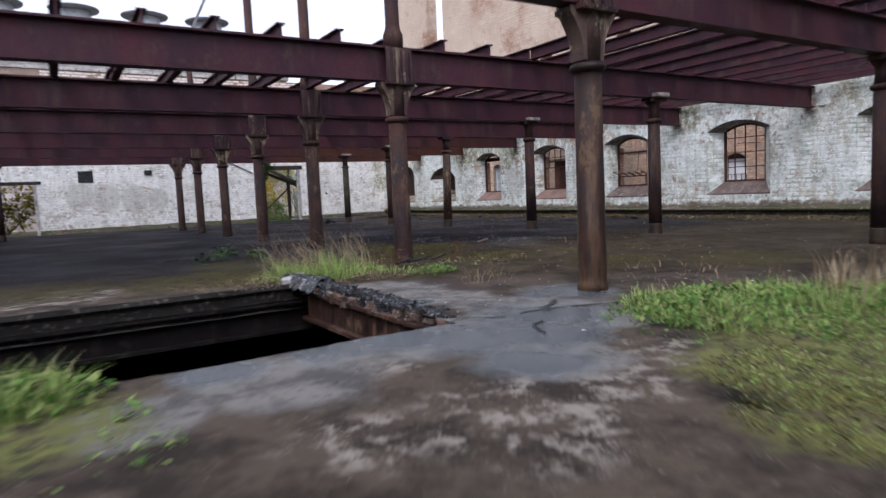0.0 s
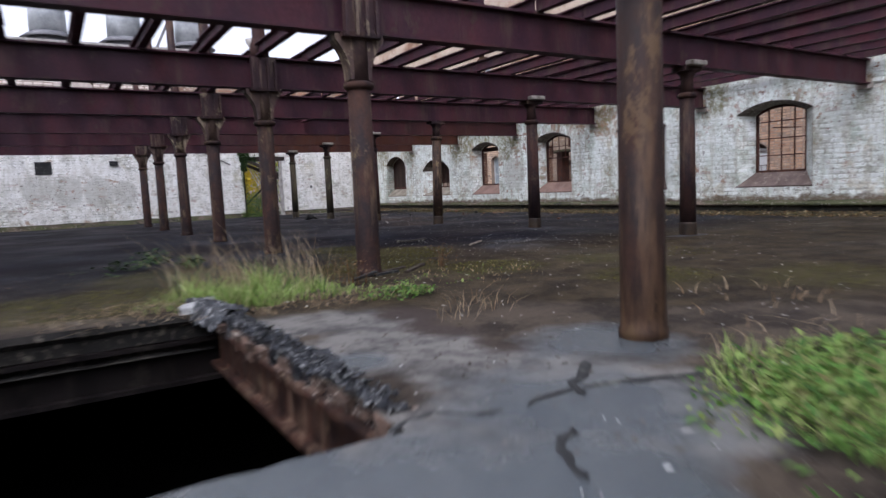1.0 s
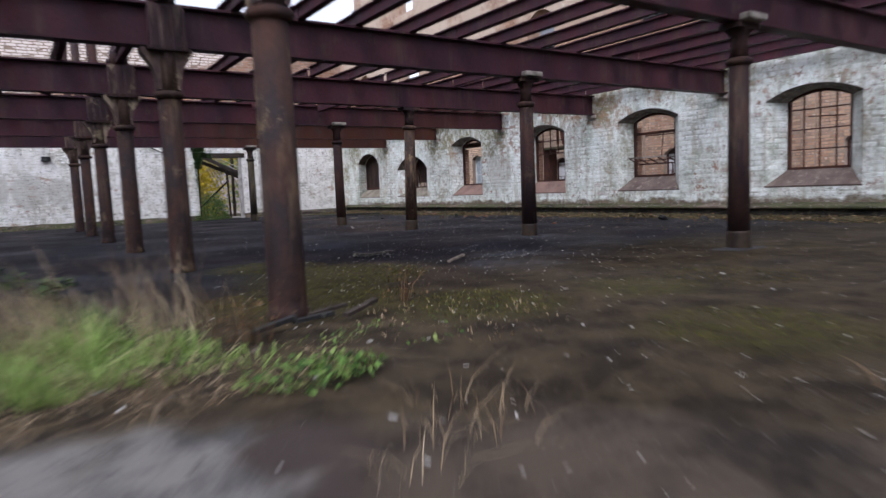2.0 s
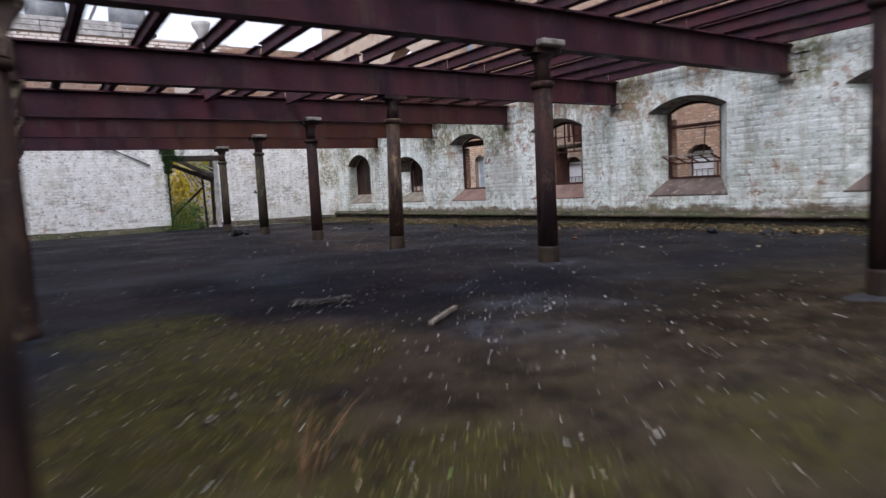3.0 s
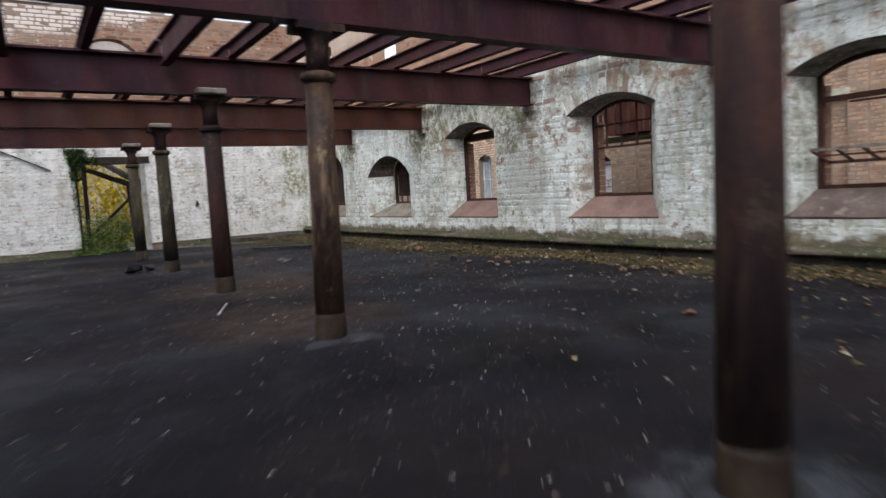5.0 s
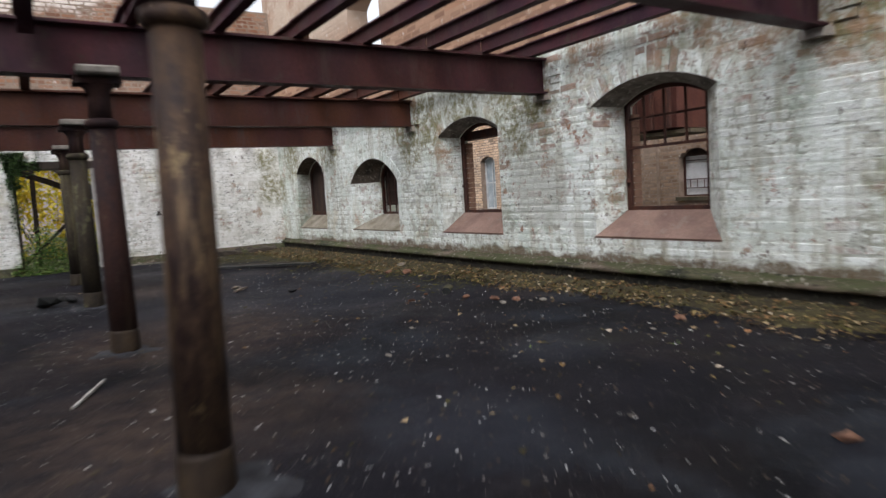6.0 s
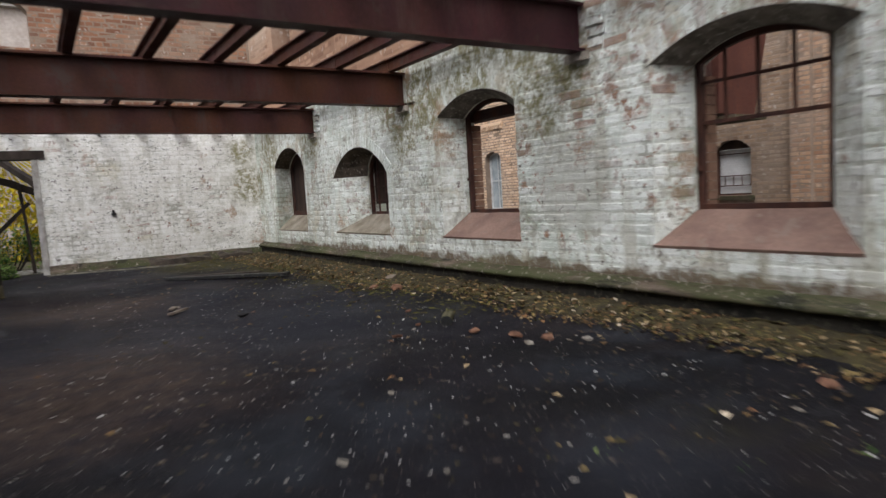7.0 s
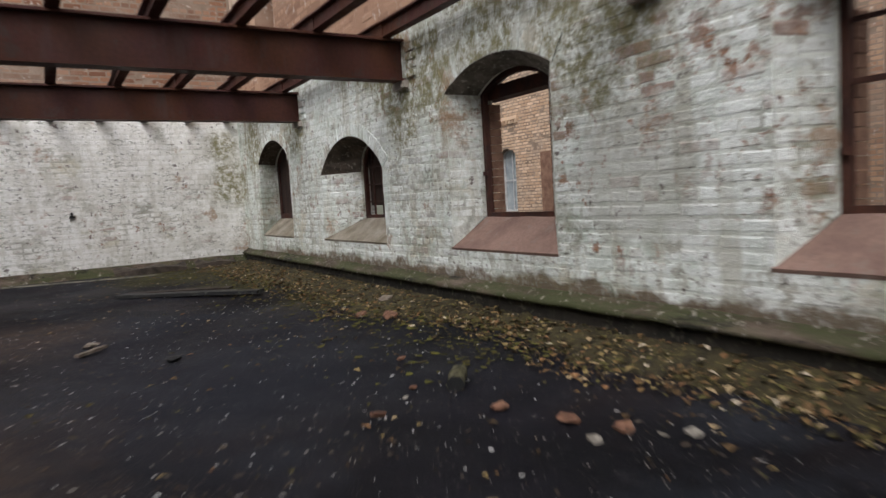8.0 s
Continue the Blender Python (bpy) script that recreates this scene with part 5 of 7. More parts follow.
add_box(bm, -0.25, 0.35, -0.45, 2.6, 0.02, 0.07)
part("girder", bm, MOSS, hopper, "mossy girder")
for y in (1.3, 2.5):
    bm = bmesh.new()
    add_box(bm, -0.1, 0.15, y - 0.1, y + 0.1, -3.05, 0.018)
    part("post", bm, FRAME, hopper)
hopper.scale = (1.6, 1.6, 1.6)

# the tall range behind the end wall, with its roof ventilators
kiln = empty("kiln_range", (0, 0, 0), "tall brick kiln range with a cornice behind the hall", "building")
bm = bmesh.new()
add_box(bm, -12, 13.6, 38, 46, -3, 7.95)
part("wall", bm, simple("faded_kiln_brick", (0.42, 0.35, 0.30), (0.58, 0.52, 0.47), 0.8, 0.9), kiln)
bm = bmesh.new()
add_box(bm, -12.1, 13.7, 37.75, 46.2, 7.95, 8.2)
add_box(bm, -12.1, 13.8, 37.6, 46.3, 8.204, 8.4)
part("cornice", bm, simple("pale_stone", (0.36, 0.34, 0.31), (0.55, 0.53, 0.5), 1.5, 0.9), kiln, "pale stone cornice")
VENT = simple("galvanised_vent", (0.30, 0.32, 0.33), (0.55, 0.57, 0.58), 1.2, 0.55, 0.3)
VENT_DARK = simple("dark_vent_rim", (0.10, 0.10, 0.11), (0.2, 0.2, 0.21), 1.5, 0.7)
base = None
for x in (-4.0, -0.55, 2.95, 6.45, 9.85):
    if base:
        copy_thing(base, pose(x, 40.5, 8.4))
        continue
    base = empty("roof_ventilator", (x, 40.5, 8.4), "round grey metal roof ventilator with flared rims", "ventilator", "roof ventilators")
    bm = bmesh.new()
    lathe(bm, [(1.0, -0.02), (0.95, 0.5), (0.9, 0.85)], 28)
    part("drum", bm, VENT_DARK, base, smooth=True)
    bm = bmesh.new()
    lathe(bm, [(0.9, 0.85), (1.25, 0.77), (1.28, 0.81), (0.85, 1.1)], 28)
    part("lower_rim", bm, VENT_DARK, base, smooth=True)
    bm = bmesh.new()
    lathe(bm, [(0.84, 1.1), (0.8, 3.1)], 28)
    part("cylinder", bm, VENT, base, smooth=True)
    bm = bmesh.new()
    lathe(bm, [(0.8, 3.08), (1.2, 3.15), (1.24, 3.22), (0.7, 3.35), (0.1, 3.4)], 28)
    part("top_rim", bm, VENT_DARK, base, smooth=True)
bm = bmesh.new()
v = []
for dx, z in ((0.0, 8.39), (2.1, 12.9)):
    v.append([bm.verts.new((7.6 + dx + a, 39.5 + b, z)) for a, b in ((-0.07, -0.07), (0.07, -0.07), (0.07, 0.07), (-0.07, 0.07))])
for k in range(4):
    bm.faces.new((v[0][k], v[0][(k + 1) % 4], v[1][(k + 1) % 4], v[1][k]))
bm.faces.new(v[0])
bm.faces.new(v[1])
tagged(part("roof_strut", bm, VENT_DARK), "dark iron strut leaning on the kiln roof", "strut")
finial = empty("roof_finial", (12.95, 39.0, 8.4), "small pale goblet-shaped stone finial on the cornice", "finial")
bm = bmesh.new()
lathe(bm, [(0.28, 0), (0.24, 0.1), (0.1, 0.25), (0.12, 0.4), (0.22, 0.75), (0.42, 1.1), (0.46, 1.3), (0.3, 1.34)], 20)
part("cup", bm, simple("finial_stone", (0.36, 0.34, 0.31), (0.5, 0.48, 0.45), 3.0, 0.9), finial, smooth=True)


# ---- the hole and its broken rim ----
# rust darkened in its colour to give the shade down in the hole
RUSTED_SHADED = rust_material("rusted_beam_in_shade", (0.005, 0.0035, 0.0035), (0.014, 0.009, 0.008), 4.0, (0.028, 0.022, 0.018))
# broken concrete; pale spots and bluish grey tone paint its wet glints
STONE = simple("wet_concrete_glints", (0.005, 0.006, 0.008), (0.024, 0.027, 0.033), 9.0, 0.26, specular=0.55, bump_strength=0.9, spots=(0.30, 0.30, 0.29))


RUST_RED = rust_material("fresh_red_rust", (0.014, 0.008, 0.007), (0.085, 0.038, 0.024), 6.0, (0.16, 0.105, 0.07))


def floor_beam(x0, x1, y0, y1, z0, z1, along, at, label, iron=None):
    bm = bmesh.new()
    i_section(bm, along, at, x0 if along == "x" else y0, x1 if along == "x" else y1, z0, z1, 0.15, 0.03, 0.02)
    return tagged(part("floor_beam", bm, iron or RUSTED_SHADED), label, "beam", "beams under the floor", "structure")


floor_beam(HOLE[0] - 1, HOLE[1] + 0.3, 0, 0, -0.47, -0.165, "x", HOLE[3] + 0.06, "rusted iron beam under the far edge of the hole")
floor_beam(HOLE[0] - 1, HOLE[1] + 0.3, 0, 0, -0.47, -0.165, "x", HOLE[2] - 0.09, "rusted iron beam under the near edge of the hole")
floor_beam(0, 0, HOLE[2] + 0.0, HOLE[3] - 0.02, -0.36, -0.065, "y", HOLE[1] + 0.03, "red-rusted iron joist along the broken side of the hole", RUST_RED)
# edges of the floor layers round the hole, blackened for the shade there
LAYER_SHADED = simple("shaded_crumbling_edge", (0.004, 0.0035, 0.003), (0.016, 0.013, 0.010), 6.0, 0.9, bump_strength=0.8, spots=(0.09, 0.08, 0.06))
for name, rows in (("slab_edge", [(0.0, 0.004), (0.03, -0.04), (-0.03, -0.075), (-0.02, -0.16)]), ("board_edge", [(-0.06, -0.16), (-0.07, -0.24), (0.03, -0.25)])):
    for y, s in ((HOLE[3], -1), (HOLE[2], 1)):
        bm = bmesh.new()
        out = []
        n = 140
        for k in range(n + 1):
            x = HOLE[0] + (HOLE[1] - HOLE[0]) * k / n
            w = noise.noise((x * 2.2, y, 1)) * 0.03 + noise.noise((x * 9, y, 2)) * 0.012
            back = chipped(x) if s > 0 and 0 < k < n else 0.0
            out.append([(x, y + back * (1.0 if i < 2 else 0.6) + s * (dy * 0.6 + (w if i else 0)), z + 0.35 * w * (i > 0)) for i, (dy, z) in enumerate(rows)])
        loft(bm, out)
        tagged(part(name, bm, LAYER_SHADED, None, smooth=False), "crumbling edge of the floor layers round the hole", "edge", kind="structure")


def rock(bm, place, size, seed, flat=0.6):
    """A broken lump: a low icosphere pushed about."""
    m = Matrix.Translation(place) @ Euler((0.25 * math.sin(seed * 1.3), 0.25 * math.cos(seed * 0.7), seed * 2.1)).to_matrix().to_4x4()
    g = bmesh.ops.create_icosphere(bm, subdivisions=1, radius=size)["verts"]
    for v in g:
        n = noise.noise_vector(v.co * (1.4 / size) + Vector((seed, seed * 2, 0)))
        v.co = v.co * (1 + 0.3 * n.x) + n * size * 0.5
        v.co.z *= flat
        v.co = m @ v.co


crust_rng = random.Random(11)
bm = bmesh.new()
rows = []
for i in range(111):
    y = HOLE[2] + 0.12 + (HOLE[3] - HOLE[2]) * i / 110
    wide = 0.20 + 0.03 * math.sin(i * 0.21) + 0.05 * noise.noise((y * 3, 9, 9)) - 0.07 * max(0.0, 1 - i / 26)
    row = []
    for k in range(17):
        u = k / 16
        x = HOLE[1] - 0.005 - 0.05 * i / 110 + wide * u + 0.03 * noise.noise((y * 6, u * 3, 1))
        ridge = math.sin(math.pi * min(1.0, 0.12 + u * 0.88)) ** 0.7
        z = 0.085 * ridge * (0.6 + 0.5 * noise.noise((x * 5, y * 5, 2))) + 0.05 * (noise.noise((x * 15, y * 15, 3)) ** 2) + 0.022 * noise.noise((x * 42, y * 42, 4)) - 0.02
        # slabs of broken screed stand out of the crust in steps
        plate = noise.cell(Vector((x * 7, y * 6, 5)))
        z += 0.03 * ridge * (plate - 0.4)
        if u < 0.08:
            z -= 0.09
        row.append((x, y, z))
    rows.append(row)
loft(bm, rows)
rim = empty("broken_rim", (0, 0, 0), "ridge of crumbled wet concrete along the broken floor hole", "rubble")
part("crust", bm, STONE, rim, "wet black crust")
CHUNK = simple("broken_brown_brick", (0.03, 0.018, 0.013), (0.15, 0.095, 0.068), 7.0, 0.8, bump_strength=0.8, spots=(0.30, 0.26, 0.22))
for k in range(34):
    # broken brick ends that show in the side of the hole
    y = HOLE[2] + 0.14 + 2.62 * (k // 2) / 17 + crust_rng.uniform(-0.03, 0.03)
    bm = bmesh.new()
    w, h, d = crust_rng.uniform(0.08, 0.15), crust_rng.uniform(0.03, 0.06), crust_rng.uniform(0.0, 0.05)
    x = HOLE[1] + 0.02 - 0.05 * (y - HOLE[2]) / 2.74
    z = -0.03 - 0.05 * (k % 2)
    add_box(bm, x - d, x + 0.12, y - w / 2, y + w / 2, z - h / 2, z + h / 2)
    bmesh.ops.subdivide_edges(bm, edges=bm.edges[:], cuts=1, use_grid_fill=True)
    for vert in bm.verts:
        vert.co += 0.022 * noise.noise_vector(vert.co * 11 + Vector((k, 0, 0)))
    part("brick_end", bm, CHUNK, rim, "broken brown brick end")

bm = bmesh.new()
for k in range(260):
    y = crust_rng.uniform(HOLE[2] + 0.15, HOLE[3] + 0.1)
    u = crust_rng.random()
    x = HOLE[1] + 0.0 - 0.05 * (y - HOLE[2]) / 2.74 + 0.16 * u
    z = 0.0 + 0.085 * math.sin(math.pi * min(1, 0.1 + u * 0.9)) * crust_rng.uniform(0.7, 1.1) * (0.8 if u < 0.9 else 0.2)
    rock(bm, (x, y, z), crust_rng.choice((0.007, 0.010, 0.016, 0.026)), k * 0.37, crust_rng.uniform(0.25, 0.5))
tagged(part("concrete_crumbs", bm, STONE), "wet crumbs of concrete on the broken rim", "rubble", kind="stuff")

# torn roofing felt over the far corner of the rim, and black strips on the screed
FELT = simple("torn_felt", (0.004, 0.004, 0.006), (0.055, 0.060, 0.066), 11.0, 0.3, specular=0.5, bump_strength=0.6, spots=(0.50, 0.51, 0.50))
bm = bmesh.new()
rows = []
for i in range(41):
    u = i / 40
    row = []
    for k in range(25):
        v = k / 24
        x = HOLE[1] - 0.20 + 0.27 * v + 0.10 * u
        y = HOLE[3] + 0.26 - 0.72 * u + 0.06 * noise.noise((v * 5, 2, 2))
        z = 0.03 + 0.05 * math.sin(math.pi * v) * (1 - 0.3 * u) + 0.035 * noise.noise((x * 9, y * 9, 4)) + 0.03 * noise.noise((x * 23, y * 23, 6)) + 0.02 * noise.noise((x * 50, y * 50, 9)) - 0.3 * max(0, 0.25 - v)
        row.append((x, y, z))
    rows.append(row)
loft(bm, rows)
tagged(part("torn_felt", bm, FELT, None, smooth=True), "crumpled grey roofing felt over the corner of the hole", "felt")
bm = bmesh.new()
rows = []
for i in range(13):
    u = i / 12
    row = []
    for k in range(9):
        v = k / 8
        x = HOLE[1] - 0.21 + 0.24 * u
        y = HOLE[3] + 0.10 - 0.10 * v * (0.5 + 0.5 * math.sin(math.pi * min(1.0, 0.2 + u))) + 0.02 * noise.noise((u * 5, v * 3, 2))
        row.append((x, y, 0.045 + 0.055 * u - 0.075 * v * v + 0.02 * noise.noise((x * 16, y * 16, 4))))
    rows.append(row)
loft(bm, rows)
bmesh.ops.solidify(bm, geom=bm.faces[:], thickness=0.004)
tagged(part("torn_flap", bm, simple("limed_felt", (0.42, 0.43, 0.42), (0.72, 0.73, 0.72), 14.0, 0.6, bump_strength=0.5, spots=(0.10, 0.10, 0.11)), None, smooth=True), "white-stained flap of torn felt at the hole", "felt")


def strip(points, width, label):
    fine = []
    for (xa, ya), (xb, yb) in zip(points, points[1:]):
        for k in range(6):
            u = k / 6
            x, y = xa + (xb - xa) * u, ya + (yb - ya) * u
            fine.append((x + 0.02 * noise.noise((x * 11, y * 11, 3)), y + 0.02 * noise.noise((x * 11, y * 11, 8))))
    points = fine + [points[-1]]
    bm = bmesh.new()
    rows = []
    for i, (x, y) in enumerate(points):
        dx, dy = (points[min(i + 1, len(points) - 1)][0] - points[max(i - 1, 0)][0], points[min(i + 1, len(points) - 1)][1] - points[max(i - 1, 0)][1])
        l = math.hypot(dx, dy)
        nx, ny = -dy / l, dx / l
        w = width * (0.7 + 0.8 * noise.noise((x * 17, y * 17, 0))) * (0.3 if i in (0, len(points) - 1) else 1)
        rows.append([(x + nx * w, y + ny * w, 0.002), (x + nx * w * 0.4, y + ny * w * 0.4, 0.009), (x - nx * w * 0.4, y - ny * w * 0.4, 0.008), (x - nx * w, y - ny * w, 0.002)])
    loft(bm, rows)
    return tagged(part("felt_strip", bm, TAR, None, smooth=True), label, "felt strip", "torn felt strips")


strip([(2.92, 3.72), (3.0, 3.78), (3.12, 3.80), (3.23, 3.68), (3.33, 3.67)], 0.03, "torn black felt strip on the wet screed")
strip([(3.66, 3.62), (3.72, 3.74), (3.85, 3.80), (3.97, 3.92)], 0.03, "curled black felt strip on the wet screed")
strip([(3.17, 3.12), (3.22, 3.22), (3.27, 3.31), (3.40, 3.40)], 0.02, "short black felt strip on the screed")
strip([(3.42, 3.66), (3.55, 3.69), (3.68, 3.68), (3.9, 3.62), (4.2, 3.5)], 0.018, "thin black felt strip along a crack")


# ---- the doorways and what lies behind them ----
TIMBER = simple("dark_old_timber", (0.020, 0.014, 0.011), (0.062, 0.045, 0.034), 5.0, 0.85, bump_strength=0.6, stretch=(1, 1, 0.3))
GREY_WOOD = simple("brown_grey_wood", (0.14, 0.11, 0.085), (0.32, 0.27, 0.22), 9.0, 0.85, bump_strength=0.6)
LATH = simple("bleached_lath", (0.62, 0.61, 0.58), (0.84, 0.83, 0.80), 6.0, 0.85)
PALE_WOOD = simple("weathered_lath", (0.30, 0.28, 0.25), (0.58, 0.56, 0.52), 6.0, 0.85)


def beam_between(name, p, q, w, h, mat, label, category="timber", group="", rough=0.15):
    p, q = Vector(p), Vector(q)
    d = (q - p).normalized()
    side = d.cross(Vector((0, 0, 1))).normalized() if abs(d.z) < 0.98 else Vector((1, 0, 0))
    up = side.cross(d)
    bm = bmesh.new()
    n = 9
    rows = []
    for i in range(n + 1):
        c = p.lerp(q, i / n) + up * rough * h * noise.noise(p * 3 + q * (5 * i / n))
        k = 1 + rough * 1.5 * noise.noise(q * 2 + p * (7 * i / n))
        rows.append([c + side * s * k * w / 2 + up * u * k * h / 2 for s, u in ((-1, -1), (1, -1), (1, 1), (-1, 1), (-1, -1))])
    made = loft(bm, rows)
    for r in (made[0], made[-1]):
        bm.faces.new(r[:4])
    return tagged(part(name, bm, mat), label, category, group)


door_a = empty("door_1", (0, 0, 0), "open doorway with a dark timber lintel and pale jamb", "doorway", kind="structure")
bm = bmesh.new()
add_box(bm, DOOR_A[0] - 0.1, DOOR_A[1] + 0.12, YB - 0.035, YB + 0.36, DOOR_A[2] - 0.15, DOOR_A[2] + 0.005)
part("lintel", bm, TIMBER, door_a, "dark rotten timber lintel")
bm = bmesh.new()
add_box(bm, DOOR_A[1] - 0.10, DOOR_A[1] + 0.004, YB - 0.02, YB + 0.12, -0.02, DOOR_A[2] - 0.152)
part("jamb", bm, PALE_WOOD, door_a, "pale weathered wooden jamb")
bm = bmesh.new()
add_box(bm, DOOR_A[0] - 0.004, DOOR_A[0] + 0.05, YB + 0.0, YB + 0.3, -0.02, DOOR_A[2] - 0.152)
part("jamb", bm, TIMBER, door_a, "dark wooden jamb")
door_b = empty("door_2", (0, 0, 0), "open doorway with a dark timber head", "doorway", kind="structure")
bm = bmesh.new()
add_box(bm, DOOR_B[0] - 0.1, DOOR_B[1] + 0.15, YB - 0.03, YB + 0.36, DOOR_B[2] - 0.1, DOOR_B[2] + 0.004)
part("lintel", bm, TIMBER, door_b, "dark timber door head")
bm = bmesh.new()
add_box(bm, DOOR_B[1] - 0.09, DOOR_B[1] + 0.004, YB - 0.02, YB + 0.12, -0.02, DOOR_B[2] - 0.102)
part("jamb", bm, PALE_WOOD, door_b, "pale wooden jamb")

bm = bmesh.new()
add_box(bm, -6, 13.5, YB + 0.4, 34.0, -0.35, -0.02)
tagged(part("back_yard", bm, simple("overgrown_rubble", (0.05, 0.05, 0.025), (0.12, 0.11, 0.06), 2.0, 0.95, bump_strength=0.8)), "overgrown rubble ground behind the end wall", "ground", kind="structure")
for p, q, w, h, mat, label in (
    ((8.3, 27.4, 2.25), (10.1, 27.0, 1.45), 0.12, 0.13, TIMBER, "fallen dark roof timber leaning across the doorway"),
    ((9.1, 29.44, 2.5), (10.02, 27.02, 1.60), 0.12, 0.13, TIMBER, "charred roof timber fallen from the purlin behind the doorway"),
    ((9.62, 27.0, 1.7), (9.72, 27.2, 0.0), 0.06, 0.06, TIMBER, "thin dark post behind the doorway"),
    ((8.35, 27.75, -0.03), (9.75, 27.3, 1.35), 0.05, 0.06, TIMBER, "slanting dark batten behind the doorway"),
    ((9.0, 27.5, -0.005), (10.2, 27.9, 0.0), 0.10, 0.05, PALE_WOOD, "grey plank lying behind the doorway"),
    ((8.9, 27.25, -0.005), (10.1, 27.3, 0.0), 0.12, 0.05, PALE_WOOD, "grey plank lying behind the doorway"),
):
    beam_between("fallen_timber", p, q, w, h, mat, label, "timber", "fallen timbers")
beam_between("fallen_timber", (8.8, 28.53, 2.72), (10.05, 28.94, 2.96), 0.08, 0.1, TIMBER, "dark purlin under the broken roof laths", "timber", "fallen timbers")
beam_between("fallen_timber", (8.78, 28.52, -0.03), (8.82, 28.54, 2.72), 0.1, 0.1, TIMBER, "dark post carrying the broken purlin", "timber", "fallen timbers")
for k in range(9):
    x = 9.35 + 0.04 * k
    beam_between("roof_lath", (x - 0.1, 29.3 + 0.02 * k, 2.52), (x + 0.45 + 0.07 * k, 29.1 + 0.02 * k, 1.2 + 0.09 * k), 0.05, 0.018, LATH, "pale broken roof lath slanting behind the doorway", "lath", "roof laths")
beam_between("fallen_timber", (9.0, 29.42, 2.56), (10.6, 29.5, 2.52), 0.08, 0.1, TIMBER, "dark purlin carrying the pale broken laths", "timber", "fallen timbers")
beam_between("fallen_timber", (10.5, 29.48, -0.03), (10.54, 29.5, 2.5), 0.1, 0.1, TIMBER, "dark post under the purlin", "timber", "fallen timbers")

# a beam hole in the end wall: a flat black panel gives its shade
bm = bmesh.new()
add_box(bm, 1.85, 2.32, YB - 0.025, YB + 0.02, 1.78, 2.19)
tagged(part("wall_recess", bm, TAR), "black panel standing in for a shaded square recess of the end wall", "recess", kind="structure")
bm = bmesh.new()
add_box(bm, 4.0, 4.25, YB - 0.10, YB + 0.02, 2.04, 2.18)
tagged(part("corbel", bm, TAR), "dark iron corbel on the end wall", "corbel", kind="structure")
bm = bmesh.new()
add_box(bm, 11.05, 11.13, YB - 0.06, YB + 0.0, 1.02, 1.06)
add_box(bm, 11.07, 11.11, YB - 0.06, YB - 0.01, 1.062, 1.12)
tagged(part("wall_bracket", bm, TAR), "small rusty iron bracket on the end wall", "bracket", kind="structure")
# a loose pipe along the wall
beam_between("wall_pipe", (6.5, YB - 0.06, 2.72), (8.0, YB - 0.05, 1.98), 0.03, 0.03, TAR, "thin dark pipe hanging askew on the end wall", "pipe")


# ---- plants ----
def island_material(name, colours, roughness=0.7, translucent=0.0, stepped=False):
    m, nt, b, geo = material(name, roughness, 0.0, 0.25)
    col = ramp(nt, geo.outputs["Random Per Island"], *[(i / (len(colours) - 0.7), c) for i, c in enumerate(colours)])
    if stepped:
        nt.nodes["Color Ramp"].color_ramp.interpolation = "CONSTANT"
    n = noise_at(nt, geo.outputs["Position"], 25, 3, 0.6)
    col = mix_color(nt, 0.5, col, ramp(nt, n, (0.3, 0.6), (0.7, 1.0)), "MULTIPLY")
    nt.links.new(col, b.inputs["Base Color"])
    if translucent:
        t = nt.nodes.new("ShaderNodeBsdfTranslucent")
        nt.links.new(col, t.inputs["Color"])
        mx = nt.nodes.new("ShaderNodeMixShader")
        mx.inputs[0].default_value = translucent
        nt.links.new(b.outputs[0], mx.inputs[1])
        nt.links.new(t.outputs[0], mx.inputs[2])
        nt.links.new(mx.outputs[0], nt.nodes["Material Output"].inputs["Surface"])
    return m


GRASS = island_material("green_grass", [(0.05, 0.085, 0.018), (0.13, 0.22, 0.045), (0.31, 0.49, 0.11), (0.42, 0.58, 0.17), (0.46, 0.43, 0.22)], 0.6, 0.35)
STRAW = island_material("dead_grass", [(0.18, 0.115, 0.065), (0.34, 0.25, 0.15), (0.52, 0.42, 0.28)], 0.8, 0.2)
WEED = island_material("green_weed_leaf", [(0.03, 0.07, 0.014), (0.07, 0.16, 0.028), (0.12, 0.25, 0.045), (0.18, 0.33, 0.07), (0.27, 0.35, 0.10), (0.15, 0.14, 0.05)], 0.55, 0.3)
IVY = island_material("dark_ivy_leaf", [(0.018, 0.04, 0.014), (0.035, 0.075, 0.022), (0.07, 0.12, 0.03)], 0.5, 0.15)
YELLOW = island_material("yellow_autumn_leaf", [(0.50, 0.38, 0.02), (0.72, 0.57, 0.03), (0.84, 0.69, 0.05), (0.42, 0.43, 0.05)], 0.6, 0.5)
LITTER = island_material("fallen_leaf", [(0.035, 0.024, 0.013), (0.10, 0.062, 0.028), (0.20, 0.125, 0.052), (0.065, 0.055, 0.020), (0.27, 0.20, 0.085), (0.15, 0.090, 0.040), (0.40, 0.30, 0.17), (0.13, 0.115, 0.035), (0.06, 0.040, 0.02), (0.24, 0.13, 0.06), (0.09, 0.075, 0.025), (0.55, 0.47, 0.35)], 0.8, 0.0, True)
plant = random.Random(5)


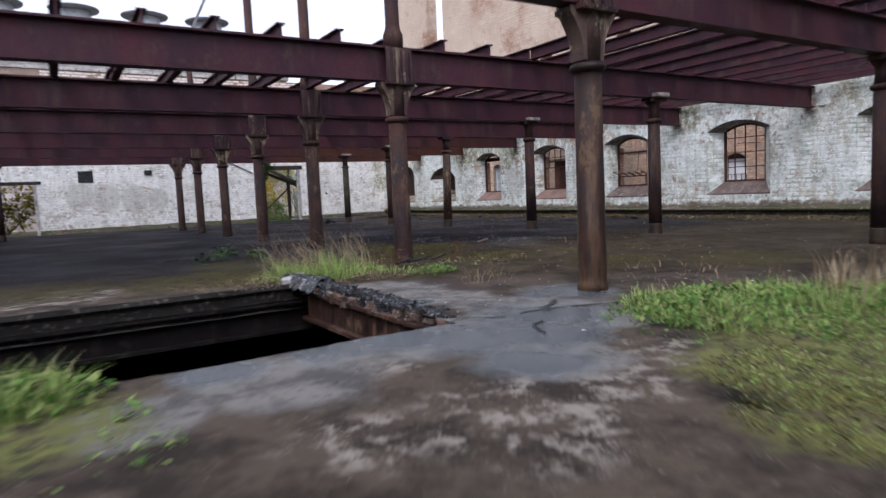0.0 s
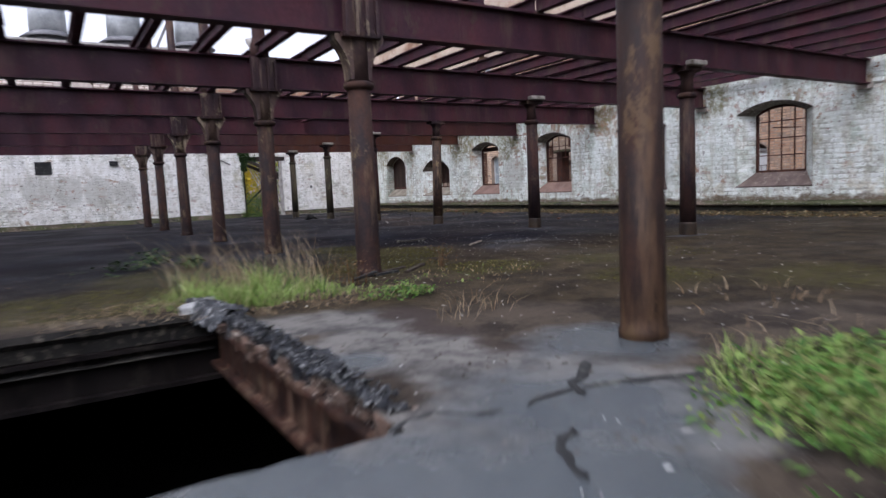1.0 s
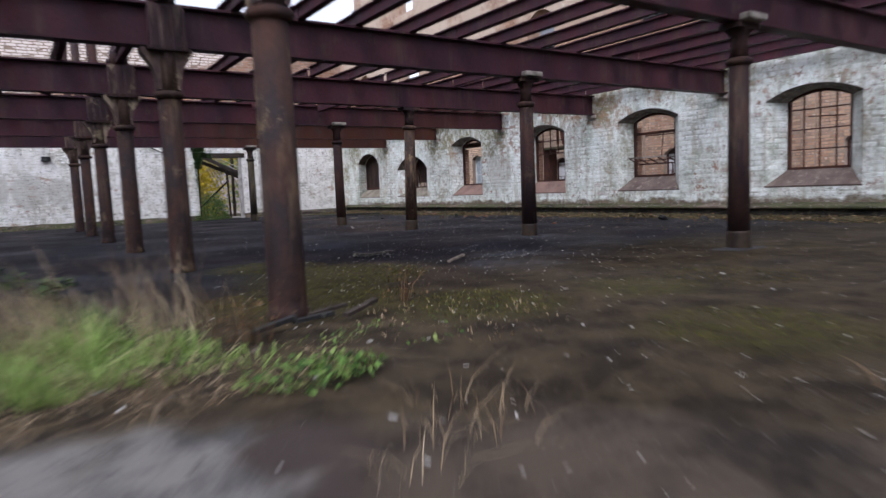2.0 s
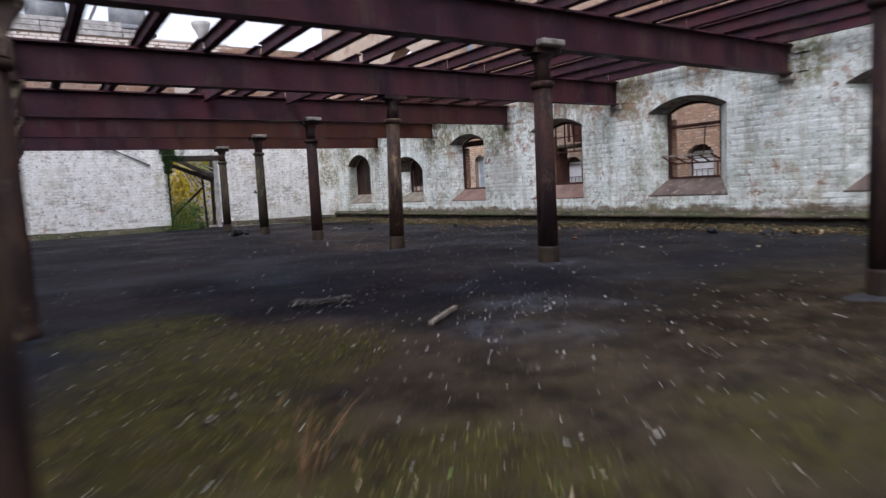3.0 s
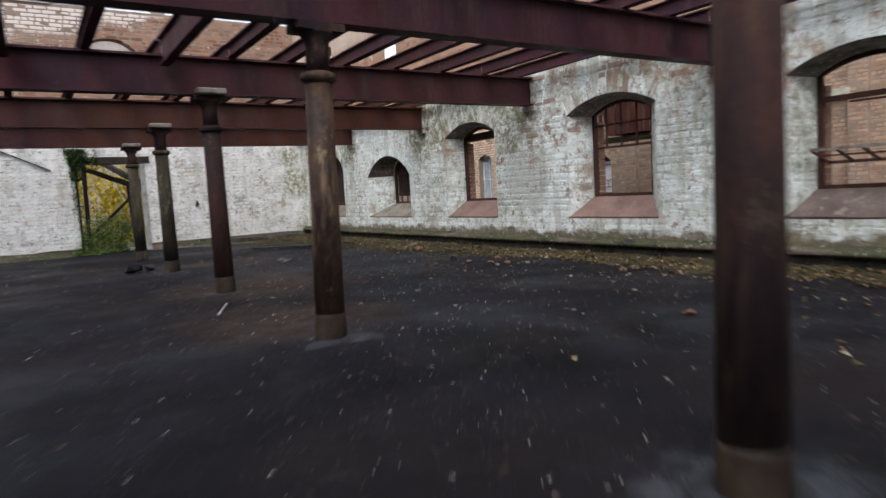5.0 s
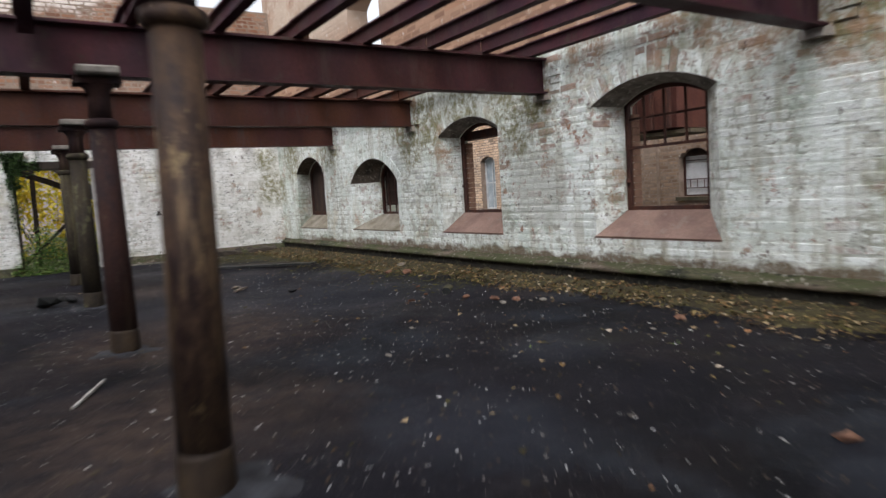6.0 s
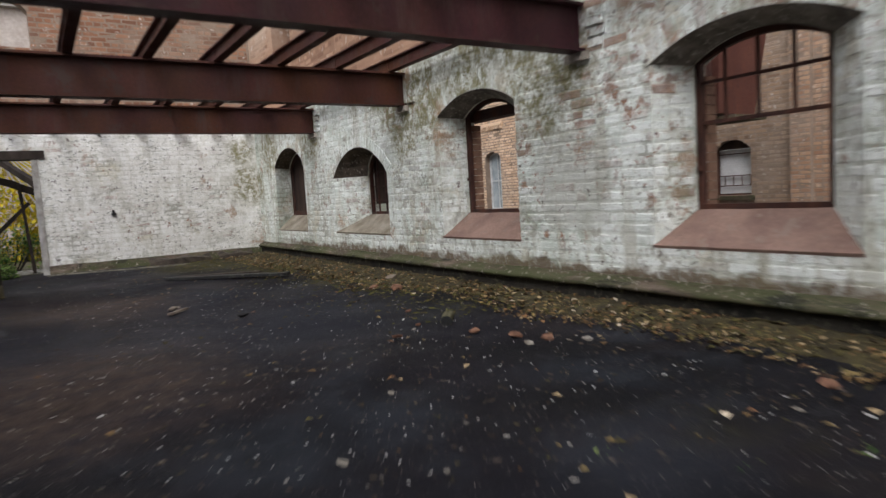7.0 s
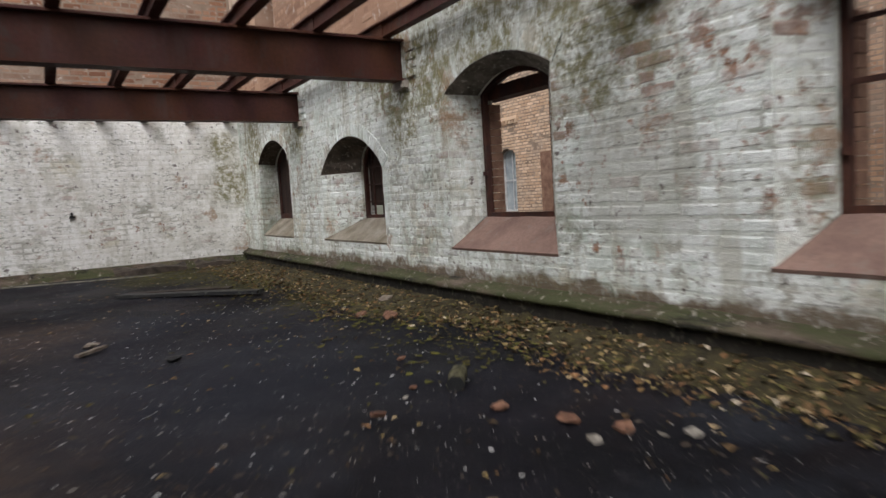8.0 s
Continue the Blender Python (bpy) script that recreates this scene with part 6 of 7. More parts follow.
def blades(verts, faces, x, y, count, radius, height, lean, width=0.006, wind=(0, 0)):
    for _ in range(count):
        r, t = radius * math.sqrt(plant.random()), plant.uniform(0, 6.283)
        bx, by = x + r * math.cos(t), y + r * math.sin(t)
        h = height * plant.uniform(0.45, 1.1)
        d = plant.uniform(0, 6.283)
        l = lean * h * plant.uniform(0.2, 1.0)
        dx, dy = math.cos(d) * l + 0.5 * l * math.cos(t) + wind[0] * h, math.sin(d) * l + 0.5 * l * math.sin(t) + wind[1] * h
        sx, sy = -math.sin(d) * width, math.cos(d) * width
        n = len(verts)
        for k, (f, w) in enumerate(((0, 1.0), (0.4, 0.85), (0.75, 0.55), (1.0, 0.05))):
            cx, cy, cz = bx + dx * f * f, by + dy * f * f, h * f * (1 - 0.25 * lean * f)
            verts += [(cx - sx * w, cy - sy * w, cz), (cx + sx * w, cy + sy * w, cz)]
        faces += [(n + 2 * k, n + 2 * k + 1, n + 2 * k + 3, n + 2 * k + 2) for k in range(3)]


def leaf(verts, faces, place, size, yaw, tilt, fold=0.25, wide=0.28):
    """A pointed leaf of two folded halves."""
    c, s = math.cos(yaw), math.sin(yaw)
    ct, st = math.cos(tilt), math.sin(tilt)
    n = len(verts)
    for u, v, w in ((0, 0, 0), (0.45, wide, fold * 0.3), (1, 0, -0.08), (0.45, -wide, fold * 0.3), (0.5, 0, 0)):
        px, pz = size * (u * ct - w * st), size * (u * st + w * ct)
        verts.append((place[0] + c * px - s * size * v, place[1] + s * px + c * size * v, place[2] + pz))
    faces += [(n, n + 4, n + 1), (n + 1, n + 4, n + 2), (n, n + 3, n + 4), (n + 4, n + 3, n + 2)]


def stuff(name, verts, faces, mat, label, category, kind="stuff"):
    me = bpy.data.meshes.new(name)
    me.from_pydata(verts, [], faces)
    me.materials.append(mat)
    return tagged(new(name, me), label, category, kind=kind)


# tall grass beside the second column: many tufts of uneven height
v, f = [], []
for k in range(58):
    t, r = plant.uniform(0, 6.283), math.sqrt(plant.random())
    x, y = 3.42 + 0.62 * r * math.cos(t), 6.95 + 0.55 * r * math.sin(t)
    blades(v, f, x, y, plant.randrange(14, 46), plant.uniform(0.04, 0.12), plant.choice((0.10, 0.15, 0.22, 0.30, 0.40)) * (1.1 - 0.45 * r), plant.uniform(0.8, 1.5), 0.003, (plant.uniform(-0.3, 0.2), plant.uniform(-0.3, 0.1)))
for x, y, n, r, h in ((3.3, 7.0, 420, 0.45, 0.14), (3.75, 6.65, 240, 0.3, 0.10), (2.85, 6.85, 120, 0.35, 0.10), (4.05, 6.5, 60, 0.2, 0.08)):
    blades(v, f, x, y, n, r, h, 1.2, 0.0032)
stuff("grass", v, f, GRASS, "lush green grass tufts growing on the floor", "grass")
v, f = [], []
for k in range(34):
    t, r = plant.uniform(0, 6.283), math.sqrt(plant.random())
    x, y = 3.55 + 0.7 * r * math.cos(t), 7.3 + 0.5 * r * math.sin(t)
    blades(v, f, x, y, plant.randrange(3, 12), 0.08, plant.uniform(0.35, 0.72), plant.uniform(0.5, 1.0), 0.0026, (plant.uniform(-0.45, 0.05), plant.uniform(-0.1, 0.2)))
for x, y in ((4.25, 5.25), (4.35, 5.45), (4.45, 5.2), (4.1, 5.1)):
    blades(v, f, x, y, 16, 0.16, 0.18, 1.6, 0.0016)
for x, y, n, r, h in ((5.8, 3.9, 40, 0.8, 0.12), (5.3, 6.6, 120, 0.6, 0.035)):
    blades(v, f, x, y, n, r, h, 1.3, 0.004)
# straw lying flat round the tufts
for x, y, n, r in ((3.35, 6.4, 90, 0.4), (3.75, 6.3, 110, 0.35), (3.1, 6.6, 90, 0.5), (4.1, 6.4, 70, 0.35), (2.6, 6.7, 90, 0.45), (2.2, 6.8, 60, 0.4)):
    blades(v, f, x, y, n, r, 0.10, 3.4, 0.0022)
for x, y in ((3.0, 6.75), (2.8, 6.9), (3.3, 6.6)):
    blades(v, f, x, y, 14, 0.2, 0.16, 2.2, 0.003, (-2.6, 0.15))
stuff("dead_grass", v, f, STRAW, "dry brown grass stalks standing over the tufts", "dead grass")
# brown dock stalks with seed heads beside the column
v, f = [], []
for x, y, n in ((4.2, 6.85, 12), (4.12, 7.0, 10), (5.35, 7.3, 9)):
    blades(v, f, x, y, n, 0.1, 0.28, 0.6, 0.004)
    for _ in range(90):
        leaf(v, f, (x + plant.gauss(0, 0.07), y + plant.gauss(0, 0.07), plant.uniform(0.03, 0.22)), plant.uniform(0.012, 0.03), plant.uniform(0, 6.283), plant.uniform(-1.2, 1.2))
stuff("brown_dock", v, f, island_material("red_brown_dock", [(0.05, 0.028, 0.014), (0.11, 0.062, 0.028), (0.17, 0.10, 0.045)], 0.85), "red-brown dead dock stalks beside the column", "dead plants")
# low green weeds: by the second column, and a bed beside the first
v, f = [], []


def weed_patch(x, y, rx, ry, count, height, size, lush=1.0):
    for _ in range(count):
        t, r = plant.uniform(0, 6.283), math.sqrt(plant.random())
        px, py = x + rx * r * math.cos(t), y + ry * r * math.sin(t)
        clump = 0.5 + 0.5 * noise.noise((px * 2.1, py * 2.1, 9))
        if plant.random() > (clump - 0.28) * 2.2 * lush + 0.04:
            continue
        h = height * (1 - 0.6 * r) * plant.uniform(0.15, 1.0) * (0.4 + clump)
        leaf(v, f, (px, py, h), size * plant.choice((0.4, 0.6, 0.8, 1.0, 1.5)), plant.uniform(0, 6.283), plant.uniform(-0.9, 0.9))


weed_patch(4.2, 6.1, 0.30, 0.22, 1000, 0.10, 0.032)
weed_patch(4.75, 6.5, 0.45, 0.3, 500, 0.04, 0.03, 0.6)
weed_patch(5.3, 6.75, 0.6, 0.4, 260, 0.02, 0.018, 0.4)
for x, y, rx, ry, n, h, size in ((4.5, 3.3, 0.6, 0.26, 2600, 0.09, 0.040), (4.3, 2.85, 0.5, 0.42, 2900, 0.10, 0.042), (5.0, 2.95, 0.6, 0.42, 3000, 0.12, 0.045), (5.4, 2.4, 0.5, 0.5, 2200, 0.14, 0.048), (4.45, 2.2, 0.5, 0.35, 1500, 0.05, 0.036), (3.95, 3.1, 0.25, 0.2, 500, 0.06, 0.035)):
    weed_patch(x, y, rx, ry, n, h, size, 0.6)
weed_patch(4.3, 2.6, 0.8, 0.9, 1200, 0.02, 0.035, 0.4)
weed_patch(3.6, 1.9, 0.5, 0.4, 500, 0.015, 0.02, 0.4)
weed_patch(0.62, 3.62, 0.42, 0.26, 1300, 0.16, 0.06)
weed_patch(0.75, 3.2, 0.38, 0.26, 500, 0.04, 0.05, 0.6)
weed_patch(0.9, 2.75, 0.3, 0.3, 420, 0.02, 0.03, 0.5)
for x, y in ((11.83, 13.92), (12.3, 13.74), (11.59, 14.33)):
    weed_patch(x, y, 0.08, 0.04, 22, 0.015, 0.03)
stuff("low_weeds", v, f, WEED, "bright green leafy weeds spreading over the floor", "weeds")
v, f = [], []
for x, y, n, r, h in ((5.2, 2.6, 700, 0.55, 0.16), (4.5, 3.1, 500, 0.5, 0.12), (4.2, 2.7, 400, 0.4, 0.10), (4.5, 2.0, 500, 0.5, 0.05), (3.6, 1.8, 500, 0.4, 0.025), (3.2, 1.5, 350, 0.4, 0.02), (0.55, 3.6, 500, 0.35, 0.2)):
    blades(v, f, x, y, n, r, h, 0.9, 0.003)
stuff("short_grass", v, f, GRASS, "thin short grass among the weeds", "grass")
# dock stems, brown, in the weed bed
v, f = [], []
for x, y in ((5.45, 2.65), (5.7, 2.8), (5.85, 2.5), (5.3, 2.35), (6.0, 2.2)):
    blades(v, f, x, y, 22, 0.14, 0.34, 0.35, 0.006)
blades(v, f, 4.9, 3.2, 45, 0.7, 0.20, 2.8, 0.0025)
stuff("dock_stems", v, f, STRAW, "brown dock stems among the weeds", "dead plants")
# low moss tufts on the asphalt
v, f = [], []
for x, y, n, r in ((5.6, 8.9, 2600, 0.8), (5.3, 10.0, 900, 0.6), (4.9, 7.9, 1200, 0.7), (5.7, 6.9, 900, 0.5), (3.5, 1.8, 1500, 0.45), (3.1, 1.45, 1200, 0.4), (4.4, 2.2, 1000, 0.6), (7.6, 6.4, 500, 0.5), (2.2, 7.6, 1200, 0.8), (0.6, 8.0, 900, 0.8), (6.2, 5.4, 700, 0.5)):
    blades(v, f, x, y, n, r, 0.016, 1.0, 0.004)
stuff("floor_moss", v, f, island_material("olive_moss", [(0.016, 0.014, 0.005), (0.060, 0.058, 0.012), (0.16, 0.15, 0.035), (0.05, 0.034, 0.014)], 0.9), "low olive moss creeping over the asphalt", "moss")
# ivy heap on the floor behind the hole, and ivy on the doorway
v, f = [], []
for _ in range(1500):
    t, r = plant.uniform(0, 6.283), math.sqrt(plant.random())
    if noise.noise((2.2 * r * math.cos(t), 2.2 * r * math.sin(t), 4)) < 0.25 * plant.random() + 0.35 * (r - 0.6):
        continue
    leaf(v, f, (3.0 + 0.75 * r * math.cos(t), 10.1 + 0.8 * r * math.sin(t), 0.22 * (1 - r) * plant.random() + 0.01), plant.uniform(0.05, 0.1), plant.uniform(0, 6.283), plant.uniform(-0.6, 0.6))
stuff("ivy_heap", v, f, IVY, "dark green bramble and ivy heap on the floor", "ivy")
v, f = [], []
for _ in range(1100):
    z = 2.46 - 0.72 * plant.random() ** 1.5
    w = 0.10 + 0.20 * max(0.0, (z - 1.75)) + 0.1 * noise.noise((z * 3, 0, 0))
    leaf(v, f, (DOOR_A[0] + plant.uniform(-0.08 - 0.2 * max(0.0, z - 2.0), w), YB - plant.uniform(0.0, 0.12), z), plant.uniform(0.04, 0.09), plant.uniform(3.6, 5.8), plant.uniform(-1.2, 0.3))
for _ in range(260):
    leaf(v, f, (DOOR_A[0] - 0.05 + plant.uniform(0.0, 0.55), YB - plant.uniform(0.0, 0.1), 2.2 + plant.gauss(0, 0.08)), plant.uniform(0.04, 0.08), plant.uniform(3.6, 5.8), plant.uniform(-1.2, 0.2))
for _ in range(260):
    leaf(v, f, (DOOR_A[0] + plant.uniform(-0.1, 0.12), YB - plant.uniform(0.0, 0.1), plant.uniform(0.8, 1.8)), plant.uniform(0.03, 0.06), plant.uniform(3.6, 5.8), plant.uniform(-1.2, 0.3))
stuff("ivy", v, f, IVY, "dark ivy climbing the jamb of the doorway", "ivy")
v, f = [], []
for _ in range(3600):
    t, r = plant.uniform(0, 6.283), math.sqrt(plant.random())
    x, y = 8.85 + 0.62 * r * math.cos(t), YB + 0.15 + 0.55 * r * math.sin(t)
    leaf(v, f, (x, y, (0.95 * (1 - r * r) * plant.random() ** 0.75 + 0.02) * (1 if y > YB - 0.2 else 0.4)), plant.uniform(0.04, 0.08), plant.uniform(0, 6.283), plant.uniform(-0.7, 0.5))
stuff("doorway_weeds", v, f, WEED, "green nettles and brambles filling the doorway threshold", "weeds")


def bush(name, x, y, z, rx, ry, rz, count, mat, label, size=0.11):
    """Many small leaves in uneven clumps on thin stems."""
    v, f = [], []
    clumps = [(plant.uniform(-1, 1), plant.uniform(-1, 1), plant.uniform(-1, 1), plant.uniform(0.2, 0.45)) for _ in range(26)]
    for _ in range(count):
        cx, cy, cz, cr = plant.choice(clumps)
        leaf(v, f, (x + rx * (cx * 0.75 + cr * plant.gauss(0, 0.55)), y + ry * (cy * 0.75 + cr * plant.gauss(0, 0.55)), max(z - rz + 0.02, z + rz * (cz * 0.75 + cr * plant.gauss(0, 0.55)))), size * plant.uniform(0.6, 1.3), plant.uniform(0, 6.283), plant.uniform(-1.0, 0.6))
    top = empty(name, (0, 0, 0), label, "bush")
    me = bpy.data.meshes.new("leaves")
    me.from_pydata(v, [], f)
    me.materials.append(mat)
    new("leaves", me).parent = top
    for cx, cy, cz, cr in clumps[:12]:
        p, q = Vector((x + 0.2 * cx, y + 0.2 * cy, z - rz - 0.05)), Vector((x + rx * cx * 0.75, y + ry * cy * 0.75, z + rz * cz * 0.7))
        bm = bmesh.new()
        d = (q - p).normalized()
        side = d.orthogonal().normalized()
        other = d.cross(side)
        loft(bm, [[c + (side * math.cos(a) + other * math.sin(a)) * w for a in (0, 2.1, 4.2, 6.283)] for c, w in ((p, 0.018), (p.lerp(q, 0.5) + side * 0.05, 0.012), (q, 0.004))])
        part("stem", bm, TIMBER, top)
    return top


bush("yellow_bush", 9.2, 32.2, 1.35, 2.3, 0.9, 1.6, 9000, YELLOW, "yellow autumn bush growing behind the doorway", 0.17)
OLIVE = island_material("olive_leaf", [(0.16, 0.14, 0.02), (0.28, 0.24, 0.03), (0.36, 0.30, 0.04), (0.14, 0.16, 0.03)], 0.6, 0.35)
bush("olive_bush", -0.9, 29.9, 1.2, 2.2, 0.6, 1.4, 4200, OLIVE, "olive-green bush seen through the far doorway", 0.17)
bush("bramble_bush", 9.25, 28.5, 0.5, 0.75, 0.4, 0.55, 1500, WEED, "green bramble growing behind the doorway", 0.08)
bush("green_bush", 11.8, 31.2, 1.3, 1.6, 0.8, 1.5, 2500, WEED, "green bush behind the end wall")


# ---- litter on the floor ----
litter = random.Random(21)
DIRT = island_material("dirt_crumb", [(0.03, 0.022, 0.016), (0.07, 0.05, 0.036), (0.13, 0.10, 0.075), (0.05, 0.045, 0.02), (0.08, 0.06, 0.047), (0.12, 0.10, 0.08), (0.04, 0.03, 0.025)], 0.9)
FLAKE = island_material("paint_flake", [(0.18, 0.16, 0.14), (0.36, 0.34, 0.31), (0.50, 0.50, 0.48), (0.72, 0.73, 0.71)], 0.8)


def flake(verts, faces, x, y, size, ratio=0.6, z=0.006):
    n = len(verts)
    t = litter.uniform(0, 6.283)
    c, s = math.cos(t), math.sin(t)
    h = 0.002 + 0.2 * size * litter.random()
    sides = litter.choice((3, 4, 5, 6))
    tilt = litter.uniform(0, 6.283)
    for k in range(sides):
        a = 6.283 * (k + litter.uniform(-0.3, 0.3)) / sides
        r = litter.uniform(0.55, 1.25)
        u, w = r * math.cos(a), r * ratio * math.sin(a)
        verts.append((x + size * (c * u - s * w), y + size * (s * u + c * w), z + h * (0.5 + 0.5 * math.cos(a - tilt))))
    n2 = len(verts)
    for k in range(sides):
        px, py, pz = verts[n + k]
        verts.append((px, py, pz - 0.002))
    faces += [tuple(range(n, n + sides)), tuple(range(n2 + sides - 1, n2 - 1, -1))] + [(n + k, n2 + k, n2 + (k + 1) % sides, n + (k + 1) % sides) for k in range(sides)]


def floor_z(x, y):
    return 0.018 * noise.noise((x * 0.6, y * 0.6, 0)) + 0.006 * noise.noise((x * 3, y * 3, 5))


v, f = [], []
for _ in range(4300):
    x, y = litter.uniform(4.5, 13.4), litter.uniform(6.2, 25.8)
    d = 0.5 + 0.5 * noise.noise((x * 0.5, y * 0.5, 12))
    d = max(d, 0.5 + 0.5 * noise.noise((x * 1.9, y * 1.9, 77)))
    if litter.random() > 1.5 * d - 0.25:
        continue
    flake(v, f, x, y, litter.choice((0.003, 0.004, 0.005, 0.005, 0.007, 0.007, 0.009, 0.012, 0.016)), litter.uniform(0.2, 0.55), floor_z(x, y) + 0.006)
for _ in range(520):
    x, y = litter.uniform(3.0, 9.5), litter.uniform(2.8, 8.5)
    flake(v, f, x, y, litter.choice((0.005, 0.007, 0.009, 0.012, 0.018)), litter.uniform(0.2, 0.5), floor_z(x, y) + 0.006)
for _ in range(1500):
    x, y = litter.uniform(8.6, 12.9), litter.uniform(12.4, 21.0)
    if noise.noise((x * 1.1, y * 1.1, 57)) > litter.uniform(-0.4, 0.2):
        flake(v, f, x, y, litter.choice((0.004, 0.006, 0.008, 0.010, 0.014)), litter.uniform(0.25, 0.6), floor_z(x, y) + 0.006)
for cx, cy, n, r in ((5.7, 8.9, 50, 0.8), (6.9, 8.3, 25, 0.6), (7.8, 9.6, 60, 0.6), (9.6, 12.0, 60, 0.6), (11.9, 16.2, 40, 0.5), (10.3, 16.3, 60, 0.5), (6.56, 9.95, 40, 0.16), (7.45, 8.75, 60, 0.22), (5.3, 8.6, 70, 0.7)):
    for _ in range(n):
        x, y = litter.gauss(cx, r), litter.gauss(cy, r)
        flake(v, f, x, y, litter.choice((0.004, 0.006, 0.008, 0.012)), litter.uniform(0.25, 0.6), floor_z(x, y) + 0.006)
stuff("paint_flakes", v, f, FLAKE, "white flakes of limewash scattered over the dark floor", "paint flakes")

# a bed of leaf mould along the wall
bm = bmesh.new()
rows = []
for k in range(int((YB - 0.2 - 5.0) / 0.07) + 1):
    y = 5.0 + 0.07 * k
    w = 0.58 + 0.25 * noise.noise((y * 0.7, 3, 3)) + 0.14 * noise.noise((y * 3, 5, 3)) + (0.2 if y > 19 else 0)
    row = []
    for i in range(9):
        u = i / 8
        x = XW - 0.05 - w * u
        row.append((x, y, floor_z(x, y) + 0.05 * (1 - u) ** 0.7 * (1 + 0.8 * noise.noise((x * 9, y * 9, 1))) + 0.012 * noise.noise((x * 21, y * 21, 2)) - 0.012 * u))
    rows.append(row)
loft(bm, rows)
tagged(part("leaf_mould", bm, MULCH, None, smooth=True), "dark bed of rotting leaf mould along the wall", "leaf mould", kind="stuff")
# leaf litter along the foot of the wall, and stray leaves
v, f = [], []
for _ in range(15000):
    y = litter.uniform(6.0, 25.9)
    w = 0.74 + 0.28 * noise.noise((y * 0.7, 3, 3)) + 0.16 * noise.noise((y * 3, 5, 3)) + (0.25 if y > 19 else 0)
    u = litter.random() ** 1.3
    x = XW - 0.08 - w * u
    if noise.noise((x * 3.1, y * 3.1, 15)) < litter.uniform(-0.7, 0.1):
        continue
    leaf(v, f, (x, y, 0.014 + 0.05 * (1 - u) * litter.random() + floor_z(x, y)), litter.choice((0.014, 0.018, 0.024, 0.032, 0.045, 0.06)), litter.uniform(0, 6.283), litter.uniform(-0.6, 0.6), 0.5, litter.uniform(0.25, 0.5))
for _ in range(2300):
    x, y = XW - 0.3 - abs(litter.gauss(0, 1.7)), litter.uniform(8.0, 25.8)
    if x < 5 or noise.noise((x * 1.3, y * 1.3, 31)) < litter.uniform(-0.45, 0.25):
        continue
    leaf(v, f, (x, y, 0.012 + floor_z(x, y)), litter.choice((0.012, 0.016, 0.024, 0.036, 0.055)), litter.uniform(0, 6.283), litter.uniform(-0.15, 0.35), 0.5, litter.uniform(0.25, 0.5))
stuff("fallen_leaves", v, f, LITTER, "brown and yellow leaf litter along the foot of the wall", "leaf litter")
v, f = [], []
for _ in range(2600):
    x, y = litter.uniform(3.2, 9.5), litter.uniform(2.6, 9.5)
    if 0.5 + 0.5 * noise.noise((x * 0.8, y * 0.8, 2)) < 0.45:
        continue
    flake(v, f, x, y, litter.choice((0.006, 0.01, 0.014)), 0.6, floor_z(x, y) + 0.004)
for _ in range(7000):
    x, y = litter.uniform(7.0, 13.4), litter.uniform(10.0, 23.0)
    if noise.noise((x * 0.9, y * 0.9, 21)) < litter.uniform(-0.5, 0.3):
        continue
    flake(v, f, x, y, litter.choice((0.003, 0.004, 0.006, 0.009, 0.014)), 0.6, floor_z(x, y) + 0.004)
for cx, cy, rx, ry, n in ((10.6, 18.6, 0.6, 1.2, 900), (9.9, 16.6, 0.7, 1.0, 800), (11.3, 16.2, 0.6, 0.6, 420), (10.4, 21.0, 1.0, 0.8, 500), (9.0, 14.0, 0.8, 0.8, 500), (11.9, 14.6, 0.8, 0.7, 500)):
    for _ in range(n):
        x, y = litter.gauss(cx, rx), litter.gauss(cy, ry)
        if noise.noise((x * 2.1, y * 2.1, 61)) > litter.uniform(-0.3, 0.3):
            flake(v, f, x, y, litter.choice((0.004, 0.006, 0.009, 0.013, 0.02)), litter.uniform(0.35, 0.8), floor_z(x, y) + 0.004)
for _ in range(3500):
    x, y = litter.uniform(-4.0, 4.2), litter.uniform(6.6, 10.5)
    if noise.noise((x * 0.9, y * 0.9, 41)) < litter.uniform(-0.4, 0.35):
        continue
    flake(v, f, x, y, litter.choice((0.006, 0.01, 0.016, 0.024)), 0.6, floor_z(x, y) + 0.004)
stuff("dirt_crumbs", v, f, DIRT, "crumbs of earth and dead moss on the floor", "dirt")
# moss mats under the wall in the far corner and along the litter
v, f = [], []
for _ in range(2600):
    y = litter.uniform(17, 26.1)
    x = XW - 0.25 - abs(litter.gauss(0, 0.55)) - (1.2 * litter.random() if y > 24.3 else 0)
    flake(v, f, x, y, litter.uniform(0.01, 0.035), 0.8, floor_z(x, y) + 0.008)
stuff("moss_mat", v, f, island_material("corner_moss", [(0.045, 0.043, 0.012), (0.10, 0.095, 0.022), (0.16, 0.15, 0.035), (0.07, 0.055, 0.025)], 0.95), "yellow-green moss mats in the corner of the hall", "moss")

RED = simple("brick_fragment", (0.13, 0.062, 0.038), (0.29, 0.15, 0.092), 18.0, 0.9, bump_strength=0.7, spots=(0.07, 0.055, 0.04))


def fragment(name, x, y, size, seed, mat, label, category, flat=0.6, group=""):
    bm = bmesh.new()
    rock(bm, (0, 0, 0), size, seed, flat)
    low = min(vert.co.z for vert in bm.verts)
    for vert in bm.verts:
        vert.co.z -= low + 0.004
    ob = part(name, bm, mat)
    ob.location = (x, y, floor_z(x, y))
    return tagged(ob, label, category, group)


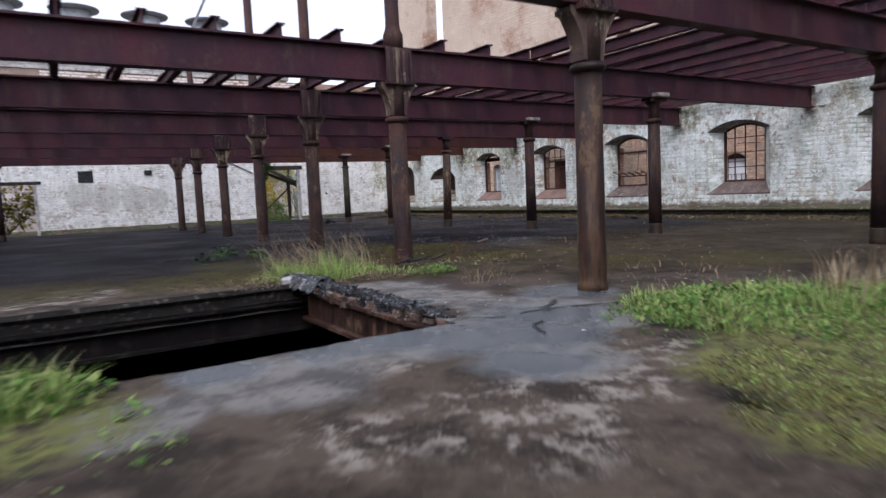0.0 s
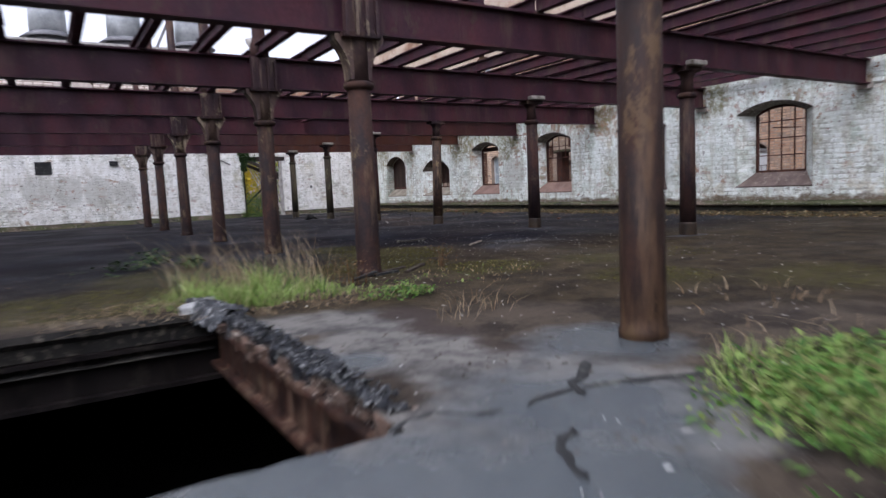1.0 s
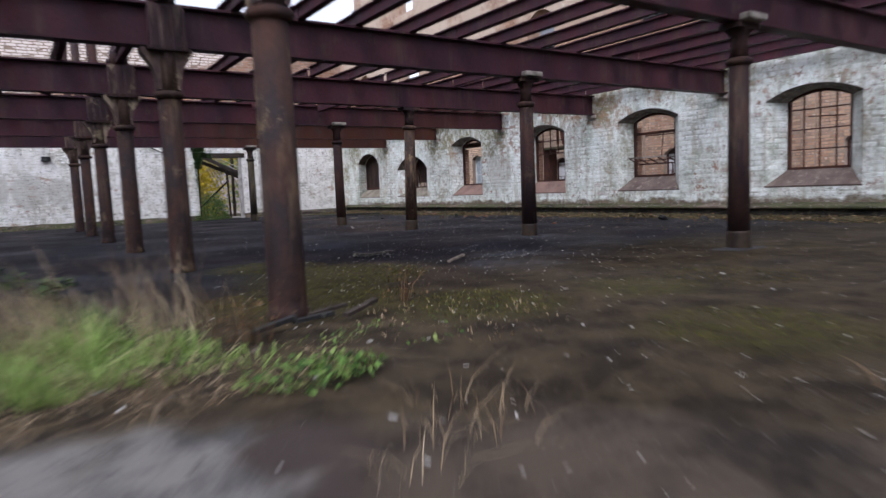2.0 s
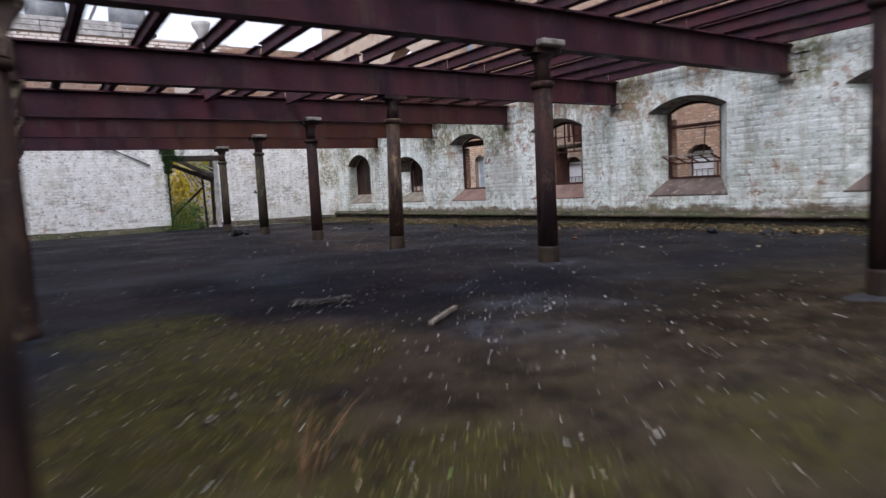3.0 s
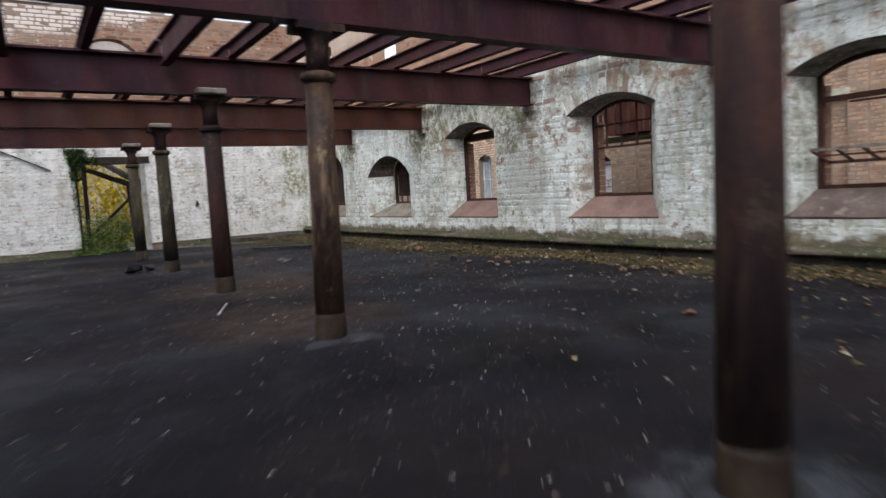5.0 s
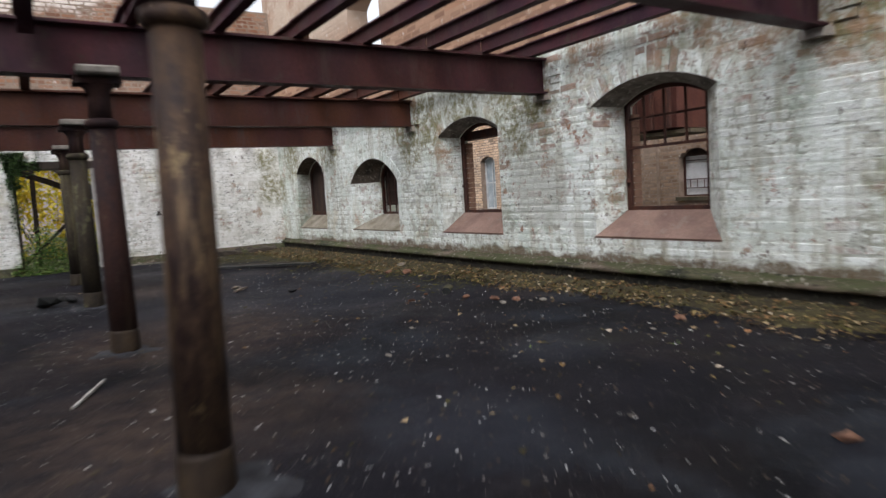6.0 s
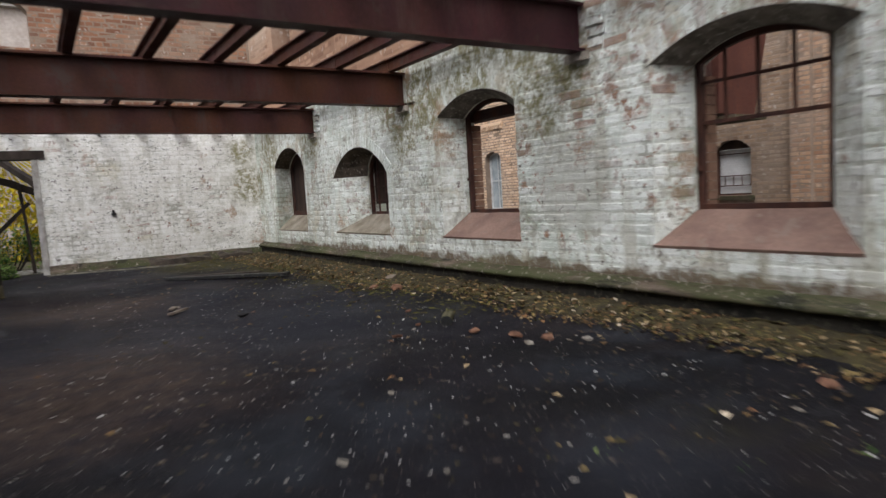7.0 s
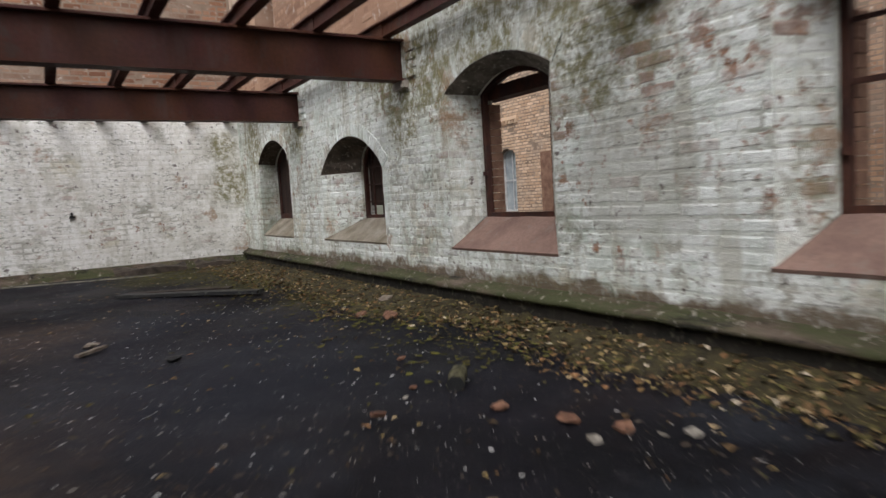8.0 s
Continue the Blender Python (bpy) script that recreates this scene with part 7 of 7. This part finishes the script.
for k, (x, y, s) in enumerate(((11.96, 16.72, 0.05), (12.44, 16.42, 0.065), (12.57, 16.09, 0.07), (12.66, 15.86, 0.06), (12.94, 14.17, 0.055), (11.45, 12.26, 0.07), (13.0, 19.2, 0.07), (13.15, 18.9, 0.08), (12.55, 17.6, 0.04), (12.3, 17.0, 0.035))):
    fragment("brick_fragment", x, y, 0.82 * s, k * 1.7 + 1, RED, "broken orange-red brick fragment on the asphalt", "brick", 0.4, "brick fragments")
GREY = simple("pale_rubble", (0.13, 0.115, 0.09), (0.34, 0.315, 0.27), 14.0, 0.9, spots=(0.07, 0.06, 0.045))
for k, (x, y, s) in enumerate(((12.5, 15.87, 0.05), (12.83, 15.66, 0.06), (12.74, 15.74, 0.035), (12.2, 16.9, 0.03), (11.3, 15.6, 0.03), (10.73, 14.94, 0.04), (11.0, 14.6, 0.025), (8.84, 9.7, 0.025), (10.85, 10.55, 0.06), (12.52, 14.1, 0.04), (11.02, 13.02, 0.04))):
    fragment("mortar_lump", x, y, 0.65 * s, k * 2.3 + 4, GREY, "pale lump of mortar on the asphalt", "rubble", 0.35, "mortar lumps")
for k, (x, y, s) in enumerate(((11.38, 18.72, 0.055), (8.74, 20.38, 0.16), (9.05, 20.6, 0.10), (8.9, 20.9, 0.09), (10.86, 19.4, 0.04), (12.9, 11.0, 0.1), (12.95, 10.2, 0.09))):
    fragment("dark_lump", x, y, s, k * 3.1 + 2, TAR, "dark lump of asphalt lying on the floor", "rubble", 0.45, "asphalt lumps")
SPILT = simple("old_cement", (0.06, 0.058, 0.045), (0.24, 0.22, 0.18), 9.0, 0.9, bump_strength=0.7)
# a low pale cement edge before the end wall
bm = bmesh.new()
rows = []
for k in range(41):
    x = 9.9 + 2.3 * k / 40
    y = 25.95 - 0.20 * (x - 9.9) + 0.02 * noise.noise((x * 4, 1, 1))
    z = floor_z(x, y)
    w = 0.03 + 0.02 * noise.noise((x * 6, 2, 2))
    rows.append([(x, y - w, z - 0.01), (x, y - w * 0.6, z + 0.018), (x, y + w * 0.6, z + 0.02), (x, y + w, z - 0.01)])
loft(bm, rows)
tagged(part("cement_edge", bm, SPILT), "low pale line of old cement on the floor", "cement", kind="structure")
for k, (x, y, s) in enumerate(((10.92, 19.68, 0.06), (13.5, 19.7, 0.08))):
    fragment("half_brick", x, y, s, k * 2.9 + 3, GREY_WOOD, "brown weathered half brick on the floor", "brick", 0.4, "half bricks")
# the mossy log end, boards and slabs
log = empty("log_end", (12.52, 16.9, 0.038), "short rotten mossy log on the asphalt", "log")
bm = bmesh.new()
rows = []
for i in range(7):
    u = -0.12 + 0.24 * i / 6
    rows.append([(u, 0.045 * math.cos(a) * (1 + 0.45 * noise.noise((u * 9, a, 0))), 0.045 * math.sin(a) * (1 + 0.45 * noise.noise((u * 9, a, 3)))) for a in [k * 6.2832 / 12 for k in range(13)]])
loft(bm, rows)
part("bark", bm, simple("rotten_bark", (0.035, 0.032, 0.018), (0.15, 0.14, 0.075), 22.0, 0.95, bump_strength=1.0, spots=(0.16, 0.16, 0.07)), log, "mossy bark", True)
for r in (rows[0], rows[-1]):
    bm = bmesh.new()
    bm.faces.new([bm.verts.new(c) for c in r[:12]])
    part("cut_end", bm, TAR, log, "dark rotten end")
log.rotation_euler = (0, 0, radians(52))
board = beam_between("charred_board", (6.36, 10.16, 0.03), (6.72, 9.93, 0.045), 0.10, 0.03, simple("flaking_board", (0.012, 0.010, 0.008), (0.042, 0.036, 0.030), 9.0, 0.9, bump_strength=1.0, spots=(0.22, 0.205, 0.18)), "rotten black board with pale flaking paint on the floor", "board", rough=0.6)
beam_between("stick", (6.72, 8.80, 0.02), (7.08, 9.06, 0.03), 0.03, 0.02, GREY_WOOD, "pale broken stick of wood on the floor", "stick")
beam_between("stick", (8.8, 15.2, 0.02), (9.0, 15.7, 0.03), 0.018, 0.015, PALE_WOOD, "thin pale stick near a column", "stick")
beam_between("plank", (10.82, 19.34, 0.02), (11.02, 19.5, 0.035), 0.04, 0.02, GREY_WOOD, "short brown piece of lath on the floor", "plank")
beam_between("long_board", (11.40, 22.75, 0.035), (12.75, 21.4, 0.05), 0.16, 0.035, TAR, "long black board with moss on its top", "board")
beam_between("long_board", (11.5, 22.95, 0.03), (12.6, 22.2, 0.04), 0.16, 0.02, TIMBER, "dark flat board beside the black one", "board")
for name, x0, x1, lift in (("fallen_slab", 11.6, 12.75, 0.06), ("fallen_slab", 12.9, 13.6, 0.05)):
    bm = bmesh.new()
    rows = []
    for i in range(9):
        x = x0 + (x1 - x0) * i / 8
        rows.append([(x, YB - 0.12 - 0.10 * math.sin(math.pi * i / 8), 0.12 + 0.03 * math.sin(i * 1.7)), (x, YB - 0.34 - 0.12 * math.sin(math.pi * i / 8), 0.05 + lift * math.sin(math.pi * i / 8)), (x, YB - 0.36 - 0.12 * math.sin(math.pi * i / 8), 0.0), (x, YB - 0.10, 0.0)])
    loft(bm, rows)
    tagged(part(name, bm, simple("fallen_render", (0.028, 0.022, 0.017), (0.095, 0.074, 0.056), 6.0, 0.9, bump_strength=0.8)), "fallen slab of brown render against the end wall", "slab", "fallen slabs")
for k, (x, y) in enumerate(((4.6, 7.05), (4.75, 7.2), (4.35, 7.0), (4.9, 7.1))):
    beam_between("bark_piece", (x - 0.12, y - 0.03 * k, 0.03), (x + 0.14, y + 0.04, 0.04 + 0.01 * k), 0.04, 0.022, TIMBER if k % 2 else TAR, "broken splinter of wood at the foot of a column", "splinter", "splinters")
# pale mortar spilt round the feet of the plain columns
SPILL = simple("mortar_spill", (0.008, 0.008, 0.010), (0.045, 0.048, 0.056), 7.0, 0.8)
for y in BEAMS_Y[3:8]:
    bm = bmesh.new()
    c = bm.verts.new((ROW_X[1], y, 0.028))
    ring = []
    for k in range(20):
        a = k * 6.2832 / 20
        r = 0.25 + 0.16 * noise.noise((math.cos(a) * 1.5, math.sin(a) * 1.5, y))
        px, py = ROW_X[1] + 1.25 * r * math.cos(a), y + r * math.sin(a)
        ring.append(bm.verts.new((px, py, floor_z(px, py) - 0.004)))
    for k in range(20):
        bm.faces.new((c, ring[k], ring[(k + 1) % 20]))
    tagged(part("mortar_collar", bm, SPILL, None, smooth=True), "pale mortar collar round the foot of a column", "mortar", "mortar collars", "structure")
